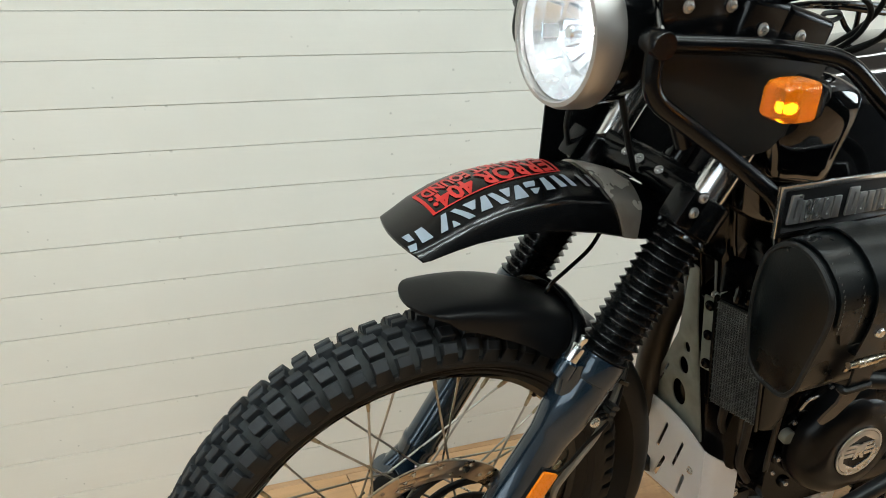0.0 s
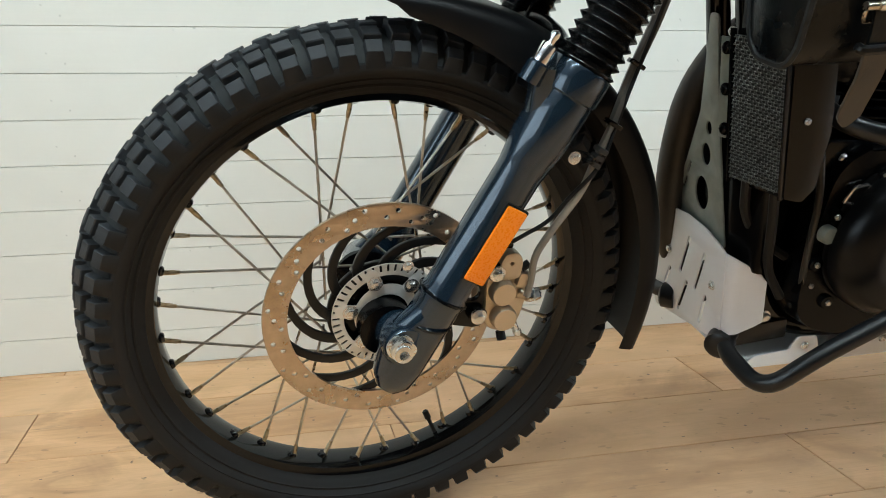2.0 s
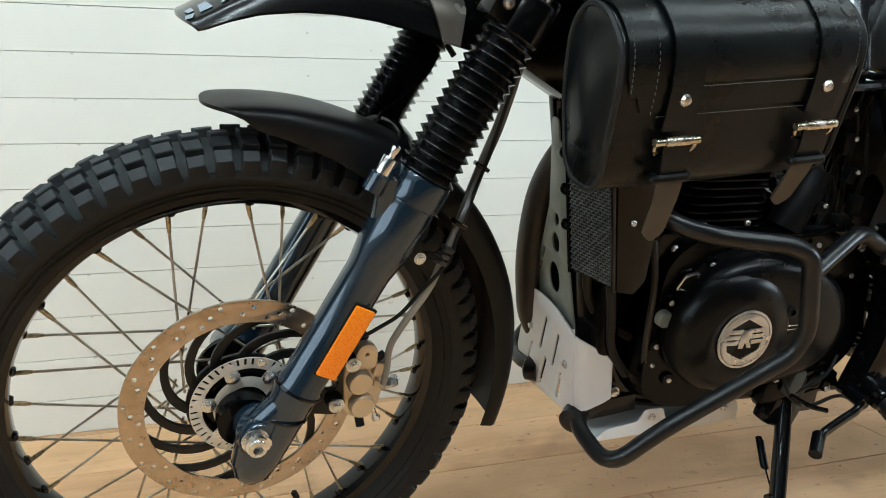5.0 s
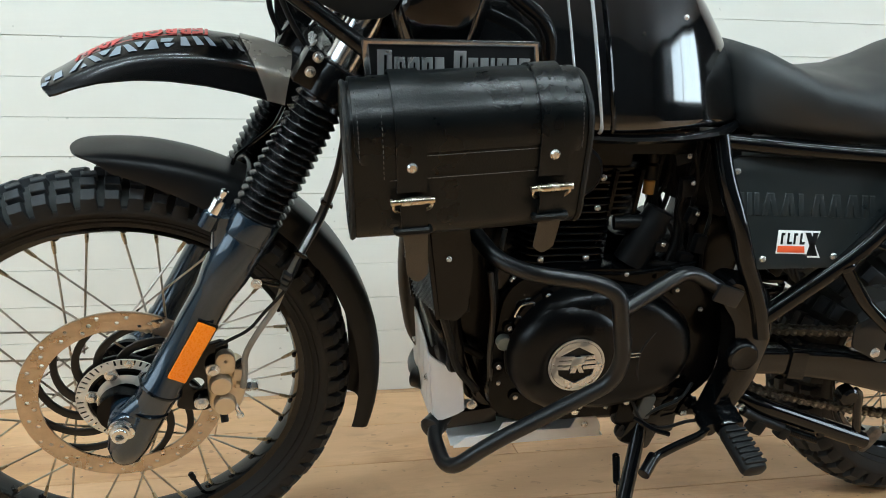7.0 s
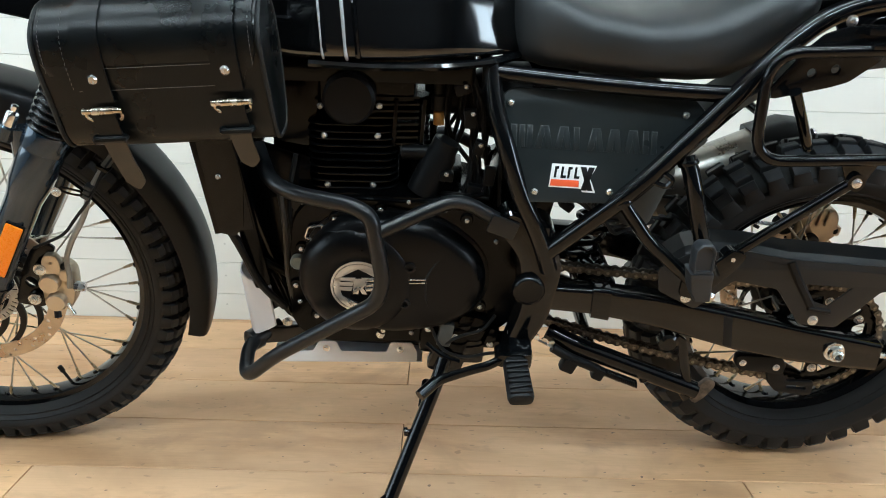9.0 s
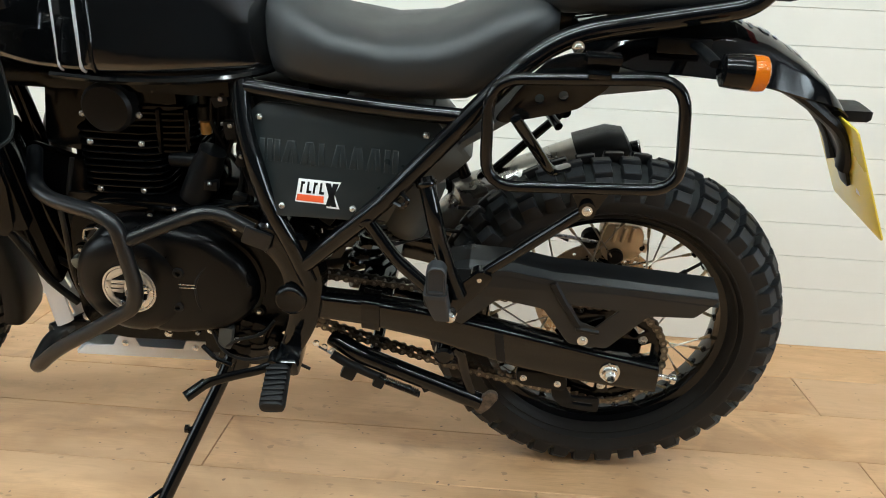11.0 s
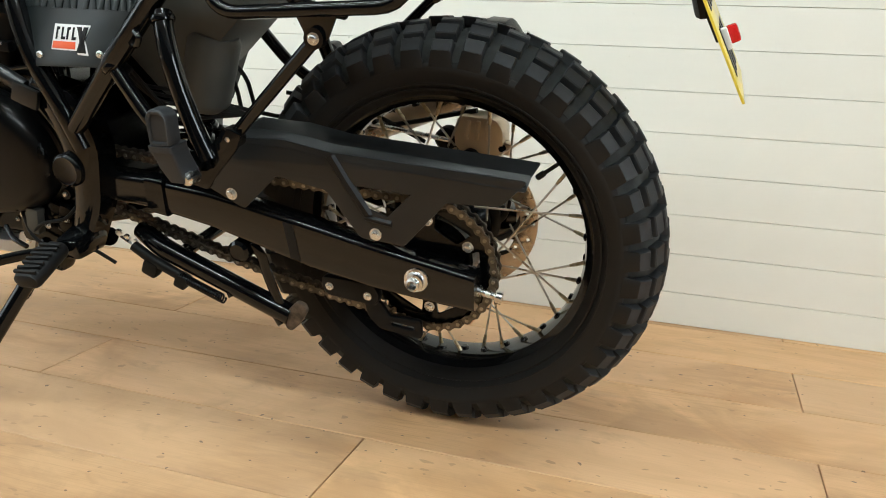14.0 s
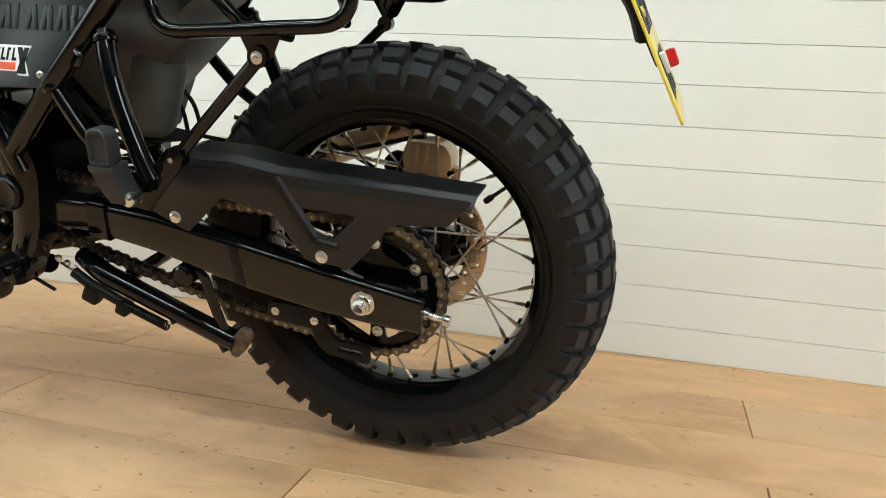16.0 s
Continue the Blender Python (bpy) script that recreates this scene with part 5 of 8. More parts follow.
pivot = loft([[(x, y, z) for x, z in soft2(o, 0.02, 3)] for o, y in (
    ([(0.888, 0.575), (0.965, 0.555), (0.99, 0.47), (0.975, 0.38), (0.925, 0.285), (0.895, 0.30), (0.925, 0.40), (0.915, 0.49), (0.875, 0.535)], -0.115),
    ([(0.888, 0.572), (0.962, 0.552), (0.987, 0.47), (0.972, 0.38), (0.925, 0.29), (0.900, 0.305), (0.93, 0.40), (0.92, 0.488), (0.88, 0.538)], -0.150),
    ([(0.895, 0.565), (0.955, 0.545), (0.978, 0.47), (0.965, 0.385), (0.926, 0.30), (0.912, 0.315), (0.94, 0.40), (0.93, 0.488), (0.892, 0.545)], -0.156))])
pa, pb = both("pivot_plate", pivot, GLOSS, "glossy black swingarm pivot plate")
part("pivot_cap", lathe([(0.026, 0), (0.026, 0.008), (0.0245, 0.0115), (0.021, 0.0135), (0.019, 0.0125), (0, 0.0125)], 28, aim((0.935, -0.154, 0.437), LEFT)), SATIN, pa)
bolt((0.893, -0.157, 0.543), LEFT, 0.0068, ALLEN_ME, pa, name="screw")
for bx_, bz_ in ((0.955, 0.52), (0.93, 0.325), (0.918, 0.305)):
    bolt((bx_, -0.156, bz_), LEFT, 0.0055, parent=pa)
part("down_tube", tube([(0.40, -0.03, 0.86), (0.435, -0.035, 0.70), (0.475, -0.03, 0.50), (0.525, -0.03, 0.36), (0.555, -0.035, 0.29), (0.62, -0.035, 0.272), (0.80, -0.045, 0.272), (0.92, -0.09, 0.30)], 0.0155, 14, 0.05), GLOSS, bike)
part("down_tube", tube([(0.40, 0.03, 0.86), (0.435, 0.035, 0.70), (0.475, 0.03, 0.50), (0.525, 0.03, 0.36), (0.555, 0.035, 0.29), (0.62, 0.035, 0.272), (0.80, 0.045, 0.272), (0.92, 0.09, 0.30)], 0.0155, 14, 0.05), GLOSS, bike)
part("head_gusset", box(0.16, 0.09, 0.14, pose(0.40, 0, 0.82, 0, 30, 0), 0.02), SATIN, bike)


def panel_y(x, z):
    return -0.110 - 0.11 * (x - 0.9) - 0.37 * (0.723 - z)


def on_panel(g, lift=0.0):
    """Lays a sheet drawn in (x, z, thickness) onto the sloping side panel."""
    g.v = [(x, panel_y(x, z) - w - lift, z) for x, z, w in g.v]
    return g


panel_shape = [(0.876, 0.729), (0.894, 0.746), (1.158, 0.743), (1.176, 0.723), (1.076, 0.597), (0.912, 0.590)]
panel = part("side_panel", on_panel(plate(soft2(panel_shape, 0.008), (), 0.005, 0.0012)), PANEL, bike, "satin charcoal side panel with embossed marks and a sticker")
part("side_panel", on_panel(plate(soft2(panel_shape, 0.008), (), 0.005, 0.0012)).mirror(), SATIN, bike, "satin black side panel")
for x, z in ((0.892, 0.726), (1.146, 0.722), (0.931, 0.605), (1.041, 0.611)):
    bolt((x, panel_y(x, z) - 0.003, z), LEFT, 0.0058, ALLEN_ME, panel, name="screw")
lx = 0.895
for k, (w, style) in enumerate([(0.018, "H"), (0.006, "I"), (0.024, "V"), (0.022, "A"), (0.014, "L"), (0.022, "A"), (0.02, "V"), (0.022, "A"), (0.018, "N")]):
    z0, z1 = 0.667, 0.696
    if style in "IL":
        shapes = [[(lx, z0), (lx + 0.006, z0), (lx + 0.006, z1), (lx, z1)]]
    elif style in "HN":
        shapes = [[(lx, z0), (lx + 0.006, z0), (lx + 0.006, z1), (lx, z1)], [(lx + w - 0.006, z0), (lx + w, z0), (lx + w, z1), (lx + w - 0.006, z1)]]
    else:
        shapes = [[(lx, z0), (lx + 0.007, z0), (lx + w / 2 + 0.002, z1), (lx + w / 2 - 0.004, z1)], [(lx + w - 0.007, z0), (lx + w, z0), (lx + w / 2 + 0.006, z1), (lx + w / 2, z1)]]
    for sh in shapes:
        part("embossed_bar", on_panel(plate(sh, (), 0.004, 0.0012), 0.0022), PANEL, panel)
    lx += w + 0.0055
# sticker: white outline, black bars, an orange strip and a cross, as plain shapes
def on_sticker(points, lift):
    """A flat shape of the sticker, drawn from its lower left corner in its own width and height."""
    return on_panel(plate([(0.9535 + 0.068 * u, 0.6115 + 0.034 * v) for u, v in points], (), 0.0006, 0.0001), lift)


part("sticker", on_sticker([(-0.03, 0.04), (0.04, 1.0), (1.0, 1.0), (0.86, 0.48), (0.98, -0.10), (0.70, -0.10), (0.66, 0.04)], 0.0028), WHITE_DECAL, panel, "white, black and orange sticker")
part("sticker_strip", on_sticker([(0.0, 0.10), (0.02, 0.36), (0.62, 0.36), (0.62, 0.10)], 0.0034), ORANGE_DECAL, panel)
for k in range(4):
    u = 0.075 + 0.145 * k
    part("sticker_bar", on_sticker([(u, 0.44), (u + 0.045, 0.44), (u + 0.075, 0.90), (u + 0.03, 0.90)], 0.0034), BLACK_DECAL, panel)
    part("sticker_bar", on_sticker([(u + 0.03, 0.80), (u + 0.105, 0.80), (u + 0.115, 0.90), (u + 0.03, 0.90)] if k % 2 == 0 else [(u + 0.02, 0.44), (u + 0.11, 0.44), (u + 0.12, 0.54), (u + 0.02, 0.54)], 0.0035), BLACK_DECAL, panel)
for sh in ([(0.66, -0.02), (0.78, -0.02), (0.95, 0.93), (0.83, 0.93)], [(0.80, -0.02), (0.92, -0.02), (0.77, 0.93), (0.65, 0.93)]):
    part("sticker_cross", on_sticker(sh, 0.0036), BLACK_DECAL, panel)


# ---- engine ----
def outline_loft(points, layers, cx, cz, r=0.03):
    """A cast cover: the outline drawn in as it rises off the side; layers of (y, scale)."""
    ring = soft2(points, r, 5)
    return loft([[(cx + (x - cx) * s, y, cz + (z - cz) * s) for x, z in ring] for y, s in layers])


case = outline_loft([(0.54, 0.40), (0.555, 0.54), (0.62, 0.575), (0.86, 0.56), (0.93, 0.50), (0.94, 0.36), (0.87, 0.30), (0.60, 0.292), (0.545, 0.32)], [(0.10, 0.96), (0.09, 1.0), (-0.085, 1.0), (-0.098, 0.985)], 0.73, 0.42, 0.04)
engine = part("engine", case, CAST, bike, "black single-cylinder engine")
COVER = [(0.566, 0.44), (0.588, 0.505), (0.636, 0.541), (0.70, 0.549), (0.80, 0.528), (0.858, 0.48), (0.876, 0.43), (0.862, 0.378), (0.815, 0.344), (0.72, 0.326), (0.62, 0.345), (0.575, 0.385)]
part("clutch_cover", outline_loft(COVER, [(-0.088, 1.03), (-0.102, 1.03), (-0.104, 0.985), (-0.122, 0.965), (-0.133, 0.90), (-0.138, 0.80), (-0.14, 0.5)], 0.725, 0.435, 0.03), COVER_ENAMEL, engine, "black cast left engine cover", smooth=50)
part("magneto_cover", lathe([(0.098, -0.01), (0.097, 0.004), (0.091, 0.018), (0.078, 0.027), (0.06, 0.0315), (0.046, 0.0325), (0.045, 0.0315), (0, 0.0315)], 56, aim((0.662, -0.118, 0.432), LEFT)), COVER_ENAMEL, engine, smooth=50)
LOGO_M = Matrix.Translation((0.6645, -0.1508, 0.431)) @ side(0)
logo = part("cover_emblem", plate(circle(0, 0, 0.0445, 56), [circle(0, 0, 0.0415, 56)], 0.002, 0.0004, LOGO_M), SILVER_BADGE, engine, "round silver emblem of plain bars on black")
part("emblem_field", plate(circle(0, 0, 0.0400, 56), [soft2([(0, 0.032), (0.027, 0.0175), (0.031, 0.0), (0.027, -0.0175), (0, -0.032), (-0.027, -0.0175), (-0.031, 0.0), (-0.027, 0.0175)], 0.002)], 0.002, 0.0003, LOGO_M), SILVER_BADGE, logo)
for s_ in (-1, 1):
    for k, (a, b) in enumerate(((0.007, 0.036), (0.010, 0.033), (0.012, 0.029))):
        z0 = 0.0095 - 0.0085 * k
        part("emblem_bar", plate([(s_ * a, z0), (s_ * b, z0 + 0.001), (s_ * (b + 0.001), z0 + 0.0062), (s_ * (a - 0.002), z0 + 0.0062)], (), 0.002, 0.0003, LOGO_M), SILVER_BADGE, logo)
    part("emblem_screw", lathe([(0.0028, 0), (0.0028, 0.0012), (0, 0.0016)], 10, LOGO_M @ Matrix.Translation((s_ * 0.0375, 0, 0.001))), STEEL, logo)
part("emblem_bar", plate([(-0.009, -0.013), (-0.001, -0.013), (0.001, -0.004), (0.006, -0.013), (0.013, -0.013), (0.007, -0.002), (0.011, 0.004), (0.009, 0.0135), (-0.007, 0.0135)], (), 0.0024, 0.0003, LOGO_M), SILVER_BADGE, logo)
for x, z in ((0.624, 0.527), (0.568, 0.473), (0.556, 0.406), (0.588, 0.348), (0.697, 0.545), (0.794, 0.508), (0.835, 0.530), (0.70, 0.322), (0.85, 0.345), (0.863, 0.372)):
    bolt((x, -0.103, z), LEFT, 0.0052, parent=engine)
    part("bolt_boss", lathe([(0.0105, 0), (0.0105, 0.014), (0.009, 0.017), (0, 0.017)], 16, aim((x, -0.087, z), LEFT)), CAST, engine)
for x, z, y, r in ((0.559, 0.335, -0.074, 0.0088), (0.529, 0.309, -0.061, 0.0076), (0.695, 0.311, -0.096, 0.0092)):
    bolt((x, y, z), LEFT, r, parent=engine)
part("timing_plug", lathe([(0.0125, 0), (0.0125, 0.012), (0.0105, 0.015), (0, 0.015)], 20, aim((0.561, -0.095, 0.449), LEFT)), GREY_STEEL, engine)
part("case_bracket", tube([(0.575, -0.10, 0.492), (0.582, -0.104, 0.512), (0.602, -0.104, 0.516), (0.61, -0.104, 0.50), (0.598, -0.104, 0.488)], 0.0028, 8, 0.004, closed=True), STEEL, engine)
cable([(0.535, -0.085, 0.56), (0.543, -0.095, 0.50), (0.541, -0.098, 0.42), (0.553, -0.09, 0.345)], 0.0048, HEADER, "breather_hose")
for x, z in ((0.746, 0.462), (0.738, 0.396)):
    part("cover_boss", lathe([(0.010, 0), (0.009, 0.006), (0.005, 0.007), (0.005, 0.002), (0, 0.002)], 16, aim((x, -0.1375, z), LEFT)), BLACK_DECAL, engine)
for z in (0.4395, 0.4335):
    part("cover_rib", tube([(0.716, -0.1385, z), (0.745, -0.1412, z + 0.0005), (0.772, -0.1408, z + 0.001)], 0.0009, 5, 0), STEEL, engine)
    part("cover_rib", tube([(0.578, -0.132, z), (0.592, -0.1385, z), (0.610, -0.1445, z)], 0.0009, 5, 0), STEEL, engine)
part("cover_seam", tube([(0.812, -0.125, 0.506), (0.808, -0.134, 0.485), (0.785, -0.1385, 0.468), (0.770, -0.1395, 0.44), (0.772, -0.139, 0.40), (0.785, -0.135, 0.375), (0.782, -0.128, 0.345)], 0.0026, 6, 0.03), BLACK_DECAL, engine)
ring = soft2([(-0.072, -0.086), (0.072, -0.086), (0.072, 0.086), (-0.072, 0.086)], 0.035, 5)
fin_mesh = loft([[(x * q, y * q, zz) for x, y in ring] for zz, q in ((0, 0.99), (0.0008, 1.0), (0.0026, 1.0), (0.0034, 0.99))]).mesh("cooling_fin", CAST)
for k in range(10):
    part("cooling_fin", fin_mesh, None, engine, m=Matrix.Translation((0.652, 0, 0.572 + 0.0115 * k)))
part("barrel", lathe([(0.066, 0.55), (0.066, 0.75)], 28, Matrix.Translation((0.662, 0, 0))), CAST, engine)
head = Geo()
for k in range(8):
    z = 0.642 + 0.0105 * k
    ring = soft2([(0.64, -0.074), (0.772, -0.066), (0.772, 0.066), (0.64, 0.074)], 0.03, 4)
    part("head_fin", loft([[(x, y, zz) for x, y in ring] for zz in (z, z + 0.0032)]), CAST, engine)
head.join(box(0.15, 0.13, 0.075, Matrix.Translation((0.675, 0, 0.735)), 0.015))
part("cylinder_head", head, CAST, engine)
part("throttle_boot", box(0.085, 0.10, 0.075, pose(0.782, 0.015, 0.557, 0, 8, 0), 0.012), CAST, engine)
# plain dark boxes added behind the engine so gaps there stay black
part("engine_backing", box(0.115, 0.10, 0.135, pose(0.938, 0.03, 0.565, 0, 12, 0), 0.015), CAST, bike)
part("gap_filler", box(0.10, 0.02, 0.13, pose(0.548, 0.075, 0.60, 0, 4, 0), 0.006), CAST, engine)
part("gap_filler", box(0.07, 0.02, 0.09, pose(0.748, 0.075, 0.60, 0, 4, 0), 0.006), CAST, engine)
part("mount_bracket", plate(soft2([(0.545, 0.527), (0.600, 0.530), (0.616, 0.548), (0.608, 0.566), (0.552, 0.566)], 0.006), (), 0.008, 0.0012, side(-0.074)), SATIN, engine)
bolt((0.573, -0.082, 0.545), LEFT, 0.0066, ALLEN_ME, engine, name="screw")
for x, z, y, r in ((0.598, 0.556, -0.083, 0.0045), (0.742, 0.563, -0.112, 0.0042), (0.800, 0.548, -0.106, 0.0048), (0.884, 0.492, -0.100, 0.0045), (0.560, 0.372, -0.098, 0.0042), (0.748, 0.316, -0.100, 0.0046)):
    bolt((x, y, z), LEFT, r, ALLEN_ME, engine, name="screw")
part("cam_cover", lathe([(0.040, -0.03), (0.040, 0.006), (0.035, 0.012), (0, 0.014)], 32, aim((0.649, -0.086, 0.719), LEFT)), PLASTIC, engine)
for x, z in ((0.605, 0.706), (0.695, 0.708), (0.609, 0.66), (0.692, 0.661), (0.612, 0.579), (0.684, 0.58)):
    bolt((x, -0.084, z), LEFT, 0.0056, ALLEN_ME, engine, name="screw")
for k in range(0, 4, 3):
    part("fin_stiffener", box(0.007, 0.006, 0.075, pose(0.718 + 0.0145 * k, -0.073 + 0.002 * k, 0.679, 0, 4, 0), 0.002), CAST, engine)
starter = lathe([(0.026, 0), (0.026, 0.07), (0.022, 0.078), (0.022, 0.095), (0, 0.096)], 22, aim((0.762, -0.07, 0.565), (0.45, 0, 1)))
starter.join(tube([(0.795, -0.07, 0.63), (0.76, -0.07, 0.632), (0.73, -0.065, 0.63)], 0.012, 10, 0.01))
part("coil_cover", box(0.07, 0.11, 0.13, pose(0.565, -0.01, 0.70, 0, 10, 0), 0.015), CAST, engine)
part("starter_motor", starter, PLASTIC, engine)
part("throttle_body", lathe([(0.025, 0), (0.028, 0.01), (0.028, 0.05), (0.035, 0.055), (0.035, 0.09)], 22, aim((0.765, 0.0, 0.70), (1, 0, 0.1))), PLASTIC, engine)
part("solenoid_cap", lathe([(0.009, 0), (0.009, 0.020), (0.007, 0.022), (0, 0.022)], 18, aim((0.786, -0.05, 0.672), (0, 0, 1))), BRASS, engine)
part("sensor_body", lathe([(0.012, 0), (0.012, 0.022), (0.008, 0.026), (0.008, 0.05)], 16, aim((0.786, -0.05, 0.696), (0, 0, 1))), PLASTIC, engine)
for pts in ([(0.56, -0.06, 0.62), (0.545, -0.075, 0.55), (0.552, -0.085, 0.48), (0.555, -0.075, 0.36)], [(0.72, -0.06, 0.56), (0.80, -0.075, 0.565), (0.87, -0.08, 0.56)], [(0.83, -0.04, 0.75), (0.85, -0.06, 0.70), (0.84, -0.05, 0.62), (0.86, -0.06, 0.57)],
            [(0.80, 0.02, 0.72), (0.83, -0.02, 0.66), (0.87, -0.05, 0.66)], [(0.86, -0.03, 0.76), (0.87, -0.05, 0.70), (0.86, -0.03, 0.62)], [(0.84, -0.07, 0.53), (0.88, -0.08, 0.50), (0.885, -0.09, 0.40), (0.86, -0.09, 0.32)]):
    cable(pts, 0.0042, RUBBER)
rng = random.Random(5)
for k in range(12):
    x = 0.80 + 0.006 * k
    pts = [(x + rng.uniform(-0.02, 0.02), -0.03 - 0.004 * k + rng.uniform(-0.015, 0.015), 0.765 - 0.018 * j - 0.01 * rng.random()) for j in range(0, 14, 3)]
    pts = [(px + 0.012 * math.sin(0.9 * i2 + k), py, pz) for i2, (px, py, pz) in enumerate(pts)]
    cable(pts, rng.uniform(0.0022, 0.0045), RUBBER, "wire", fillet=0.02)
for x, y, z, w, h in ((0.835, -0.075, 0.69, 0.02, 0.03), (0.85, -0.08, 0.645, 0.016, 0.024), (0.822, -0.07, 0.735, 0.026, 0.018), (0.868, -0.085, 0.60, 0.018, 0.03), (0.80, -0.09, 0.60, 0.022, 0.016), (0.845, -0.09, 0.58, 0.024, 0.014)):
    part("connector", box(w, 0.016, h, pose(x, y, z, 0, 18 * math.sin(90 * x), 0), 0.003), PLASTIC, bike)
for x, y, z in ((0.838, -0.088, 0.70), (0.852, -0.092, 0.652), (0.826, -0.085, 0.741), (0.80, -0.10, 0.606)):
    bolt((x, y, z), LEFT, 0.0042, ALLEN_ME, bike, name="screw")
cable([(0.60, -0.095, 0.56), (0.68, -0.108, 0.566), (0.76, -0.11, 0.562), (0.86, -0.10, 0.575)], 0.0035, GLOSS, "breather_pipe")
for x, z in ((1.0, 0.60), (1.02, 0.58), (0.99, 0.565)):
    part("connector", box(0.022, 0.02, 0.016, pose(x, -0.11, z, 0, 35, 0), 0.003), PLASTIC, bike)
for k in range(5):
    cable([(0.985 + 0.01 * k, -0.10, 0.58), (1.03 + 0.012 * k, -0.085, 0.55 - 0.012 * k), (1.10, -0.06, 0.54 - 0.01 * k), (1.16, -0.02, 0.50)], 0.003, RUBBER, "wire", fillet=0.03)
cable([(0.78, -0.118, 0.345), (0.80, -0.13, 0.30), (0.84, -0.13, 0.285), (0.90, -0.125, 0.30), (0.95, -0.12, 0.27)], 0.003, RUBBER, "wire")
cable([(0.805, -0.125, 0.31), (0.83, -0.13, 0.33), (0.87, -0.12, 0.335), (0.89, -0.11, 0.36)], 0.003, RUBBER, "wire")
for x, z, w, h in ((0.86, 0.33, 0.03, 0.05), (0.885, 0.315, 0.02, 0.04), (0.84, 0.345, 0.025, 0.03)):
    part("case_lug", box(w, 0.03, h, pose(x, -0.10, z, 0, 20, 0), 0.008), CAST, engine)
part("air_duct", loft([section(x, w, a, b, 20, 0.5, 3) for x, w, a, b in ((0.83, 0.035, 0.66, 0.74), (0.88, 0.055, 0.64, 0.76), (0.93, 0.06, 0.62, 0.76))]), PLASTIC, bike)
airbox = box(0.20, 0.15, 0.19, pose(1.075, 0.0, 0.66, 0, -42, 0), 0.02)
part("airbox", airbox, GREY_PLASTIC, bike, "dark grey plastic airbox")
inner_f = loft([[(x + dx, y, z + dz) for y, z in ((-0.07, 0.0), (0.07, 0.0), (0.07, 0.012), (-0.07, 0.012))] for x, z, dx, dz in ((1.08, 0, 0, 0.50), (1.13, 0, 0, 0.60), (1.20, 0, 0, 0.68), (1.29, 0, 0, 0.74), (1.40, 0, 0, 0.775), (1.50, 0, 0, 0.79))])
part("inner_fender", inner_f, GREY_PLASTIC, bike)
part("battery_box", box(0.13, 0.14, 0.10, pose(1.135, 0.0, 0.655, 0, -42, 0), 0.012), GREY_PLASTIC, bike)
can = lathe([(0.0, -0.012), (0.026, -0.012), (0.037, 0.0), (0.039, 0.006), (0.039, 0.095), (0.034, 0.105), (0.02, 0.107)], 24, aim((1.105, -0.045, 0.525), (0.35, 0, 1)))
part("shock_reservoir", can, GREY_PLASTIC, bike, "grey damper canister")
coil = tube([(1.02 + 0.0 + 0.09 * t + 0.030 * math.cos(9 * 2 * math.pi * t), 0.030 * math.sin(9 * 2 * math.pi * t), 0.40 + 0.20 * t) for t in [k / 110 for k in range(111)]], 0.006, 7, 0)
part("shock_spring", coil, SATIN, bike)
for pts in ([(1.115, 0.02, 0.575), (1.135, 0.03, 0.545), (1.130, 0.05, 0.50)], [(1.095, 0.03, 0.57), (1.108, 0.04, 0.53), (1.10, 0.06, 0.48)], [(1.10, -0.03, 0.52), (1.16, 0.0, 0.50), (1.22, 0.02, 0.485), (1.28, 0.06, 0.49)], [(1.19, 0.05, 0.52), (1.27, 0.09, 0.50), (1.32, 0.10, 0.48), (1.40, 0.105, 0.44)]):
    cable(pts, 0.0035, RUBBER)
part("header_pipe", tube([(0.585, 0.04, 0.70), (0.50, 0.07, 0.69), (0.448, 0.09, 0.60), (0.442, 0.10, 0.48), (0.468, 0.115, 0.34), (0.55, 0.13, 0.27), (0.80, 0.14, 0.29), (1.0, 0.165, 0.34), (1.14, 0.19, 0.40)], 0.024, 16, 0.06), HEADER, bike, "black exhaust header pipe")
muf = tube([(1.13, 0.19, 0.40), (1.21, 0.22, 0.445), (1.44, 0.255, 0.532)], 0.05, 24, 0.03, radii=[0.026] + [0.045] * 2 + [0.064] * 20)
DULL_STEEL = surface("dull_brushed_steel", (0.30, 0.28, 0.25), 0.30, metal=1.0, vary=0.25, bump=0.05, grain=300, blotch=14)
muffler = part("muffler", muf, DULL_STEEL, bike, "brushed steel muffler with a black end cap")
part("end_cap", loft([[Vector((1.43 + d * 0.9, 0.255, 0.530 + d * 0.34)) + Vector((-0.50 * v * s, 1.2 * u * s, 1.08 * v * s)) for u, v in soft2([(-0.055, -0.05), (0.055, -0.05), (0.055, 0.03), (0.03, 0.055), (-0.03, 0.055), (-0.055, 0.03)], 0.015)] for d, s in ((0.0, 1.02), (0.07, 1.0), (0.10, 0.8), (0.105, 0.45))]), PLASTIC, muffler)
part("tail_pipe", lathe([(0.012, -0.01), (0.017, -0.01), (0.019, 0.0), (0.019, 0.016), (0.015, 0.016), (0.015, -0.01)], 20, aim((1.518, 0.245, 0.572), (0.9, -0.1, 0.3))), CAST, muffler)
part("outlet_ring", torus_lathe([(0.0165, 0.016), (0.0195, 0.016), (0.0195, 0.0195), (0.0165, 0.0195)], 24, aim((1.518, 0.245, 0.572), (0.9, -0.1, 0.3))), STEEL, muffler)
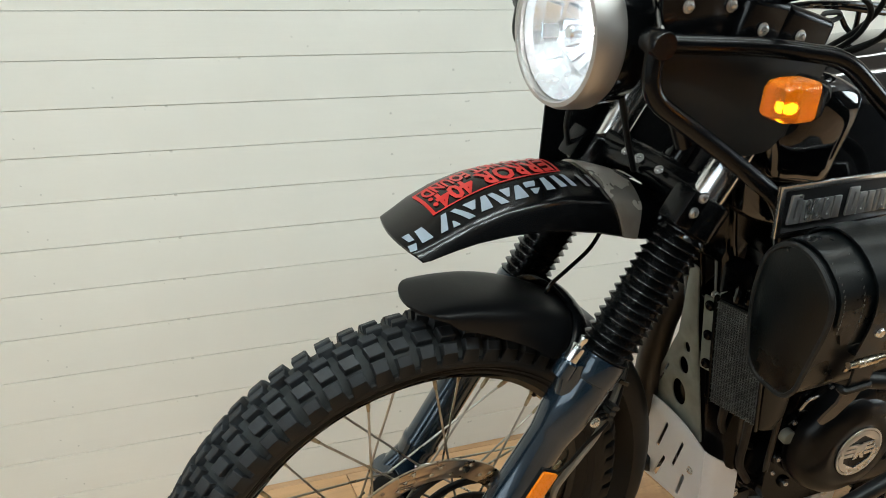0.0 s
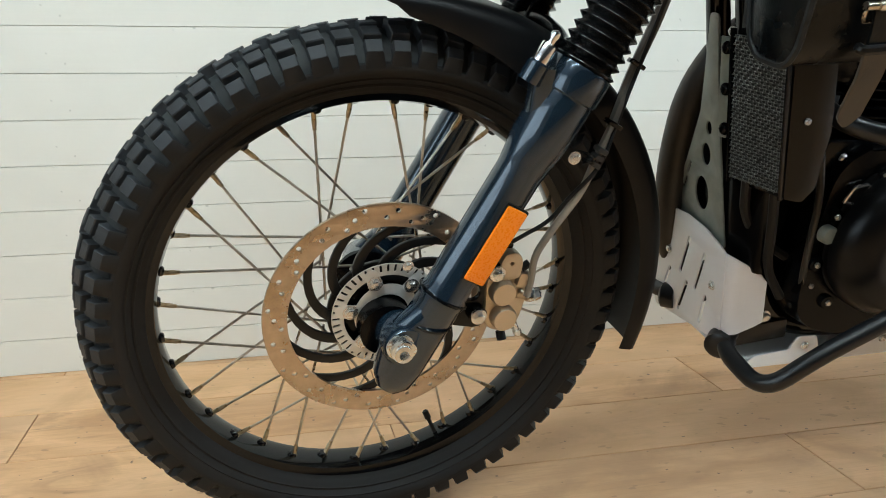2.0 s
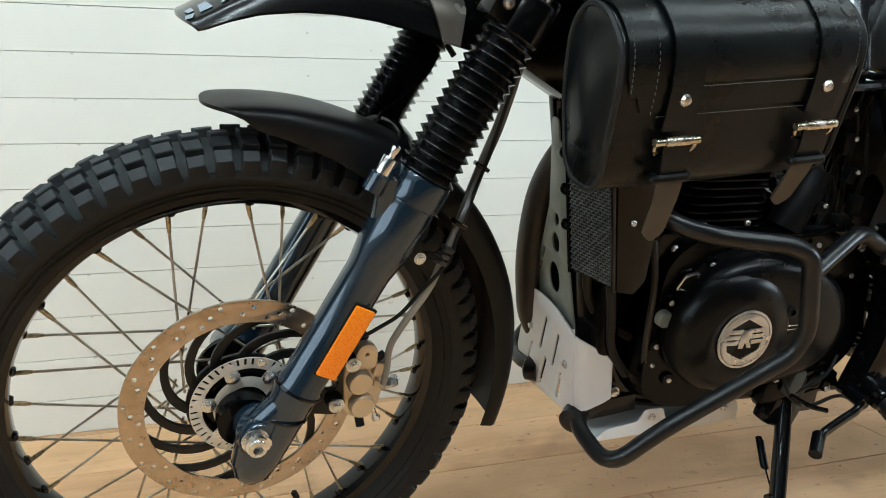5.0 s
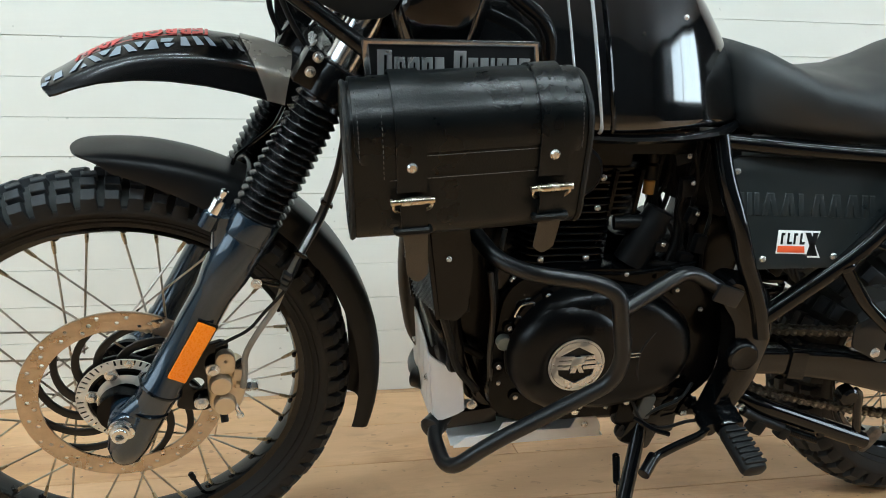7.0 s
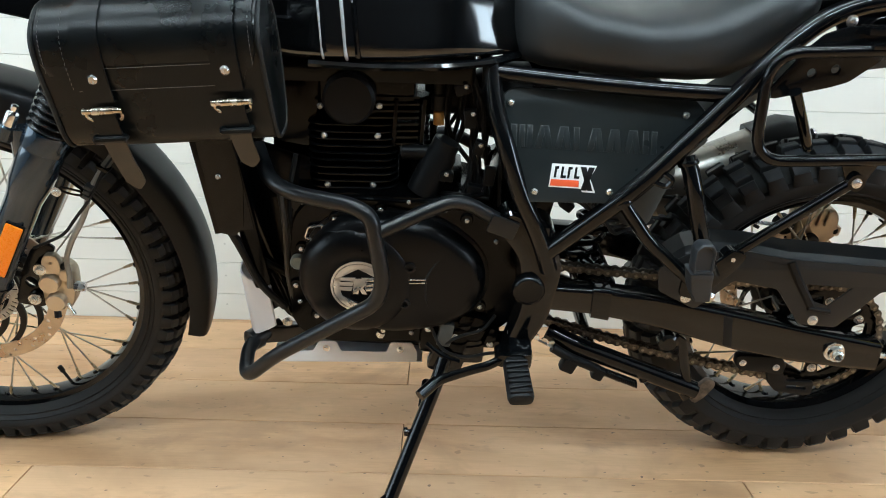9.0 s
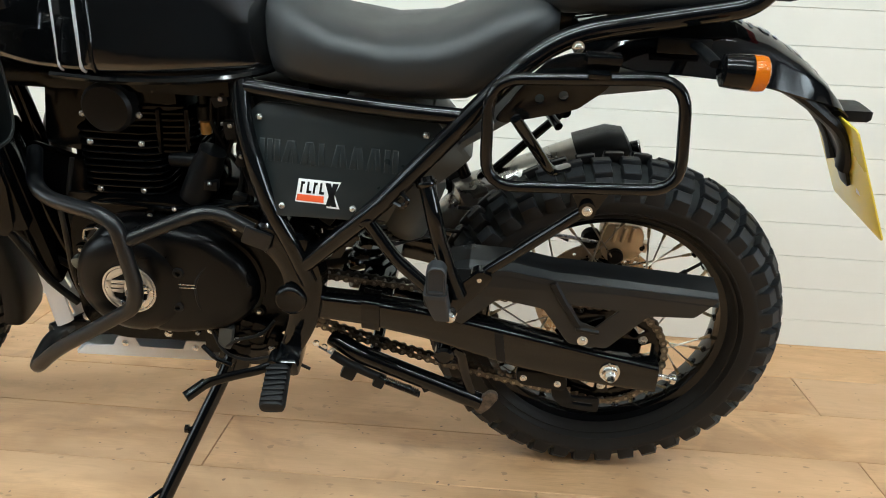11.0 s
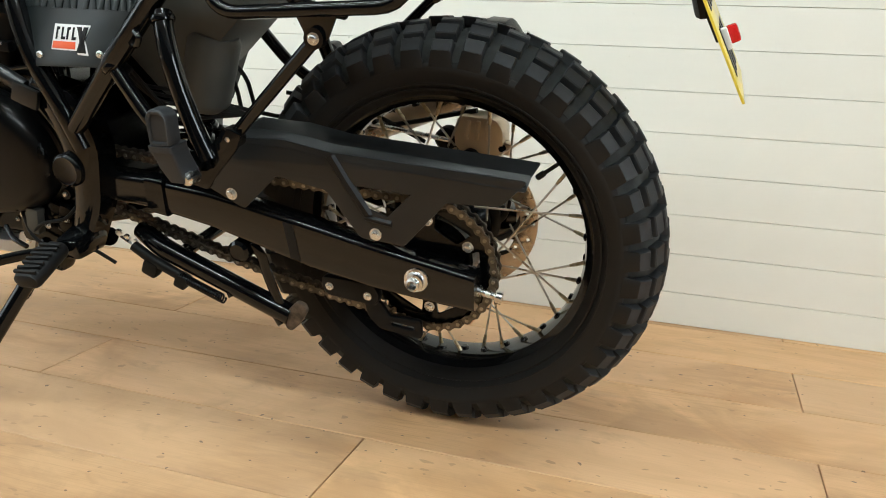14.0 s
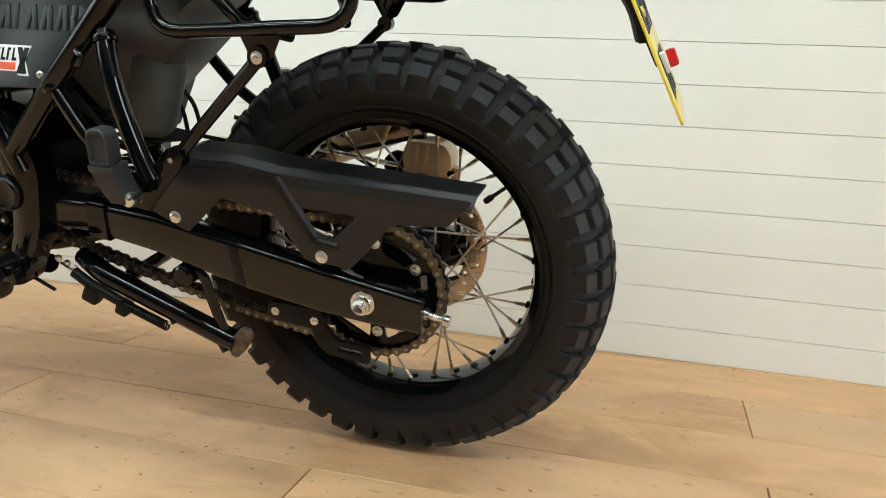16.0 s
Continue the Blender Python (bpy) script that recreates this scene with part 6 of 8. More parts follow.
part("heat_shield", tube([(1.26, 0.18, 0.465), (1.42, 0.212, 0.52)], 0.03, 14, 0, flat=0.4), ALU, muffler)

# oil cooler turned outwards beside the frame, with its wire guard
NORM = Vector((-0.95, -0.31, 0.0))
ALONG_C = Vector((0.31, -0.95, 0.0))
UP_C = Vector((-0.16, 0.0, 0.985))
cool_m = Matrix.Translation((0.4225, -0.1055, 0.609)) @ Matrix(((NORM.x, ALONG_C.x, UP_C.x, 0), (NORM.y, ALONG_C.y, UP_C.y, 0), (NORM.z, ALONG_C.z, UP_C.z, 0), (0, 0, 0, 1)))
cooler = part("oil_cooler", box(0.05, 0.078, 0.19, cool_m @ Matrix.Translation((-0.028, 0, 0)), 0.003), SATIN, bike, "black oil cooler behind a wire mesh guard")
part("cooler_core", box(0.006, 0.070, 0.176, cool_m @ Matrix.Translation((-0.001, -0.002, 0)), 0.001), FIN, cooler)
wire = Geo()
for k in range(18):
    u = -0.035 + 0.0041 * k
    wire.join(tube([tuple(cool_m @ Vector((0.0035 + 0.0016 * (-1) ** (i + k), u, -0.088 + 0.0044 * i))) for i in range(41)], 0.0007, 4, 0))
for k in range(40):
    w = -0.086 + 0.0044 * k
    wire.join(tube([tuple(cool_m @ Vector((0.0035 + 0.0016 * (-1) ** (i + k + 1), -0.037 + 0.0041 * i, w))) for i in range(19)], 0.0007, 4, 0))
part("mesh_guard", wire, surface("dull_woven_wire", (0.018, 0.021, 0.022), 0.4, metal=0.3, vary=0.6, blotch=110, bump=0.0, second=(0.16, 0.175, 0.165)), cooler, "fine woven wire stone guard", smooth=0)
for s in (-1, 1):
    part("guard_edge", box(0.008, 0.004, 0.19, cool_m @ Matrix.Translation((0.003, s * 0.039, 0)), 0.001), SATIN, cooler)
part("side_plate", plate(soft2([(0.422, 0.705), (0.475, 0.705), (0.492, 0.60), (0.488, 0.53), (0.474, 0.513), (0.450, 0.518)], 0.004), (), 0.004, 0.0008, Matrix.Translation((0, -0.007, 0)) @ side(-0.137)), SATIN, cooler)
bolt((0.457, -0.147, 0.611), LEFT, 0.0045, ALLEN_ME, cooler, name="screw")
for dz, r in ((0.09, 0.0055), (0.02, 0.004), (-0.085, 0.0045)):
    bolt(cool_m @ Vector((-0.004, -0.046, dz)), (-0.95, -0.31, 0), r, BLACKBOLT_ME if r < 0.005 else None, cooler)
part("frame_gusset", box(0.03, 0.065, 0.36, pose(0.462, -0.062, 0.565, 0, -9, 15), 0.01), CAST, bike)
part("engine_plate", plate(soft2([(0.47, 0.64), (0.60, 0.60), (0.60, 0.32), (0.53, 0.30), (0.50, 0.36)], 0.02), (), 0.006, 0.001, side(-0.035)), CAST, bike)
part("cooler_tab", box(0.004, 0.022, 0.125, cool_m @ Matrix.Translation((-0.006, -0.052, 0.02)), 0.001), GREY_STEEL, cooler)
for dz in (-0.03, 0.02, 0.07):
    bolt(cool_m @ Vector((-0.003, -0.052, dz)), (-0.95, -0.31, 0), 0.007, BLACKBOLT_ME, cooler)
part("cooler_bracket", plate(soft2([(0.405, 0.70), (0.432, 0.70), (0.455, 0.56), (0.445, 0.525), (0.43, 0.62)], 0.004), [circle(0.425, 0.665, 0.005), circle(0.44, 0.60, 0.005)], 0.004, 0.0006, side(-0.062)), GREY_STEEL, cooler)
cable([(0.455, -0.12, 0.52), (0.475, -0.105, 0.46), (0.49, -0.09, 0.40), (0.53, -0.08, 0.35)], 0.0065, RUBBER, "oil_hose")
cable([(0.435, -0.09, 0.525), (0.455, -0.07, 0.47), (0.49, -0.06, 0.43), (0.54, -0.06, 0.40)], 0.0065, RUBBER, "oil_hose")
for k in range(4):
    part("pipe_rib", lathe([(0.009, -0.004), (0.0125, -0.002), (0.0125, 0.002), (0.009, 0.004)], 14, aim((0.392 + 0.011 * k, -0.105 - 0.009 * k, 0.722), (0.75, -0.65, -0.1))), CAST, cooler)


# skid plate: front sheet with slots, folded left side, base flange; grey upright with holes above
def sheet_at(origin, u, v):
    u, v = Vector(u).normalized(), Vector(v).normalized()
    w = u.cross(v)
    return Matrix(((u.x, v.x, w.x, origin[0]), (u.y, v.y, w.y, origin[1]), (u.z, v.z, w.z, origin[2]), (0, 0, 0, 1)))


def skid_x(z):
    return 0.459 - 0.11 * (z - 0.35)


def on_skid(g):
    """Lays a sheet drawn in (y, z, thickness) onto the sloping front of the skid plate."""
    g.v = [(skid_x(z) - w, y, z) for y, z, w in g.v]
    return g


slots = [slot(0.039, 0.39, 0.059, 0.33, 0.0042), slot(0.09, 0.32, 0.108, 0.276, 0.0038), slot(-0.004, 0.382, 0.015, 0.322, 0.0042), slot(0.039, 0.318, 0.059, 0.266, 0.0046), slot(-0.014, 0.32, -0.003, 0.276, 0.0046)]
skid = part("skid_plate", on_skid(plate(soft2([(-0.056, 0.287), (-0.044, 0.268), (0.02, 0.258), (0.128, 0.238), (0.15, 0.285), (0.124, 0.36), (0.112, 0.41), (0.098, 0.418), (0.05, 0.424), (0.0, 0.422), (-0.04, 0.412), (-0.056, 0.406)], 0.006), slots, 0.003, 0.0008)), SKID, bike, "silver painted slotted skid plate")
FOLD = [(0.0, -0.054, 0.406, 0.287), (0.002, -0.063, 0.406, 0.287), (0.007, -0.069, 0.404, 0.288), (0.014, -0.073, 0.400, 0.291), (0.036, -0.078, 0.388, 0.303), (0.048, -0.081, 0.372, 0.312)]


def fold_row(dx, y, zt, zb):
    out = [(skid_x(zb + (zt - zb) * k / 5) + dx, y, zb + (zt - zb) * k / 5) for k in range(6)]
    return out + [(x + 0.002, yy + 0.0025, z) for x, yy, z in reversed(out)]


part("side_fold", loft([fold_row(*row) for row in FOLD]), SKID, skid, smooth=50)
flange = plate(soft2([(0.50, 0.232), (0.70, 0.236), (0.757, 0.238), (0.757, 0.258), (0.748, 0.276), (0.712, 0.276), (0.704, 0.256), (0.622, 0.256), (0.614, 0.276), (0.584, 0.276), (0.574, 0.256), (0.52, 0.250)], 0.004), (), 0.003, 0.0008, side(-0.070))
flange.join(box(0.27, 0.13, 0.003, Matrix.Translation((0.632, 0.0, 0.233)), 0.001))
part("base_flange", flange, SKID, skid)
for x in (0.597, 0.728):
    bolt((x, -0.072, 0.263), LEFT, 0.0058, parent=skid)
for y, z in ((0.093, 0.351), (-0.031, 0.348)):
    bolt((skid_x(z) - 0.002, y, z), (-1, 0, -0.1), 0.0062, parent=skid)


def ellipse(cx, cy, rx, ry, n=24):
    return [(cx + rx * math.cos(2 * math.pi * k / n), cy + ry * math.sin(2 * math.pi * k / n)) for k in range(n)]


brk = plate(soft2([(0.111, 0.405), (0.104, 0.436), (0.07, 0.50), (0.034, 0.579), (0.024, 0.64), (0.014, 0.71), (-0.004, 0.71), (-0.008, 0.62), (-0.023, 0.489), (-0.034, 0.405)], 0.006), [ellipse(0.027, 0.465, 0.018, 0.025), ellipse(0.018, 0.524, 0.012, 0.016), ellipse(0.012, 0.562, 0.0075, 0.010), slot(0.078, 0.458, 0.07, 0.474, 0.003), slot(0.066, 0.484, 0.058, 0.5, 0.003)], 0.003, 0.0006)
brk.v = [(0.443 - 0.17 * (z - 0.5) + 0.004 - w, y, z) for y, z, w in brk.v]
back = plate(soft2([(0.098, 0.41), (0.062, 0.50), (0.032, 0.575), (0.02, 0.66), (-0.03, 0.66), (-0.04, 0.41)], 0.01), (), 0.006, 0.001)
back.v = [(0.443 - 0.17 * (z - 0.5) + 0.014 - w, y, z) for y, z, w in back.v]
part("frame_plate", back, CAST, bike)
part("skid_bracket", brk, GREY_STEEL, bike, "grey painted bracket with lightening holes")

# crash bar
CB = [(0.51, -0.03, 0.285), (0.461, -0.072, 0.272), (0.471, -0.162, 0.256), (0.53, -0.178, 0.316), (0.697, -0.208, 0.434), (0.708, -0.212, 0.474), (0.690, -0.205, 0.578), (0.660, -0.195, 0.590), (0.57, -0.165, 0.594), (0.53, -0.13, 0.600), (0.50, -0.06, 0.63)]
crash = tube(CB, 0.0122, 14, 0.036)
crash.join(tube([(0.694, -0.205, 0.548), (0.76, -0.18, 0.572), (0.805, -0.162, 0.586), (0.835, -0.15, 0.578), (0.878, -0.148, 0.553)], 0.0115, 14, 0.03))
crash.join(box(0.045, 0.008, 0.03, pose(0.888, -0.16, 0.545, 0, 20, 0), 0.004))
crash.join(lathe([(0.02, 0), (0.02, 0.02), (0.014, 0.024)], 18, aim((0.475, -0.052, 0.272), (-0.6, -0.6, -0.1))))
crash.join(box(0.10, 0.012, 0.03, pose(0.525, -0.05, 0.278, 0, -6, 0), 0.004))
both("crash_bar", crash, BAR_COAT, "satin black tubular crash bar")


# ---- side stand, pegs, levers ----
stand = tube([(0.81, -0.108, 0.285), (0.795, -0.135, 0.243), (0.706, -0.272, 0.052)], 0.0125, 14, 0.02)
stand.join(box(0.06, 0.035, 0.05, pose(0.81, -0.098, 0.265, 0, 20, 0), 0.01))
stand_ob = part("side_stand", stand, GLOSS, bike, "glossy black side stand, folded out")
foot = plate(soft2([(-0.035, -0.022), (0.03, -0.026), (0.038, 0.0), (0.03, 0.026), (-0.035, 0.022)], 0.01), (), 0.006, 0.0015)
part("stand_foot", foot, GLOSS, stand_ob, m=Matrix.Translation((0.702, -0.2665, 0.0555)) @ Matrix.Rotation(radians(-LEAN), 4, "X"))
part("stand_loop", tube([(0.735, -0.235, 0.10), (0.700, -0.262, 0.085), (0.672, -0.278, 0.062), (0.70, -0.27, 0.058)], 0.0035, 8, 0.012), GLOSS, stand_ob)
part("stand_tab", lathe([(0.004, 0), (0.004, 0.022), (0.0075, 0.022), (0.0075, 0.028)], 10, aim((0.768, -0.186, 0.174), (-1, -0.1, 0.0))), GLOSS, stand_ob)
part("stand_spring", tube([(0.775 - 0.006 * t + 0.0052 * math.cos(2 * math.pi * 14 * t), -0.112 - 0.03 * t + 0.0052 * math.sin(2 * math.pi * 14 * t), 0.225 - 0.033 * t) for t in [k / 140 for k in range(141)]], 0.0016, 5, 0), CAST, stand_ob)
part("spring_hook", tube([(0.769, -0.142, 0.194), (0.752, -0.188, 0.174)], 0.0014, 6, 0), CAST, stand_ob)
part("stand_bracket", box(0.09, 0.05, 0.05, pose(0.83, -0.085, 0.285, 0, 0, 0), 0.01), GLOSS, bike)
sw = box(0.024, 0.02, 0.044, pose(0.806, -0.118, 0.328, 0, 10, 0), 0.004)
part("sprocket_cover", box(0.085, 0.03, 0.07, pose(0.805, -0.098, 0.315, 0, 4, 0), 0.012), CAST, bike)
part("stand_switch", sw, GREY_PLASTIC, bike)
for x, z in ((0.777, 0.333), (0.823, 0.318), (0.864, 0.333), (0.883, 0.304), (0.79, 0.345)):
    bolt((x, -0.114, z), LEFT, 0.0052, parent=bike)
peg_m = Matrix.Translation((0.920, -0.228, 0.315)) @ Matrix.Rotation(radians(16), 4, "X") @ Matrix.Rotation(radians(4), 4, "Z")
peg_ring = soft2([(-0.019, -0.012), (0.019, -0.012), (0.022, 0.004), (0.014, 0.013), (-0.014, 0.013), (-0.022, 0.004)], 0.007, 3)
peg = Geo().join(loft([[(x * q, y, z * q) for x, z in peg_ring] for y, q in ((-0.046, 0.6), (-0.043, 0.9), (-0.037, 1.0), (0.026, 0.95), (0.036, 0.8))]), peg_m)
for p, sgn in zip(both("rider_footpeg", peg, RUBBER, "black ribbed rubber rider footpeg"), (-1, 1)):
    for k in range(7):
        g = box(0.036, 0.0055, 0.006, peg_m @ Matrix.Translation((0, -0.036 + 0.010 * k, 0.0135)) @ Matrix.Rotation(0.12 * (k % 2), 4, "Z"), 0.002)
        part("peg_rib", g if sgn < 0 else g.mirror(), RUBBER, p)
part("peg_mount", box(0.04, 0.07, 0.036, pose(0.928, -0.155, 0.325, 12, 0, 0), 0.010), GLOSS, bike)
gear = tube([(0.90, -0.165, 0.31), (0.879, -0.18, 0.306), (0.84, -0.19, 0.300), (0.80, -0.20, 0.290), (0.79, -0.208, 0.287)], 0.0085, 10, 0.02, flat=0.7)
gear.join(tube([(0.793, -0.20, 0.288), (0.766, -0.226, 0.276)], 0.0095, 12, 0))
gear.join(tube([(0.775, -0.15, 0.326), (0.80, -0.165, 0.313), (0.83, -0.17, 0.305)], 0.004, 8, 0.01))
gear.join(tube([(0.90, -0.14, 0.312), (0.90, -0.172, 0.309)], 0.012, 14, 0))
part("gear_lever", gear, SATIN, bike, "black gear lever")
cs = tube([(0.985, -0.085, 0.318), (1.03, -0.105, 0.302), (1.252, -0.110, 0.216)], 0.0165, 14, 0.02)
cs.join(tube([(1.200, -0.115, 0.328), (1.214, -0.114, 0.318), (1.222, -0.113, 0.278), (1.237, -0.112, 0.228)], 0.0085, 10, 0.01, flat=0.6))
cs.join(lathe([(0.014, -0.012), (0.017, -0.009), (0.017, 0.010), (0.012, 0.014)], 16, aim((1.185, -0.117, 0.322), LEFT)))
cs.join(tube([(1.150, -0.112, 0.252), (1.158, -0.116, 0.238)], 0.008, 10, 0))
cs.join(tube([(1.225, -0.112, 0.222), (1.238, -0.114, 0.202)], 0.0085, 10, 0))
stands = both("centre_stand", cs, GLOSS, "black centre stand, folded up")
for st_, s_ in zip(stands, (-1, 1)):
    pad = plate(soft2([(1.252, 0.226), (1.268, 0.243), (1.279, 0.240), (1.282, 0.231), (1.268, 0.208), (1.254, 0.195), (1.246, 0.200)], 0.004), (), 0.010, 0.002, side(-0.114))
    part("stand_pad", pad if s_ < 0 else pad.mirror(), WORN_STEEL, st_, "worn bare steel stand foot")
part("stand_crossbar", tube([(1.06, -0.10, 0.29), (1.06, 0.10, 0.29)], 0.011, 10, 0), GLOSS, bike)
sleeve = tube([(0.990, -0.118, 0.304), (1.020, -0.120, 0.286), (1.072, -0.122, 0.264)], 0.0085, 10, 0.01)
sleeve.join(box(0.026, 0.022, 0.026, pose(1.020, -0.120, 0.272, 0, 24, 0), 0.005))
sleeve.join(box(0.020, 0.020, 0.022, pose(1.073, -0.121, 0.256, 0, 24, 0), 0.004))
part("spring_sleeve", sleeve, PLASTIC, bike)
part("return_spring", tube([(1.072 + 0.072 * t, -0.122 + 0.0065 * math.cos(2 * math.pi * 19 * t), 0.263 - 0.029 * t + 0.0065 * math.sin(2 * math.pi * 19 * t)) for t in [k / 190 for k in range(191)]], 0.0017, 5, 0), SATIN, bike)
part("spring_rod", tube([(0.965, -0.115, 0.316), (0.992, -0.118, 0.303)], 0.0022, 6, 0), STEEL, bike)
for bx_, bz_ in ((1.112, 0.242), (1.122, 0.246)):
    bolt((bx_, -0.118, bz_), (0, -0.3, -1), 0.006, BLACKBOLT_ME)
for lx_ in (0.962, 0.976, 0.990):
    part("spring_link", lathe([(0.0055, -0.0018), (0.0055, 0.0018), (0.003, 0.0024)], 10, aim((lx_, -0.114, 0.322 - 0.5 * (lx_ - 0.962)), LEFT)), STEEL, bike)

# ---- swingarm, chain, rear wheel ----
arm_rows = [(0.95, 0.430, 0.385), (1.05, 0.424, 0.376), (1.15, 0.413, 0.356), (1.30, 0.382, 0.312), (1.40, 0.360, 0.292), (1.50, 0.340, 0.280), (1.548, 0.330, 0.276)]


def arm_ring(x, zt, zb, y0=-0.092, y1=-0.132, r=0.010):
    return [(x, y, z) for y, z in soft2([(y0, zb), (y1, zb), (y1, zt), (y0, zt)], r, 3)]


arms = both("swingarm", loft([arm_ring(*row) for row in arm_rows]), ARM_PAINT, "glossy black box-section swingarm")
part("arm_bridge", box(0.06, 0.20, 0.05, pose(1.06, 0, 0.40, 0, 8, 0), 0.012), GLOSS, arms[0])
part("arm_collar", loft([arm_ring(x, zt + 0.004, zb - 0.004, -0.088, -0.136, 0.008) for x, zt, zb in ((1.045, 0.425, 0.376), (1.075, 0.421, 0.371))]), GLOSS, arms[0])
part("arm_label", plate([(1.275, 0.325), (1.29, 0.322), (1.282, 0.378), (1.267, 0.381)], (), 0.0008, 0.0001, side(-0.1325)), BLACK_DECAL, arms[0])
RC = Vector((1.466, 0, 0.317))
part("axle_nut", lathe([(0.0172, 0), (0.0172, 0.003), (0.0135, 0.004), (0.013, 0.013), (0.0095, 0.014), (0.0095, 0.019), (0.007, 0.021), (0.007, 0.012), (0, 0.012)], 22, aim((RC.x, -0.132, RC.z), LEFT)), STEEL, arms[0], "silver rear axle nut")
part("adjuster", lathe([(0.008, 0), (0.008, 0.008), (0.005, 0.009), (0.005, 0.03), (0.009, 0.03), (0.009, 0.038)], 12, aim((1.545, -0.112, 0.302), (1, 0, -0.2))), STEEL, arms[0])
RWC = Vector((1.468, 0.03, 0.3215))
RW = Matrix.Translation(RWC)
rear_wheel = part("rear_wheel", rim_geo(0.207, 0.229, 0.040), GLOSS, bike, "black spoked rear wheel with a knobbly tyre", RW)
tyre(rear_wheel, "dusty black knobbly off-road tyre", 3.0, 0.325, 0.064, 0.226, 42, 0.031, 0.014)
rhub = lathe([(0.02, -0.105), (0.045, -0.105), (0.06, -0.095), (0.06, -0.05), (0.05, -0.045), (0.04, -0.035), (0.038, 0.035), (0.05, 0.045), (0.05, 0.052), (0.04, 0.06), (0.04, 0.08), (0.02, 0.08)], 28, WH)
part("hub", rhub, CAST, rear_wheel)
spokes(rear_wheel, 0.2085, 0.08, 0.045, 3.7, 1, ((0, 1), 40))
va = radians(-38)
part("valve", lathe([(0.003, 0), (0.003, 0.03), (0.0048, 0.03), (0.0048, 0.042), (0.003, 0.044)], 10, aim((0.207 * math.cos(va), 0, -0.207 * math.sin(va)), (-math.cos(va), 0, math.sin(va)))), RUBBER, rear_wheel)
RD = Matrix.Translation((0, 0.068, 0)) @ Matrix(((1, 0, 0, 0), (0, 0, -1, 0), (0, 1, 0, 0), (0, 0, 0, 1)))
part("brake_disc", disc_geo(0.12, 0.088, 0.0045, [(0.0, 0.113), (9.0, 0.104), (18.0, 0.095), (30.0, 0.1085)], RD, 8), DISC, rear_wheel, "drilled brushed steel brake disc")
rcar_ring = plate(circle(0, 0, 0.06, 40), [circle(0, 0, 0.03, 24)], 0.006, 0.0006, RD)
for k in range(10):
    part("carrier_arm", plate(curved_arm(0.055, 0.092, radians(40), 0.014, 0.012, 2 * math.pi * k / 10), (), 0.0055, 0.0005, RD), CARRIER, rear_wheel)
part("disc_carrier", rcar_ring, CARRIER, rear_wheel)
SPY = -0.078
teeth = []
for k in range(38 * 4):
    a = 2 * math.pi * k / (38 * 4)
    teeth.append(((0.094 if k % 4 in (0, 3) else 0.101) * math.cos(a), (0.094 if k % 4 in (0, 3) else 0.101) * math.sin(a)))
sp_holes = []
for k in range(6):
    a = 2 * math.pi * k / 6
    tri = [(0.055 * math.cos(a - 0.36), 0.055 * math.sin(a - 0.36)), (0.082 * math.cos(a - 0.38), 0.082 * math.sin(a - 0.38)), (0.082 * math.cos(a + 0.38), 0.082 * math.sin(a + 0.38)), (0.055 * math.cos(a + 0.36), 0.055 * math.sin(a + 0.36))]
    sp_holes.append(soft2(tri, 0.006, 3))
SPO = Vector((-0.002, SPY - 0.03, -0.0045))
SPM = Matrix.Translation(SPO) @ Matrix(((1, 0, 0, 0), (0, 0, -1, 0), (0, 1, 0, 0), (0, 0, 0, 1)))
sprocket = part("sprocket", plate(teeth, sp_holes, 0.006, 0.0006, SPM), SATIN, rear_wheel, "black rear sprocket")
for k in range(6):
    a = 2 * math.pi * (k + 0.5) / 6
    bolt(SPO + Vector((0.068 * math.cos(a), -0.003, 0.068 * math.sin(a))), LEFT, 0.0072, parent=rear_wheel)
# chain round both sprockets
FS = Vector((0.915, 0, 0.402))


def chain_path():
    r1, r2 = 0.046, 0.0985
    pts = []
    for k in range(40):
        a = radians(95 - 190 * k / 39)
        pts.append((RC.x + r2 * math.cos(a), RC.z + r2 * math.sin(a)))
    for k in range(1, 60):
        t = k / 60
        x0, z0 = RC.x - 0.005, RC.z - r2
        x1, z1 = FS.x, FS.z - r1
        pts.append((x0 + (x1 - x0) * t, z0 + (z1 - z0) * t - 0.012 * math.sin(math.pi * t)))
    for k in range(20):
        a = radians(-90 - 180 * k / 19)
        pts.append((FS.x + r1 * math.cos(a), FS.z + r1 * math.sin(a)))
    for k in range(1, 60):
        t = k / 60
        x0, z0 = FS.x, FS.z + r1
        x1, z1 = RC.x - 0.008, RC.z + r2
        pts.append((x0 + (x1 - x0) * t, z0 + (z1 - z0) * t - 0.006 * math.sin(math.pi * t)))
    return [Vector((x, z)) for x, z in pts]


path = chain_path()
step, acc, joints, i = 0.0159, 0.0, [path[0]], 0
loop = path + [path[0]]
for a, b in zip(loop, loop[1:]):
    seg_len, pos = (b - a).length, 0.0
    while acc + (seg_len - pos) >= step:
        pos += step - acc
        joints.append(a + (b - a) * (pos / seg_len))
        acc = 0.0
    acc += seg_len - pos
chain_g, pin_g = Geo(), Geo()


def eight(L, w, n=5):
    pts = []
    for cx, s in ((L / 2, 1), (-L / 2, -1)):
        for k in range(n + 1):
            a = -math.pi / 2 + math.pi * k / n
            pts.append((cx + s * w * math.cos(a), s * w * math.sin(a)))
        pts.append((0, s * w * 0.62))
    return pts


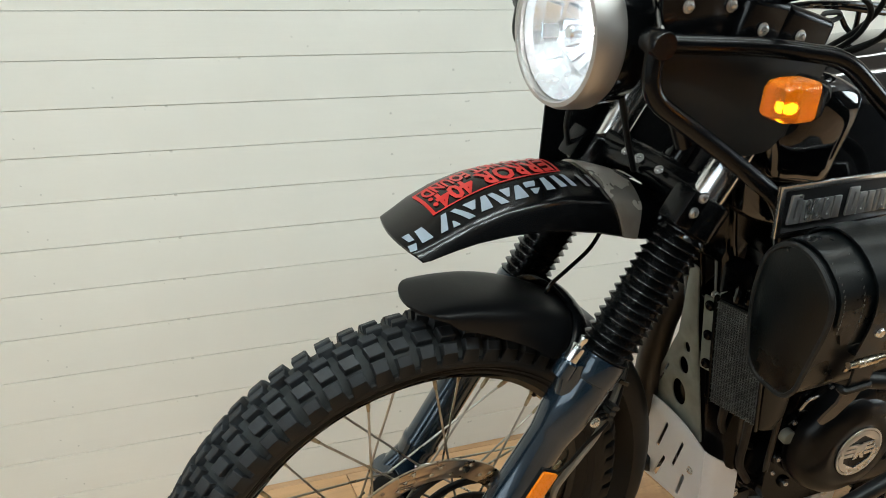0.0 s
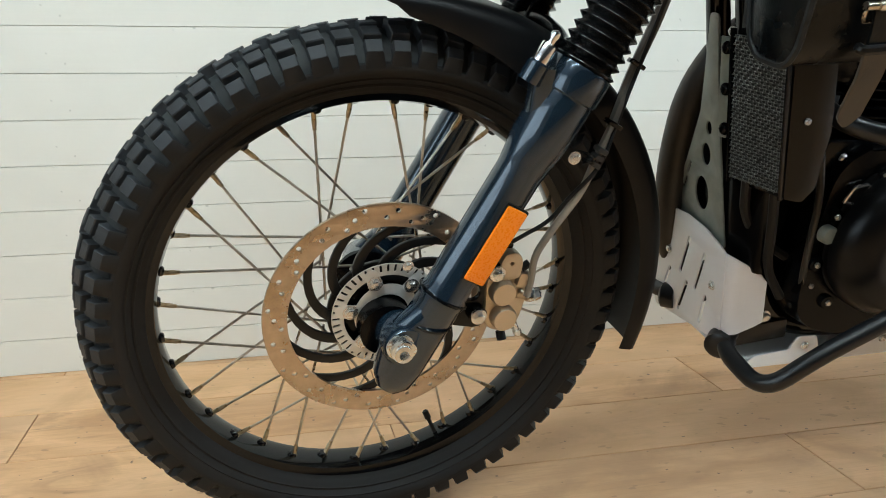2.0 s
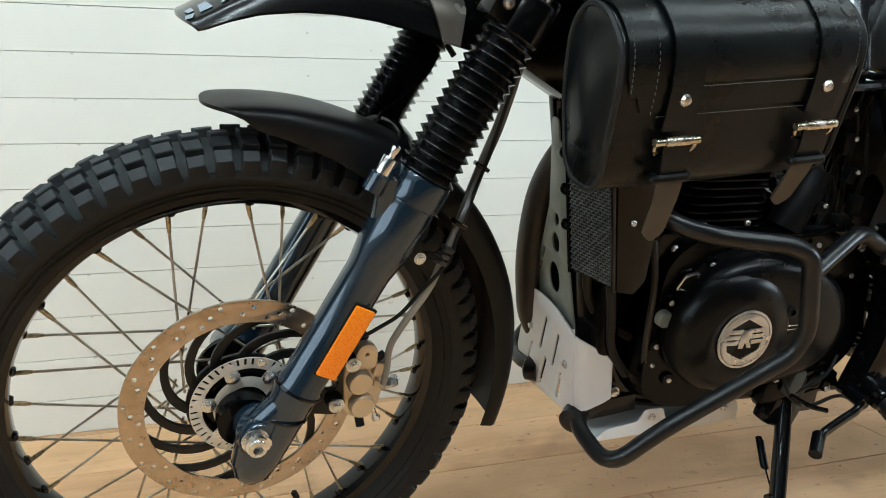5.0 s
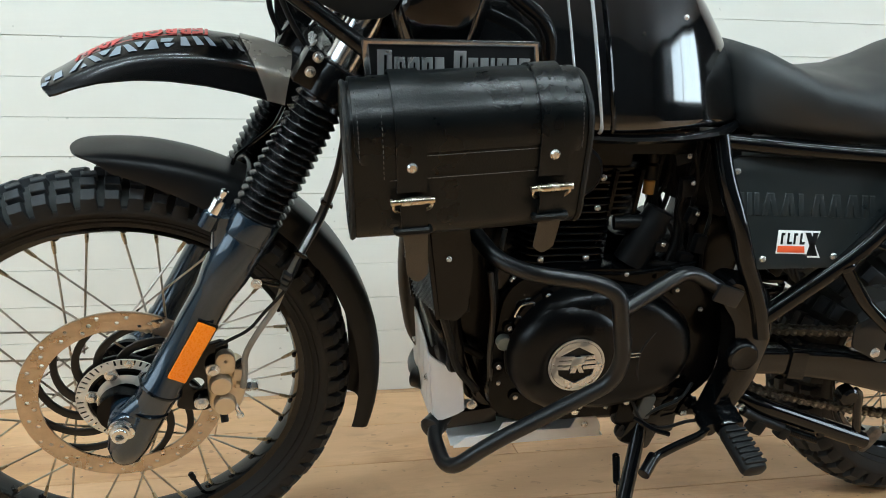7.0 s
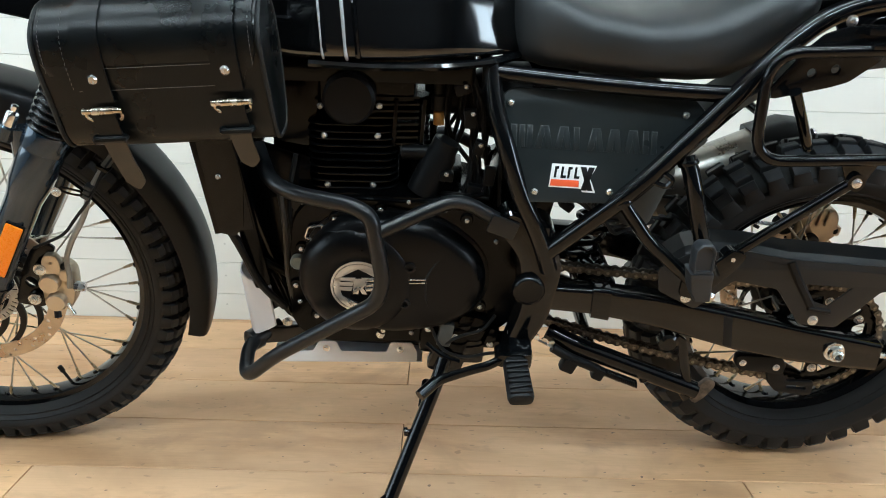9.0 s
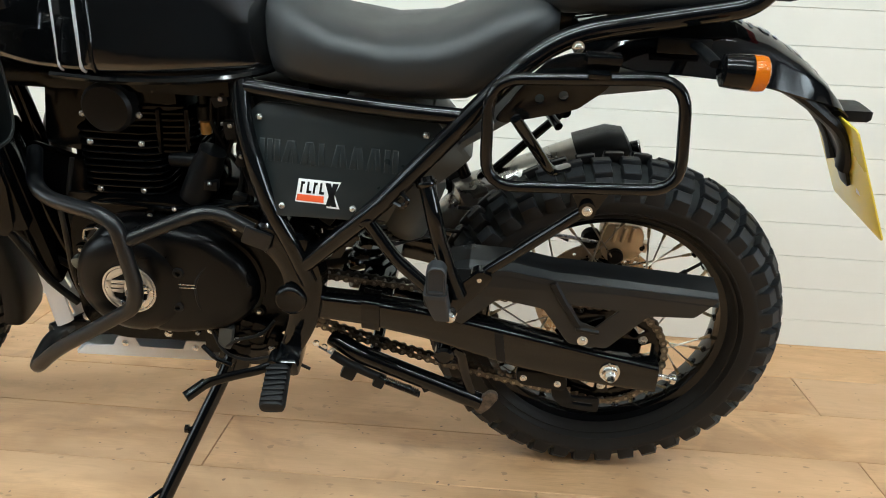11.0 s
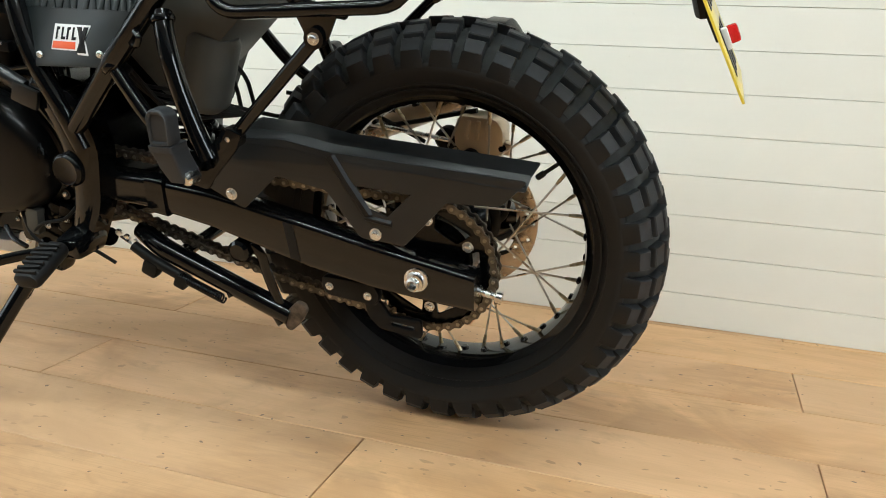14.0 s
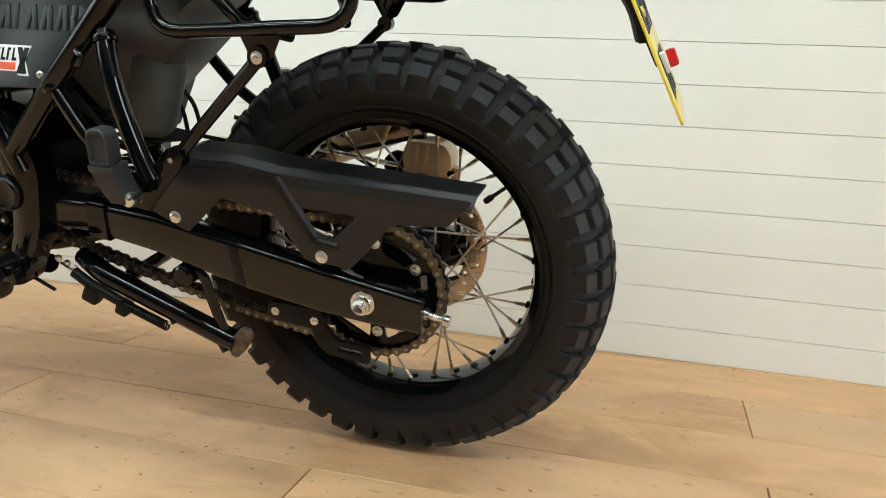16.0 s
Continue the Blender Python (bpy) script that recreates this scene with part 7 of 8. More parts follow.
for k in range(len(joints) - 1):
    a, b = joints[k], joints[k + 1]
    mid, ang = (a + b) / 2, math.atan2(b.y - a.y, b.x - a.x)
    ys = (0.0088, 0.0106) if k % 2 else (0.0058, 0.0076)
    for s in (-1, 1):
        prof = eight(0.0159, 0.0068)
        rings = []
        for y in ys:
            rings.append([(mid.x + u * math.cos(ang) - v * math.sin(ang), SPY + s * y, mid.y + u * math.sin(ang) + v * math.cos(ang)) for u, v in prof])
        chain_g.join(loft(rings))
    pin_g.join(lathe([(0.0028, -0.0125), (0.0028, 0.0125)], 7, Matrix.Translation((a.x, SPY, a.y)) @ WH))
chain = part("drive_chain", chain_g, CHAIN, bike, "oily steel drive chain", smooth=30)
tagged(part("chain_pin", pin_g, PIN_STEEL, chain), kind="stuff")
# chain guard: folded black sheet with a notched lower edge
CG = [(1.145, 0.470), (1.198, 0.500), (1.285, 0.502), (1.353, 0.490), (1.617, 0.474), (1.584, 0.439), (1.512, 0.437), (1.452, 0.369), (1.390, 0.374), (1.343, 0.438), (1.268, 0.452), (1.212, 0.398), (1.150, 0.430)]
notch = [(1.384, 0.449), (1.402, 0.416), (1.430, 0.406), (1.466, 0.443)]
guard = part("chain_guard", plate(soft2(CG, 0.005, 2), [notch], 0.004, 0.0012, side(-0.137)), GUARD, bike, "satin black angular chain guard")
top = [(1.155, 0.478), (1.182, 0.499), (1.216, 0.508), (1.290, 0.505), (1.354, 0.493), (1.381, 0.492), (1.616, 0.474)]
part("guard_ledge", loft([[(x, -0.1398, z - 0.013), (x + 0.001, -0.1385, z - 0.009), (x + 0.003, -0.120, z + 0.003), (x + 0.005, -0.075, z + 0.006), (x + 0.005, -0.075, z + 0.003), (x + 0.003, -0.120, z), (x, -0.134, z - 0.013)] for x, z in top]), GUARD, guard, smooth=14)
part("guard_rib", loft([[(x, -0.1385, z), (x + 0.003, -0.1430, z + 0.002), (x + 0.010, -0.1430, z + 0.004), (x + 0.014, -0.1385, z + 0.005)] for x, z in ((1.346, 0.484), (1.366, 0.45), (1.396, 0.405))]), MATTE, guard, smooth=14)
part("guard_rib", loft([[(x, -0.1385, z), (x, -0.1430, z + 0.003), (x, -0.1430, z + 0.007), (x, -0.1385, z + 0.010)] for x, z in ((1.398, 0.399), (1.436, 0.393))]), MATTE, guard, smooth=14)
for x, z in ((1.195, 0.418), (1.412, 0.381)):
    bolt((x, -0.139, z), LEFT, 0.0078, parent=guard)
strut = tube([(1.236, -0.178, 0.515), (1.378, -0.205, 0.648)], 0.0085, 12, 0)
strut.join(lathe([(0.015, -0.008), (0.015, 0.008)], 14, aim((1.236, -0.18, 0.515), LEFT)))
strut.join(lathe([(0.0125, -0.008), (0.0125, 0.008)], 14, aim((1.380, -0.205, 0.650), LEFT)))
struts = both("rack_strut", strut, GLOSS, "black rack strut")
bolt((1.236, -0.188, 0.515), LEFT, 0.0075, parent=struts[0])
bolt((1.380, -0.213, 0.650), LEFT, 0.0066, parent=struts[0])
gd2 = plate(soft2([(1.314, 0.292), (1.390, 0.289), (1.400, 0.275), (1.396, 0.258), (1.322, 0.266), (1.314, 0.275)], 0.006), (), 0.016, 0.002, side(-0.108))
guide = part("chain_guide", gd2, PLASTIC, bike, "black plastic chain guide")
for x, z in ((1.324, 0.279), (1.384, 0.271)):
    bolt((x, -0.116, z), LEFT, 0.0055, parent=guide)
part("guide_arm", plate(soft2([(1.375, 0.262), (1.398, 0.26), (1.412, 0.236), (1.461, 0.236), (1.461, 0.208), (1.398, 0.216), (1.38, 0.235)], 0.006), [slot(1.418, 0.226, 1.448, 0.223, 0.0045)], 0.008, 0.0015, side(-0.104)), PLASTIC, guide)
rcal = plate(soft2([(1.461, 0.470), (1.468, 0.490), (1.520, 0.488), (1.530, 0.474), (1.530, 0.438), (1.516, 0.430), (1.500, 0.420), (1.474, 0.420), (1.464, 0.436)], 0.006), (), 0.046, 0.005, side(0.098))
for k in range(3):
    rcal.join(box(0.007, 0.010, 0.030, pose(1.480 + 0.0155 * k, 0.074, 0.474, 0, 8, 0), 0.003))
rcal.join(box(0.022, 0.020, 0.020, pose(1.534, 0.090, 0.446, 0, 10, 0), 0.004))
rear_cal = part("rear_caliper", rcal, GOLD, bike, "champagne gold rear brake caliper")
part("caliper_stay", plate(soft2([(1.43, 0.44), (1.47, 0.45), (1.50, 0.43), (1.50, 0.34), (1.46, 0.30), (1.42, 0.32)], 0.015), [circle(1.455, 0.395, 0.01)], 0.008, 0.001, side(0.112)), SATIN, rear_cal)
part("piston_cover", lathe([(0.0145, 0), (0.0145, 0.010), (0.011, 0.013), (0, 0.013)], 20, aim((1.485, 0.074, 0.431), LEFT)), BLACK_DECAL, rear_cal)
part("slider_boot", lathe([(0.018, 0), (0.018, 0.02), (0.013, 0.026), (0, 0.026)], 20, aim((1.441, 0.105, 0.453), LEFT)), RUBBER, rear_cal)
bolt((1.532, 0.079, 0.447), LEFT, 0.006, BLACKBOLT_ME, rear_cal)
cable([(1.49, 0.09, 0.50), (1.45, 0.10, 0.49), (1.38, 0.105, 0.47), (1.25, 0.105, 0.45)], 0.004, RUBBER, "brake_hose")
part("brake_rod", tube([(1.31, 0.07, 0.475), (1.45, 0.075, 0.455)], 0.004, 8, 0), STEEL, bike)

# ---- luggage stays, tail ----
LOOP = [(1.232, -0.184, 0.823), (1.488, -0.199, 0.839), (1.502, -0.212, 0.689), (1.234, -0.195, 0.672)]
GUSSET = [(1.243, 0.761), (1.291, 0.827), (1.31, 0.846), (1.339, 0.857), (1.403, 0.860), (1.404, 0.837), (1.392, 0.813), (1.355, 0.783), (1.33, 0.775), (1.256, 0.757)]
RLOOP = [(1.283, 0.285, 0.80), (1.475, 0.28, 0.80), (1.490, 0.29, 0.688), (1.280, 0.295, 0.690)]
for pts, s in ((LOOP, -1), (RLOOP, 1)):
    stay_ob = part("luggage_stay", tube(pts, 0.0085, 12, 0.045, closed=True), GLOSS, bike, "black tubular pannier stay")
    part("stay_gusset", plate(soft2(GUSSET, 0.006), [circle(1.302, 0.794, 0.0075), circle(1.334, 0.80, 0.0075)], 0.006, 0.001, side(s * 0.165)), SATIN, stay_ob)
    part("gusset_ledge", box(0.046, 0.03, 0.012, Matrix.Translation((1.381, s * 0.172, 0.855)), 0.002), SATIN, stay_ob)
    part("stay_arm", box(0.03, 0.05 if s < 0 else 0.11, 0.008, Matrix.Translation((1.375, s * (0.178 if s < 0 else 0.215), 0.838 if s < 0 else 0.80)), 0.002), GLOSS, stay_ob)
    zl = 0.685 if s < 0 else 0.69
    part("stay_tab", plate(soft2([(1.352, zl), (1.412, zl), (1.394, 0.648 if s < 0 else 0.66), (1.372, 0.642 if s < 0 else 0.655)], 0.004), (), 0.004, 0.0008, side(s * (0.204 if s < 0 else 0.25))), GLOSS, stay_ob)
    bolt((1.348, s * 0.152, 0.863), (0, s, 0), 0.0075, parent=stay_ob)
    bolt((1.367, s * 0.169, 0.834), (0, s, 0), 0.005, ALLEN_ME, stay_ob, name="screw")
both("stay_brace", tube([(1.27, -0.20, 0.775), (1.33, -0.15, 0.68), (1.36, -0.08, 0.66)], 0.008, 10, 0.02), GLOSS)
RF = [(1.36, 0.868, 0.84, 0.10), (1.44, 0.885, 0.822, 0.098), (1.52, 0.892, 0.818, 0.094), (1.585, 0.884, 0.812, 0.088), (1.64, 0.866, 0.802, 0.08), (1.69, 0.838, 0.788, 0.07), (1.735, 0.803, 0.776, 0.058), (1.765, 0.772, 0.764, 0.045), (1.78, 0.752, 0.752, 0.035)]


def tail_point(x, v, lift=0.0):
    crown, edge, half = interp(RF, x)
    a = abs(v)
    if a < 0.6:
        y, z = half * 0.72 * a / 0.6, crown - (crown - edge) * 0.25 * (a / 0.6) ** 2
    else:
        k = (a - 0.6) / 0.4
        y, z = half * (0.72 + 0.28 * k), crown - (crown - edge) * (0.25 + 0.75 * k)
    return Vector((x, math.copysign(y, v) if v else 0.0, z + lift))


TX = [1.36 + 0.42 * k / 40 for k in range(41)]
tail = part("rear_fender", arch_skin([[tuple(tail_point(x, v)) for v in VS] for x in TX]), GLOSS, bike, "glossy black rear fender with grey decals", smooth=50)
rng = random.Random(3)
for i in range(13):
    x0 = 1.565 + 0.0145 * i
    v0, d = 0.12 - rng.uniform(0, 0.08), rng.uniform(-0.006, 0.006)
    q = grid_quad([(x0, v0), (x0 + rng.uniform(0.006, 0.011), v0), (x0 + 0.008 + d, v0 - rng.uniform(0.2, 0.36)), (x0 + 0.002 + d, v0 - 0.27)], 4)
    q.v = [tuple(tail_point(x, v, 0.0014)) for x, v, _ in q.v]
    part("decal_wedge", q, GREY_DECAL, tail)
part("tail_bracket", tube([(1.60, -0.05, 0.83), (1.70, -0.05, 0.782), (1.765, -0.045, 0.735), (1.79, -0.035, 0.70), (1.80, -0.02, 0.665)], 0.010, 10, 0.03, flat=1.6), PLASTIC, bike)
part("tail_bracket", tube([(1.60, 0.05, 0.83), (1.70, 0.05, 0.782), (1.765, 0.045, 0.735), (1.79, 0.035, 0.70), (1.80, 0.02, 0.665)], 0.010, 10, 0.03, flat=1.6), PLASTIC, bike)
lamp_box = loft([[(x, y * w, z) for y, z in soft2([(-1, a), (1, a), (1, b), (-1, b)], 0.006, 2)] for x, w, a, b in ((1.757, 0.026, 0.744, 0.755), (1.768, 0.030, 0.742, 0.759), (1.812, 0.029, 0.742, 0.759), (1.819, 0.026, 0.745, 0.757))])
part("plate_lamp", lamp_box, PLASTIC, bike, "black number plate lamp")
PLM = sheet_at((1.769, -0.10, 0.750), (0, 1, 0), (0.445, 0.0, -0.895))
num = part("number_plate", plate(soft2([(0, 0), (0.2, 0), (0.2, 0.195), (0, 0.195)], 0.01), (), 0.003, 0.0006, PLM), YELLOW, bike, "yellow number plate with plain dark bars")
part("plate_backing", plate(soft2([(0.06, 0.0), (0.14, 0.0), (0.115, 0.13), (0.085, 0.13)], 0.006), (), 0.006, 0.001, Matrix.Translation((-0.005, 0, -0.003)) @ PLM), PLASTIC, num)
for row_ in range(2):
    for k in range(4 - row_):
        u = 0.022 + 0.042 * k + 0.02 * row_
        part("plate_bar", plate([(u, 0.025 + 0.085 * row_), (u + 0.026, 0.025 + 0.085 * row_), (u + 0.026, 0.085 + 0.085 * row_), (u, 0.085 + 0.085 * row_)], (), 0.0008, 0.0001, Matrix.Translation((0.0018, 0, 0.0008)) @ PLM), BLACK_DECAL, num)
for u, v in ((0.05, 0.01), (0.05, 0.06)):
    part("plate_cap", lathe([(0.007, 0), (0.007, 0.004), (0, 0.006)], 12, aim(PLM @ Vector((u, v, 0)), (0.91, 0, 0.4))), YELLOW, num)
refl_b = box(0.014, 0.022, 0.014, aim(PLM @ Vector((0.075, 0.125, 0)) + Vector((0.012, 0, 0.005)), (0.91, 0, 0.4)), 0.004)
part("plate_reflector", refl_b, RED_LENS, num, "small red reflector")
part("reflector_seat", box(0.018, 0.026, 0.010, aim(PLM @ Vector((0.075, 0.125, 0)) + Vector((0.004, -0.012, 0.0)), (0.91, 0, 0.4)), 0.003), WHITE_PLASTIC, num)
for s in (-1, 1):
    im = aim((1.557, s * 0.195, 0.852), (1, 0, -0.03))
    house = lathe([(0.014, -0.030), (0.021, -0.026), (0.0225, -0.010), (0.0235, 0.008), (0.0225, 0.010)], 24, im)
    ri = part("rear_indicator", house, SATIN, bike, "black rear indicator with an amber lens")
    part("indicator_lens", lathe([(0.0232, 0.009), (0.0236, 0.020), (0.0225, 0.027), (0.018, 0.030), (0, 0.031)], 24, im), AMBER_REAR, ri)
    part("stalk", tube([(1.515, s * 0.09, 0.862), (1.52, s * 0.15, 0.862), (1.525, s * 0.185, 0.858)], 0.010, 10, 0.01, flat=0.6), PLASTIC, ri)
    part("stalk_plate", box(0.075, 0.006, 0.022, pose(1.50, s * 0.102, 0.86, 0, 0, 0), 0.004), PLASTIC, ri)
part("tail_lamp", box(0.05, 0.14, 0.032, pose(1.632, 0, 0.935, 0, 0, 0), 0.012), PLASTIC, bike)
part("tail_lens", box(0.02, 0.12, 0.026, pose(1.664, 0, 0.935, 0, 0, 0), 0.008), RED_LENS, bike, "red tail lamp lens")


# ---- leather tool bag strapped beside the tank ----
bag = new("leather_bag")
bag.matrix_basis = bike.matrix_basis @ Matrix.Translation((0.446, -0.222, 0.712)) @ Matrix.Rotation(radians(-4.2), 4, "Y")
tagged(bag, "black leather tool bag with two buckled straps, strapped beside the tank", "bag")
BAG_SEC = [(0.0, 0.012), (0.012, 0.085), (0.002, 0.150), (-0.03, 0.176), (-0.066, 0.170), (-0.096, 0.140), (-0.096, 0.108), (-0.083, 0.055), (-0.073, 0.012), (-0.058, -0.006), (-0.016, -0.004)]


def bag_ring(x, s=1.0, off=0.0):
    """The bag's cross-section: rounded, the outer side at -y."""
    ring = soft2(BAG_SEC, 0.03, 5)
    cy, cz = -0.04, 0.085
    out = []
    for y, z in ring:
        d = Vector((y - cy, z - cz))
        d = d * s + d.normalized() * off
        out.append((x, cy + d.x, cz + d.y))
    return out


bag_body = loft([bag_ring(-0.136, 0.93), bag_ring(-0.134, 0.985), bag_ring(-0.128, 1.0), bag_ring(-0.06, 1.015), bag_ring(0.0, 1.02), bag_ring(0.06, 1.015), bag_ring(0.128, 1.0), bag_ring(0.134, 0.985), bag_ring(0.136, 0.93)])
part("bag_body", bag_body, LEATHER, bag, smooth=60)
for x in (-0.134, 0.134):
    part("piping", tube(bag_ring(x, 0.99), 0.0034, 6, 0, closed=True), WORN_LEATHER, bag, "worn grey leather edge")


def front_run(off):
    """The bag's outer profile from behind its top down its outer side, as (y, z)."""
    ring = [(y, z) for _, y, z in bag_ring(0, 1.018, off)]
    turn = lambda p: (math.atan2(p[1] - 0.085, -(p[0] + 0.04)) - 2.2) % (2 * math.pi)
    ring.sort(key=turn, reverse=True)
    return [p for p in ring if not (p[0] > -0.02 and p[1] < 0.13) and p[1] > -0.002]


def wrap(x0, x1, stop, off, name, cols=13):
    """A leather sheet laid over the bag from behind its top; stop(x) is the height at which it ends on the outer side."""
    full = front_run(off)
    if full[0][1] < full[-1][1]:
        full.reverse()
    xs = [x0 + (x1 - x0) * k / (cols - 1) for k in range(cols)]
    rows, th = 26, 0.0026
    grid = []
    for x in xs:
        run = [p for p in full if p[0] > -0.06 or p[1] > stop(x)]
        d = [0.0]
        for p, q in zip(run, run[1:]):
            d.append(d[-1] + math.hypot(q[0] - p[0], q[1] - p[1]))
        col = []
        for k in range(rows):
            s = d[-1] * k / (rows - 1)
            i = max(i for i in range(len(d)) if d[i] <= s + 1e-9)
            i = min(i, len(d) - 2)
            t = (s - d[i]) / max(d[i + 1] - d[i], 1e-9)
            col.append((run[i][0] + (run[i + 1][0] - run[i][0]) * t, run[i][1] + (run[i + 1][1] - run[i][1]) * t))
        grid.append(col)
    vs, fs = [], []
    for lift in (0.0, th):
        for x, col in zip(xs, grid):
            for y, z in col:
                n = Vector((y + 0.04, z - 0.085)).normalized() * lift
                vs.append((x, y + n.x, z + n.y))
    o = cols * rows
    for i in range(cols - 1):
        for j in range(rows - 1):
            a = i * rows + j
            fs += [(a, a + 1, a + rows + 1, a + rows), (o + a, o + a + rows, o + a + rows + 1, o + a + 1)]
        for j in (0, rows - 1):
            a = i * rows + j
            fs.append((a, a + rows, o + a + rows, o + a))
    for i in (0, cols - 1):
        for j in range(rows - 1):
            a = i * rows + j
            fs.append((a, a + 1, o + a + 1, o + a))
    return part(name, Geo().add(vs, fs), LEATHER, bag, smooth=50)


def flap_end(x):
    """The flap's lower edge, with rounded corners."""
    e = 0.128 - abs(x)
    return 0.070 + (0.035 - math.sqrt(max(0.0, 0.035 ** 2 - (0.035 - e) ** 2)) if e < 0.035 else 0.0)


wrap(-0.1279, 0.1279, flap_end, 0.0008, "flap", 41)
wrap(-0.064, 0.078, lambda x: 0.098, 0.0036, "flap_panel")
STITCH_ME = box(0.0036, 0.0008, 0.0008, None, 0.0003, 1).mesh("stitch", surface("grey_thread", (0.10, 0.10, 0.095), 0.7, bump=0.0))


def outer_y(z, off):
    """How far out the bag's side lies at a height."""
    run = [p for p in front_run(off) if p[0] < -0.05]
    run.sort(key=lambda p: p[1])
    for p, q in zip(run, run[1:]):
        if p[1] <= z <= q[1]:
            return p[0] + (q[0] - p[0]) * (z - p[1]) / max(q[1] - p[1], 1e-9)
    return run[0][0] if z < run[0][1] else run[-1][0]


for k in range(44):
    x = -0.09 + 0.18 * k / 43
    part("stitch", STITCH_ME, None, bag, m=Matrix.Translation((x, outer_y(0.074, 0.0036), 0.074)))
for k in range(34):
    x = -0.06 + 0.134 * k / 33
    part("stitch", STITCH_ME, None, bag, m=Matrix.Translation((x, outer_y(0.102, 0.0064), 0.102)))
for sx in (-0.1235, -0.098, 0.1235):
    for k in range(16):
        z = 0.10 + 0.0052 * k if abs(sx) > 0.11 else 0.078 + 0.0062 * k
        if z < 0.172:
            y0, y1 = outer_y(z, 0.0036), outer_y(z + 0.002, 0.0036)
            part("stitch", STITCH_ME, None, bag, m=Matrix.Translation((sx, y0, z)) @ Matrix.Rotation(radians(90), 4, "Y"))
for sx, bz, tip_x, tip_z in ((-0.068, 0.049, -0.060, -0.066), (0.091, 0.053, 0.094, -0.042)):
    strap = wrap(sx - 0.0165, sx + 0.0165, lambda x: bz + 0.004, 0.0066, "strap", 7)
    tagged(strap, "black leather closing strap")
    sz = bz + 0.041
    part("stud", lathe([(0.006, 0), (0.006, 0.002), (0.004, 0.0045), (0, 0.005)], 16, aim((sx, outer_y(sz, 0.009), sz), LEFT)), STEEL, bag)
    by = outer_y(bz, 0.009)
    part("buckle", tube([(sx - 0.021, by - 0.003, bz), (sx - 0.022, by - 0.002, bz - 0.006), (sx - 0.018, by + 0.004, bz - 0.013), (sx + 0.018, by + 0.004, bz - 0.013), (sx + 0.022, by - 0.002, bz - 0.006), (sx + 0.021, by - 0.003, bz)], 0.0020, 8, 0.004), BUCKLE, bag, "aged nickel strap buckle")
    part("buckle_roller", tube([(sx - 0.0245, by - 0.0045, bz + 0.001), (sx + 0.0245, by - 0.0045, bz + 0.001)], 0.0040, 10, 0), BUCKLE, bag)
    part("buckle_sleeve", tube([(sx - 0.013, by - 0.0048, bz + 0.001), (sx + 0.013, by - 0.0048, bz + 0.001)], 0.0050, 10, 0), BUCKLE, bag)
    ln = bz - tip_z

    def strap_sheet(rows):
        return loft([[(c - w, y, z), (c + w, y, z), (c + w, y - 0.003, z - 0.0004), (c - w, y - 0.003, z - 0.0004)] for c, w, y, z in rows])

    drop = [(0.0, 0.0145, -0.003), (0.18, 0.0145, -0.001), (0.34, 0.0150, 0.004), (0.36, 0.0140, 0.005), (0.55, 0.0130, 0.012), (0.8, 0.0128, 0.026), (0.90, 0.0122, 0.031), (0.96, 0.007, 0.034), (1.0, 0.002, 0.036)]
    rows = [(sx + (tip_x - sx) * t, w, by + dy, bz - ln * t) for t, w, dy in drop]
    part("strap_end", strap_sheet(rows[:4]), LEATHER, bag)
    part("keeper", tube([(sx - 0.018, by + 0.004, bz - 0.034), (sx - 0.018, by - 0.002, bz - 0.036), (sx + 0.018, by - 0.002, bz - 0.036), (sx + 0.018, by + 0.004, bz - 0.034)], 0.0045, 8, 0.004), LEATHER, bag)
    part("strap_tongue", strap_sheet(rows[3:]), LEATHER_BACK, bag, "raw leather strap end")

# ---- the room ----
floor = part("floor", box(ROOM_X1 - ROOM_X0, WALL_Y + 0.03 - FLOOR_FRONT, 0.05, Matrix.Translation(((ROOM_X0 + ROOM_X1) / 2, (WALL_Y + 0.03 + FLOOR_FRONT) / 2, -0.037)), 0), SUBFLOOR)
tagged(floor, "light oak laminate plank floor", "floor", kind="structure")
north = part("wall_north", box(ROOM_X1 - ROOM_X0, 0.1, CEIL_Z, Matrix.Translation(((ROOM_X0 + ROOM_X1) / 2, WALL_Y + 0.012 + 0.05, CEIL_Z / 2)), 0), GROOVE)
tagged(north, "wall clad in white painted horizontal boards", "wall", kind="structure")
tagged(part("wall_south", box(ROOM_X1 - ROOM_X0 + 0.2, 0.1, CEIL_Z, Matrix.Translation(((ROOM_X0 + ROOM_X1) / 2, FLOOR_FRONT - 0.05, CEIL_Z / 2)), 0), PLASTER), "unseen wall, set dark to keep reflections dark", "wall", kind="structure")


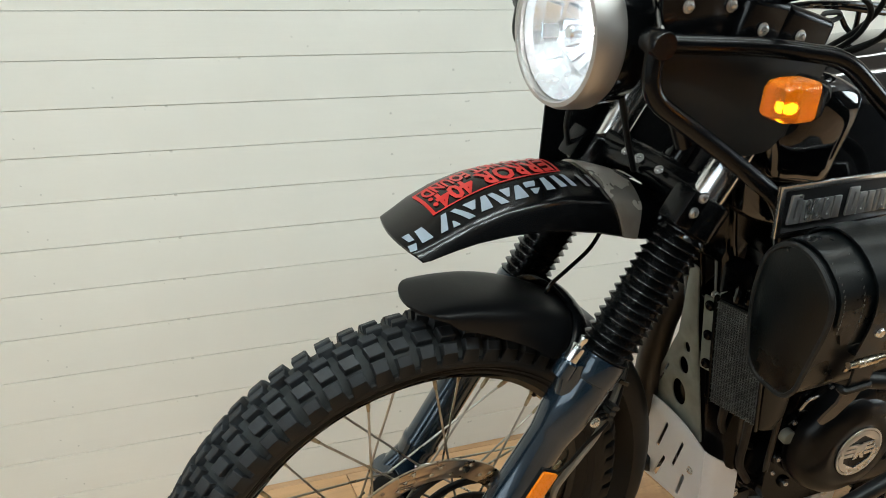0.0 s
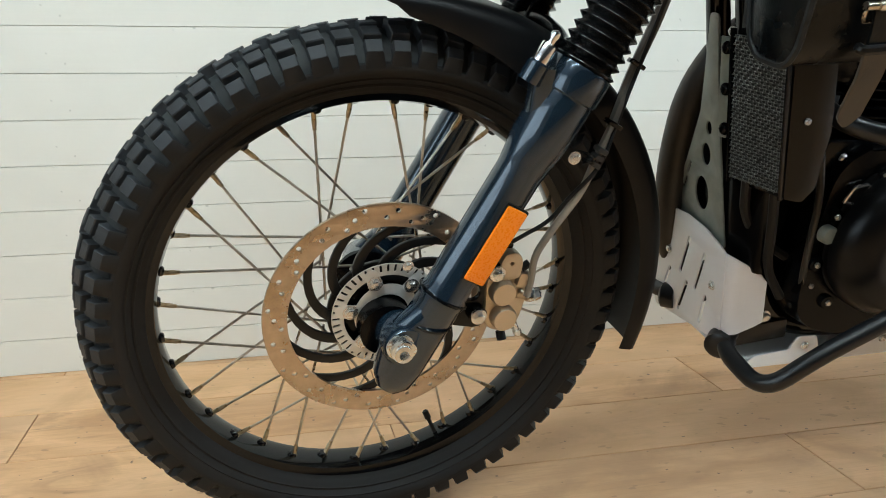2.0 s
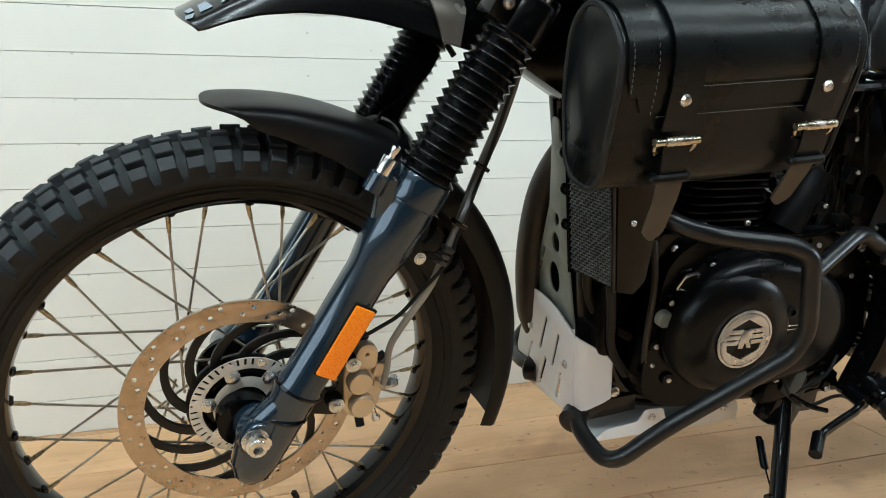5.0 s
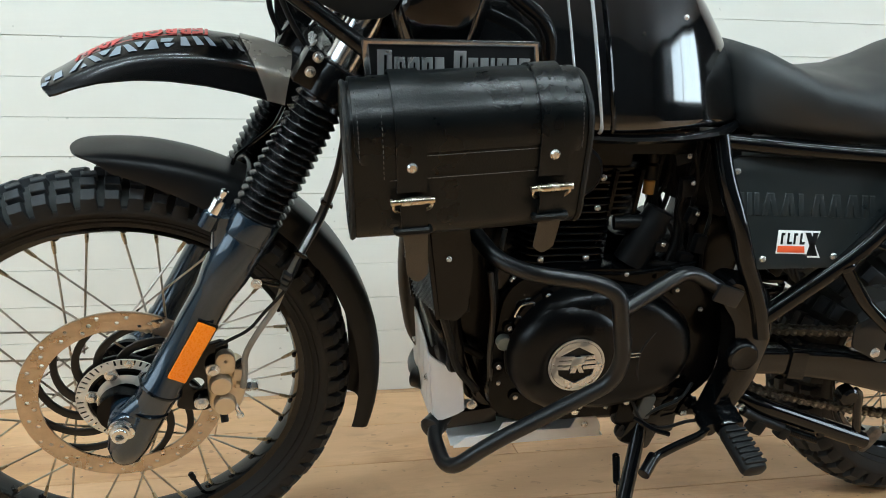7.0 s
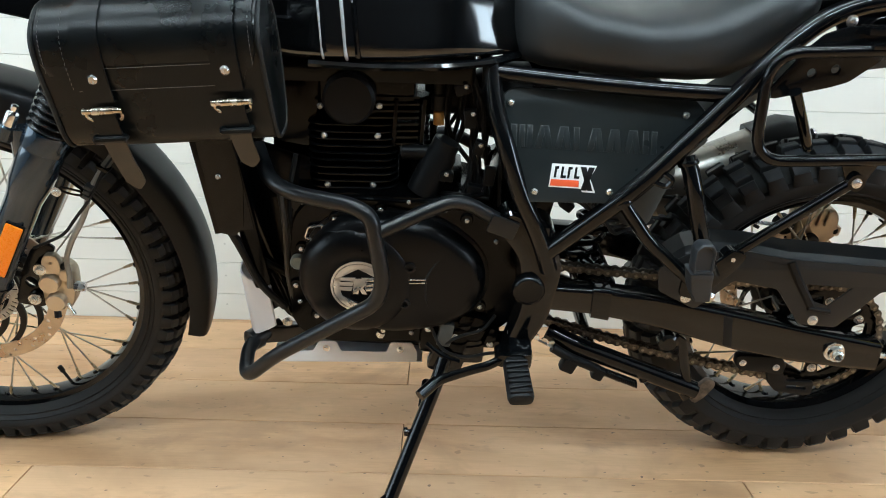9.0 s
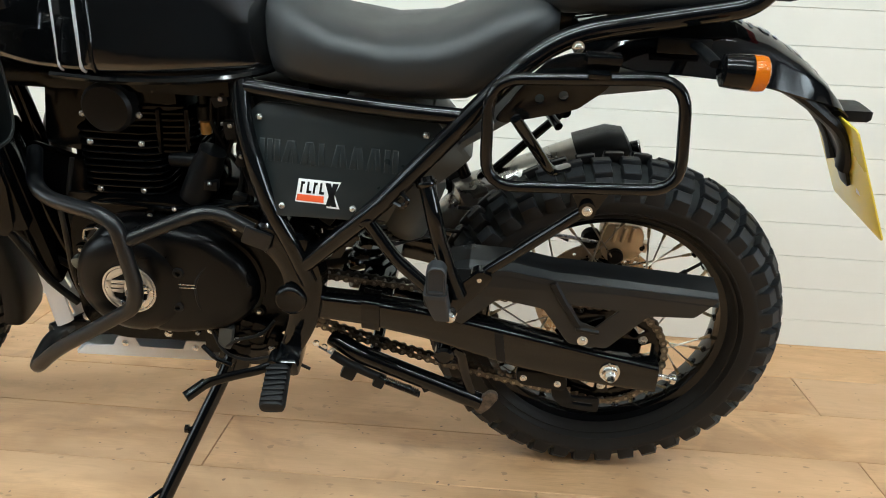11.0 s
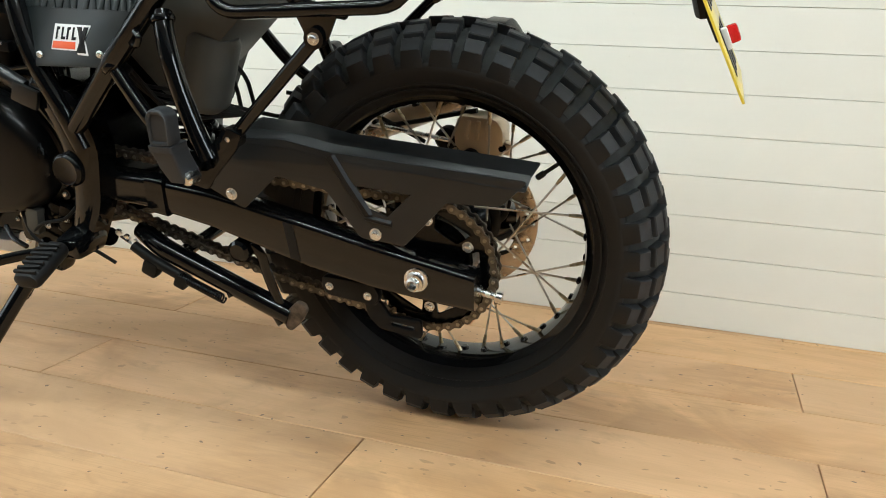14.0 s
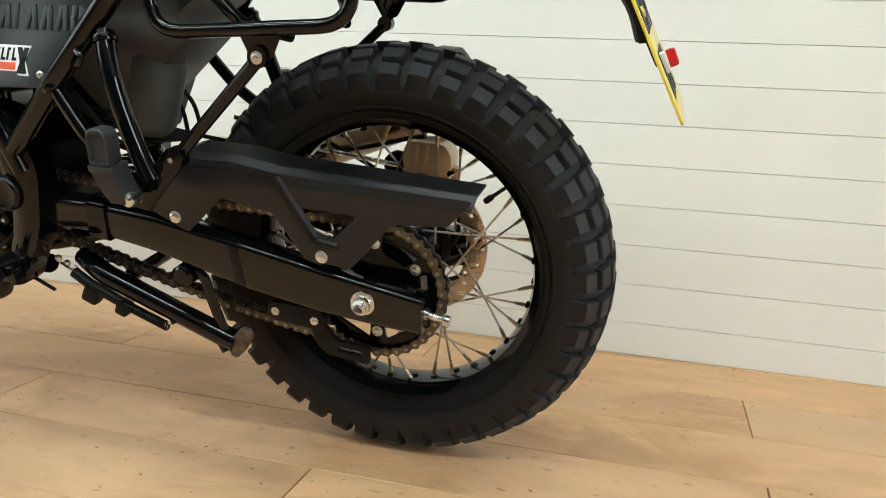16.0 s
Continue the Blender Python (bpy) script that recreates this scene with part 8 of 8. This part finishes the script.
def end_wall(name, x, out, y0, y1, z0, z1, k, sky_material, paint):
    """An unseen end wall with a window opening through it, the window and the daylight beyond."""
    ya, yb = FLOOR_FRONT, WALL_Y + 0.012
    g = Geo()
    for a, b, c, d in ((ya, y0, 0, CEIL_Z), (y1, yb, 0, CEIL_Z), (y0, y1, 0, z0), (y0, y1, z1, CEIL_Z)):
        g.join(box(0.1, b - a, d - c, Matrix.Translation((x + out * 0.05, (a + b) / 2, (c + d) / 2)), 0))
    tagged(part(name, g, paint, smooth=0), "plain plaster wall with a tall window", "wall", kind="structure")
    win = new(f"window_{k}")
    win.matrix_basis = pose(x + out * 0.05, (y0 + y1) / 2, z0)
    tagged(win, "tall white-framed window with daylight beyond", "window", kind="structure")
    w, h = y1 - y0, z1 - z0
    for i in range(3):
        part("window_frame", box(0.06, 0.05, h, Matrix.Translation((0, -w / 2 + 0.025 + (w - 0.05) * i / 2, h / 2)), 0.004), WHITE_PLASTIC, win)
    for z in (0.025, h - 0.025):
        part("window_frame", box(0.06, w - 0.1, 0.05, Matrix.Translation((0, 0, z)), 0.004), WHITE_PLASTIC, win)
    for i in (-1, 1):
        part("pane", box(0.006, w / 2 - 0.07, h - 0.1, Matrix.Translation((0, i * (w / 4 - 0.01), h / 2)), 0), GLASS, win).visible_shadow = False
    sky = part("backdrop", box(0.02, w + 1.2, h + 1.0, Matrix.Translation((x + out * 0.5, (y0 + y1) / 2, (z0 + z1) / 2)), 0), sky_material)
    tagged(sky, "bright daylight beyond the window", "sky", kind="structure")


end_wall("wall_east", ROOM_X1, 1, -3.3, -1.2, 0.75, 2.6, 1, SKY_EAST, PLASTER)
# added west opening, unseen, sized to put cool streaks on the frame tubes
end_wall("wall_west", ROOM_X0, -1, -3.0, -0.25, 0.9, 2.62, 2, GLOW_WEST, PLASTER_WHITE)
tagged(part("ceiling", box(ROOM_X1 - ROOM_X0 + 0.2, WALL_Y - FLOOR_FRONT + 0.2, 0.1, Matrix.Translation(((ROOM_X0 + ROOM_X1) / 2, (WALL_Y + FLOOR_FRONT) / 2, CEIL_Z + 0.05)), 0), CEILING), "unseen ceiling, set pale grey as a fill from above", "ceiling", kind="structure")
for lx, ly, lw, lt in LAMPS:
    fx = new("ceiling_light")
    fx.matrix_basis = pose(lx, ly, CEIL_Z - 0.03, lt)
    tagged(fx, "unseen long white ceiling light with a glowing diffuser", "lamp", "ceiling lights")
    part("lamp_housing", box(1.55, 0.17, 0.03, Matrix.Translation((0, 0, -0.015)), 0.005), WHITE_PLASTIC, fx)
    part("diffuser", box(1.47, 0.12, 0.012, Matrix.Translation((0, 0, -0.034)), 0.003), LAMP_GLOW, fx)

# boards of the wall, each a piece of its own
BOARD_H, GAP = 0.0915, 0.0010
rng = random.Random(11)
cuts = {}
z = 0.0
k = 0
while z < CEIL_Z - 0.02:
    h = 0.077 if k == 0 else BOARD_H
    h = min(h, CEIL_Z - z)
    ends = [ROOM_X0] + cuts.get(k, [rng.uniform(-2.5, -1.4)] if k > 9 else []) + [ROOM_X1]
    for a, b in zip(ends, ends[1:]):
        g = box(b - a - 0.0006, 0.014, h - GAP, None, 0.0009, 1)
        part("board", g, WALL, north, m=Matrix.Translation(((a + b) / 2, WALL_Y + 0.007 + rng.uniform(-0.0006, 0.0006), z + h / 2)))
    z += h
    k += 1

# planks of the floor
PLANK_W, PLANK_L = 0.195, 1.316
plank_mesh = box(PLANK_L - 0.0016, PLANK_W - 0.0014, 0.012, None, 0.0012, 1).mesh("plank", PLANK)
row = 0
y1 = 0.965
while y1 - PLANK_W > FLOOR_FRONT - 0.1:
    x = (0.73 if row % 2 == 0 else 1.37) - 4 * PLANK_L
    while x < ROOM_X1 + PLANK_L:
        a, b = max(x, ROOM_X0), min(x + PLANK_L, ROOM_X1)
        if b - a > PLANK_L - 0.001:
            part("plank", plank_mesh, None, floor, m=Matrix.Translation((x + PLANK_L / 2, y1 - PLANK_W / 2, -0.006)))
        elif b - a > 0.02:
            cut = box(b - a - 0.0016, PLANK_W - 0.0014, 0.012, None, 0.0012, 1)
            part("plank", cut, PLANK, floor, m=Matrix.Translation(((a + b) / 2, y1 - PLANK_W / 2, -0.006)))
        x += PLANK_L
    y1 -= PLANK_W
    row += 1
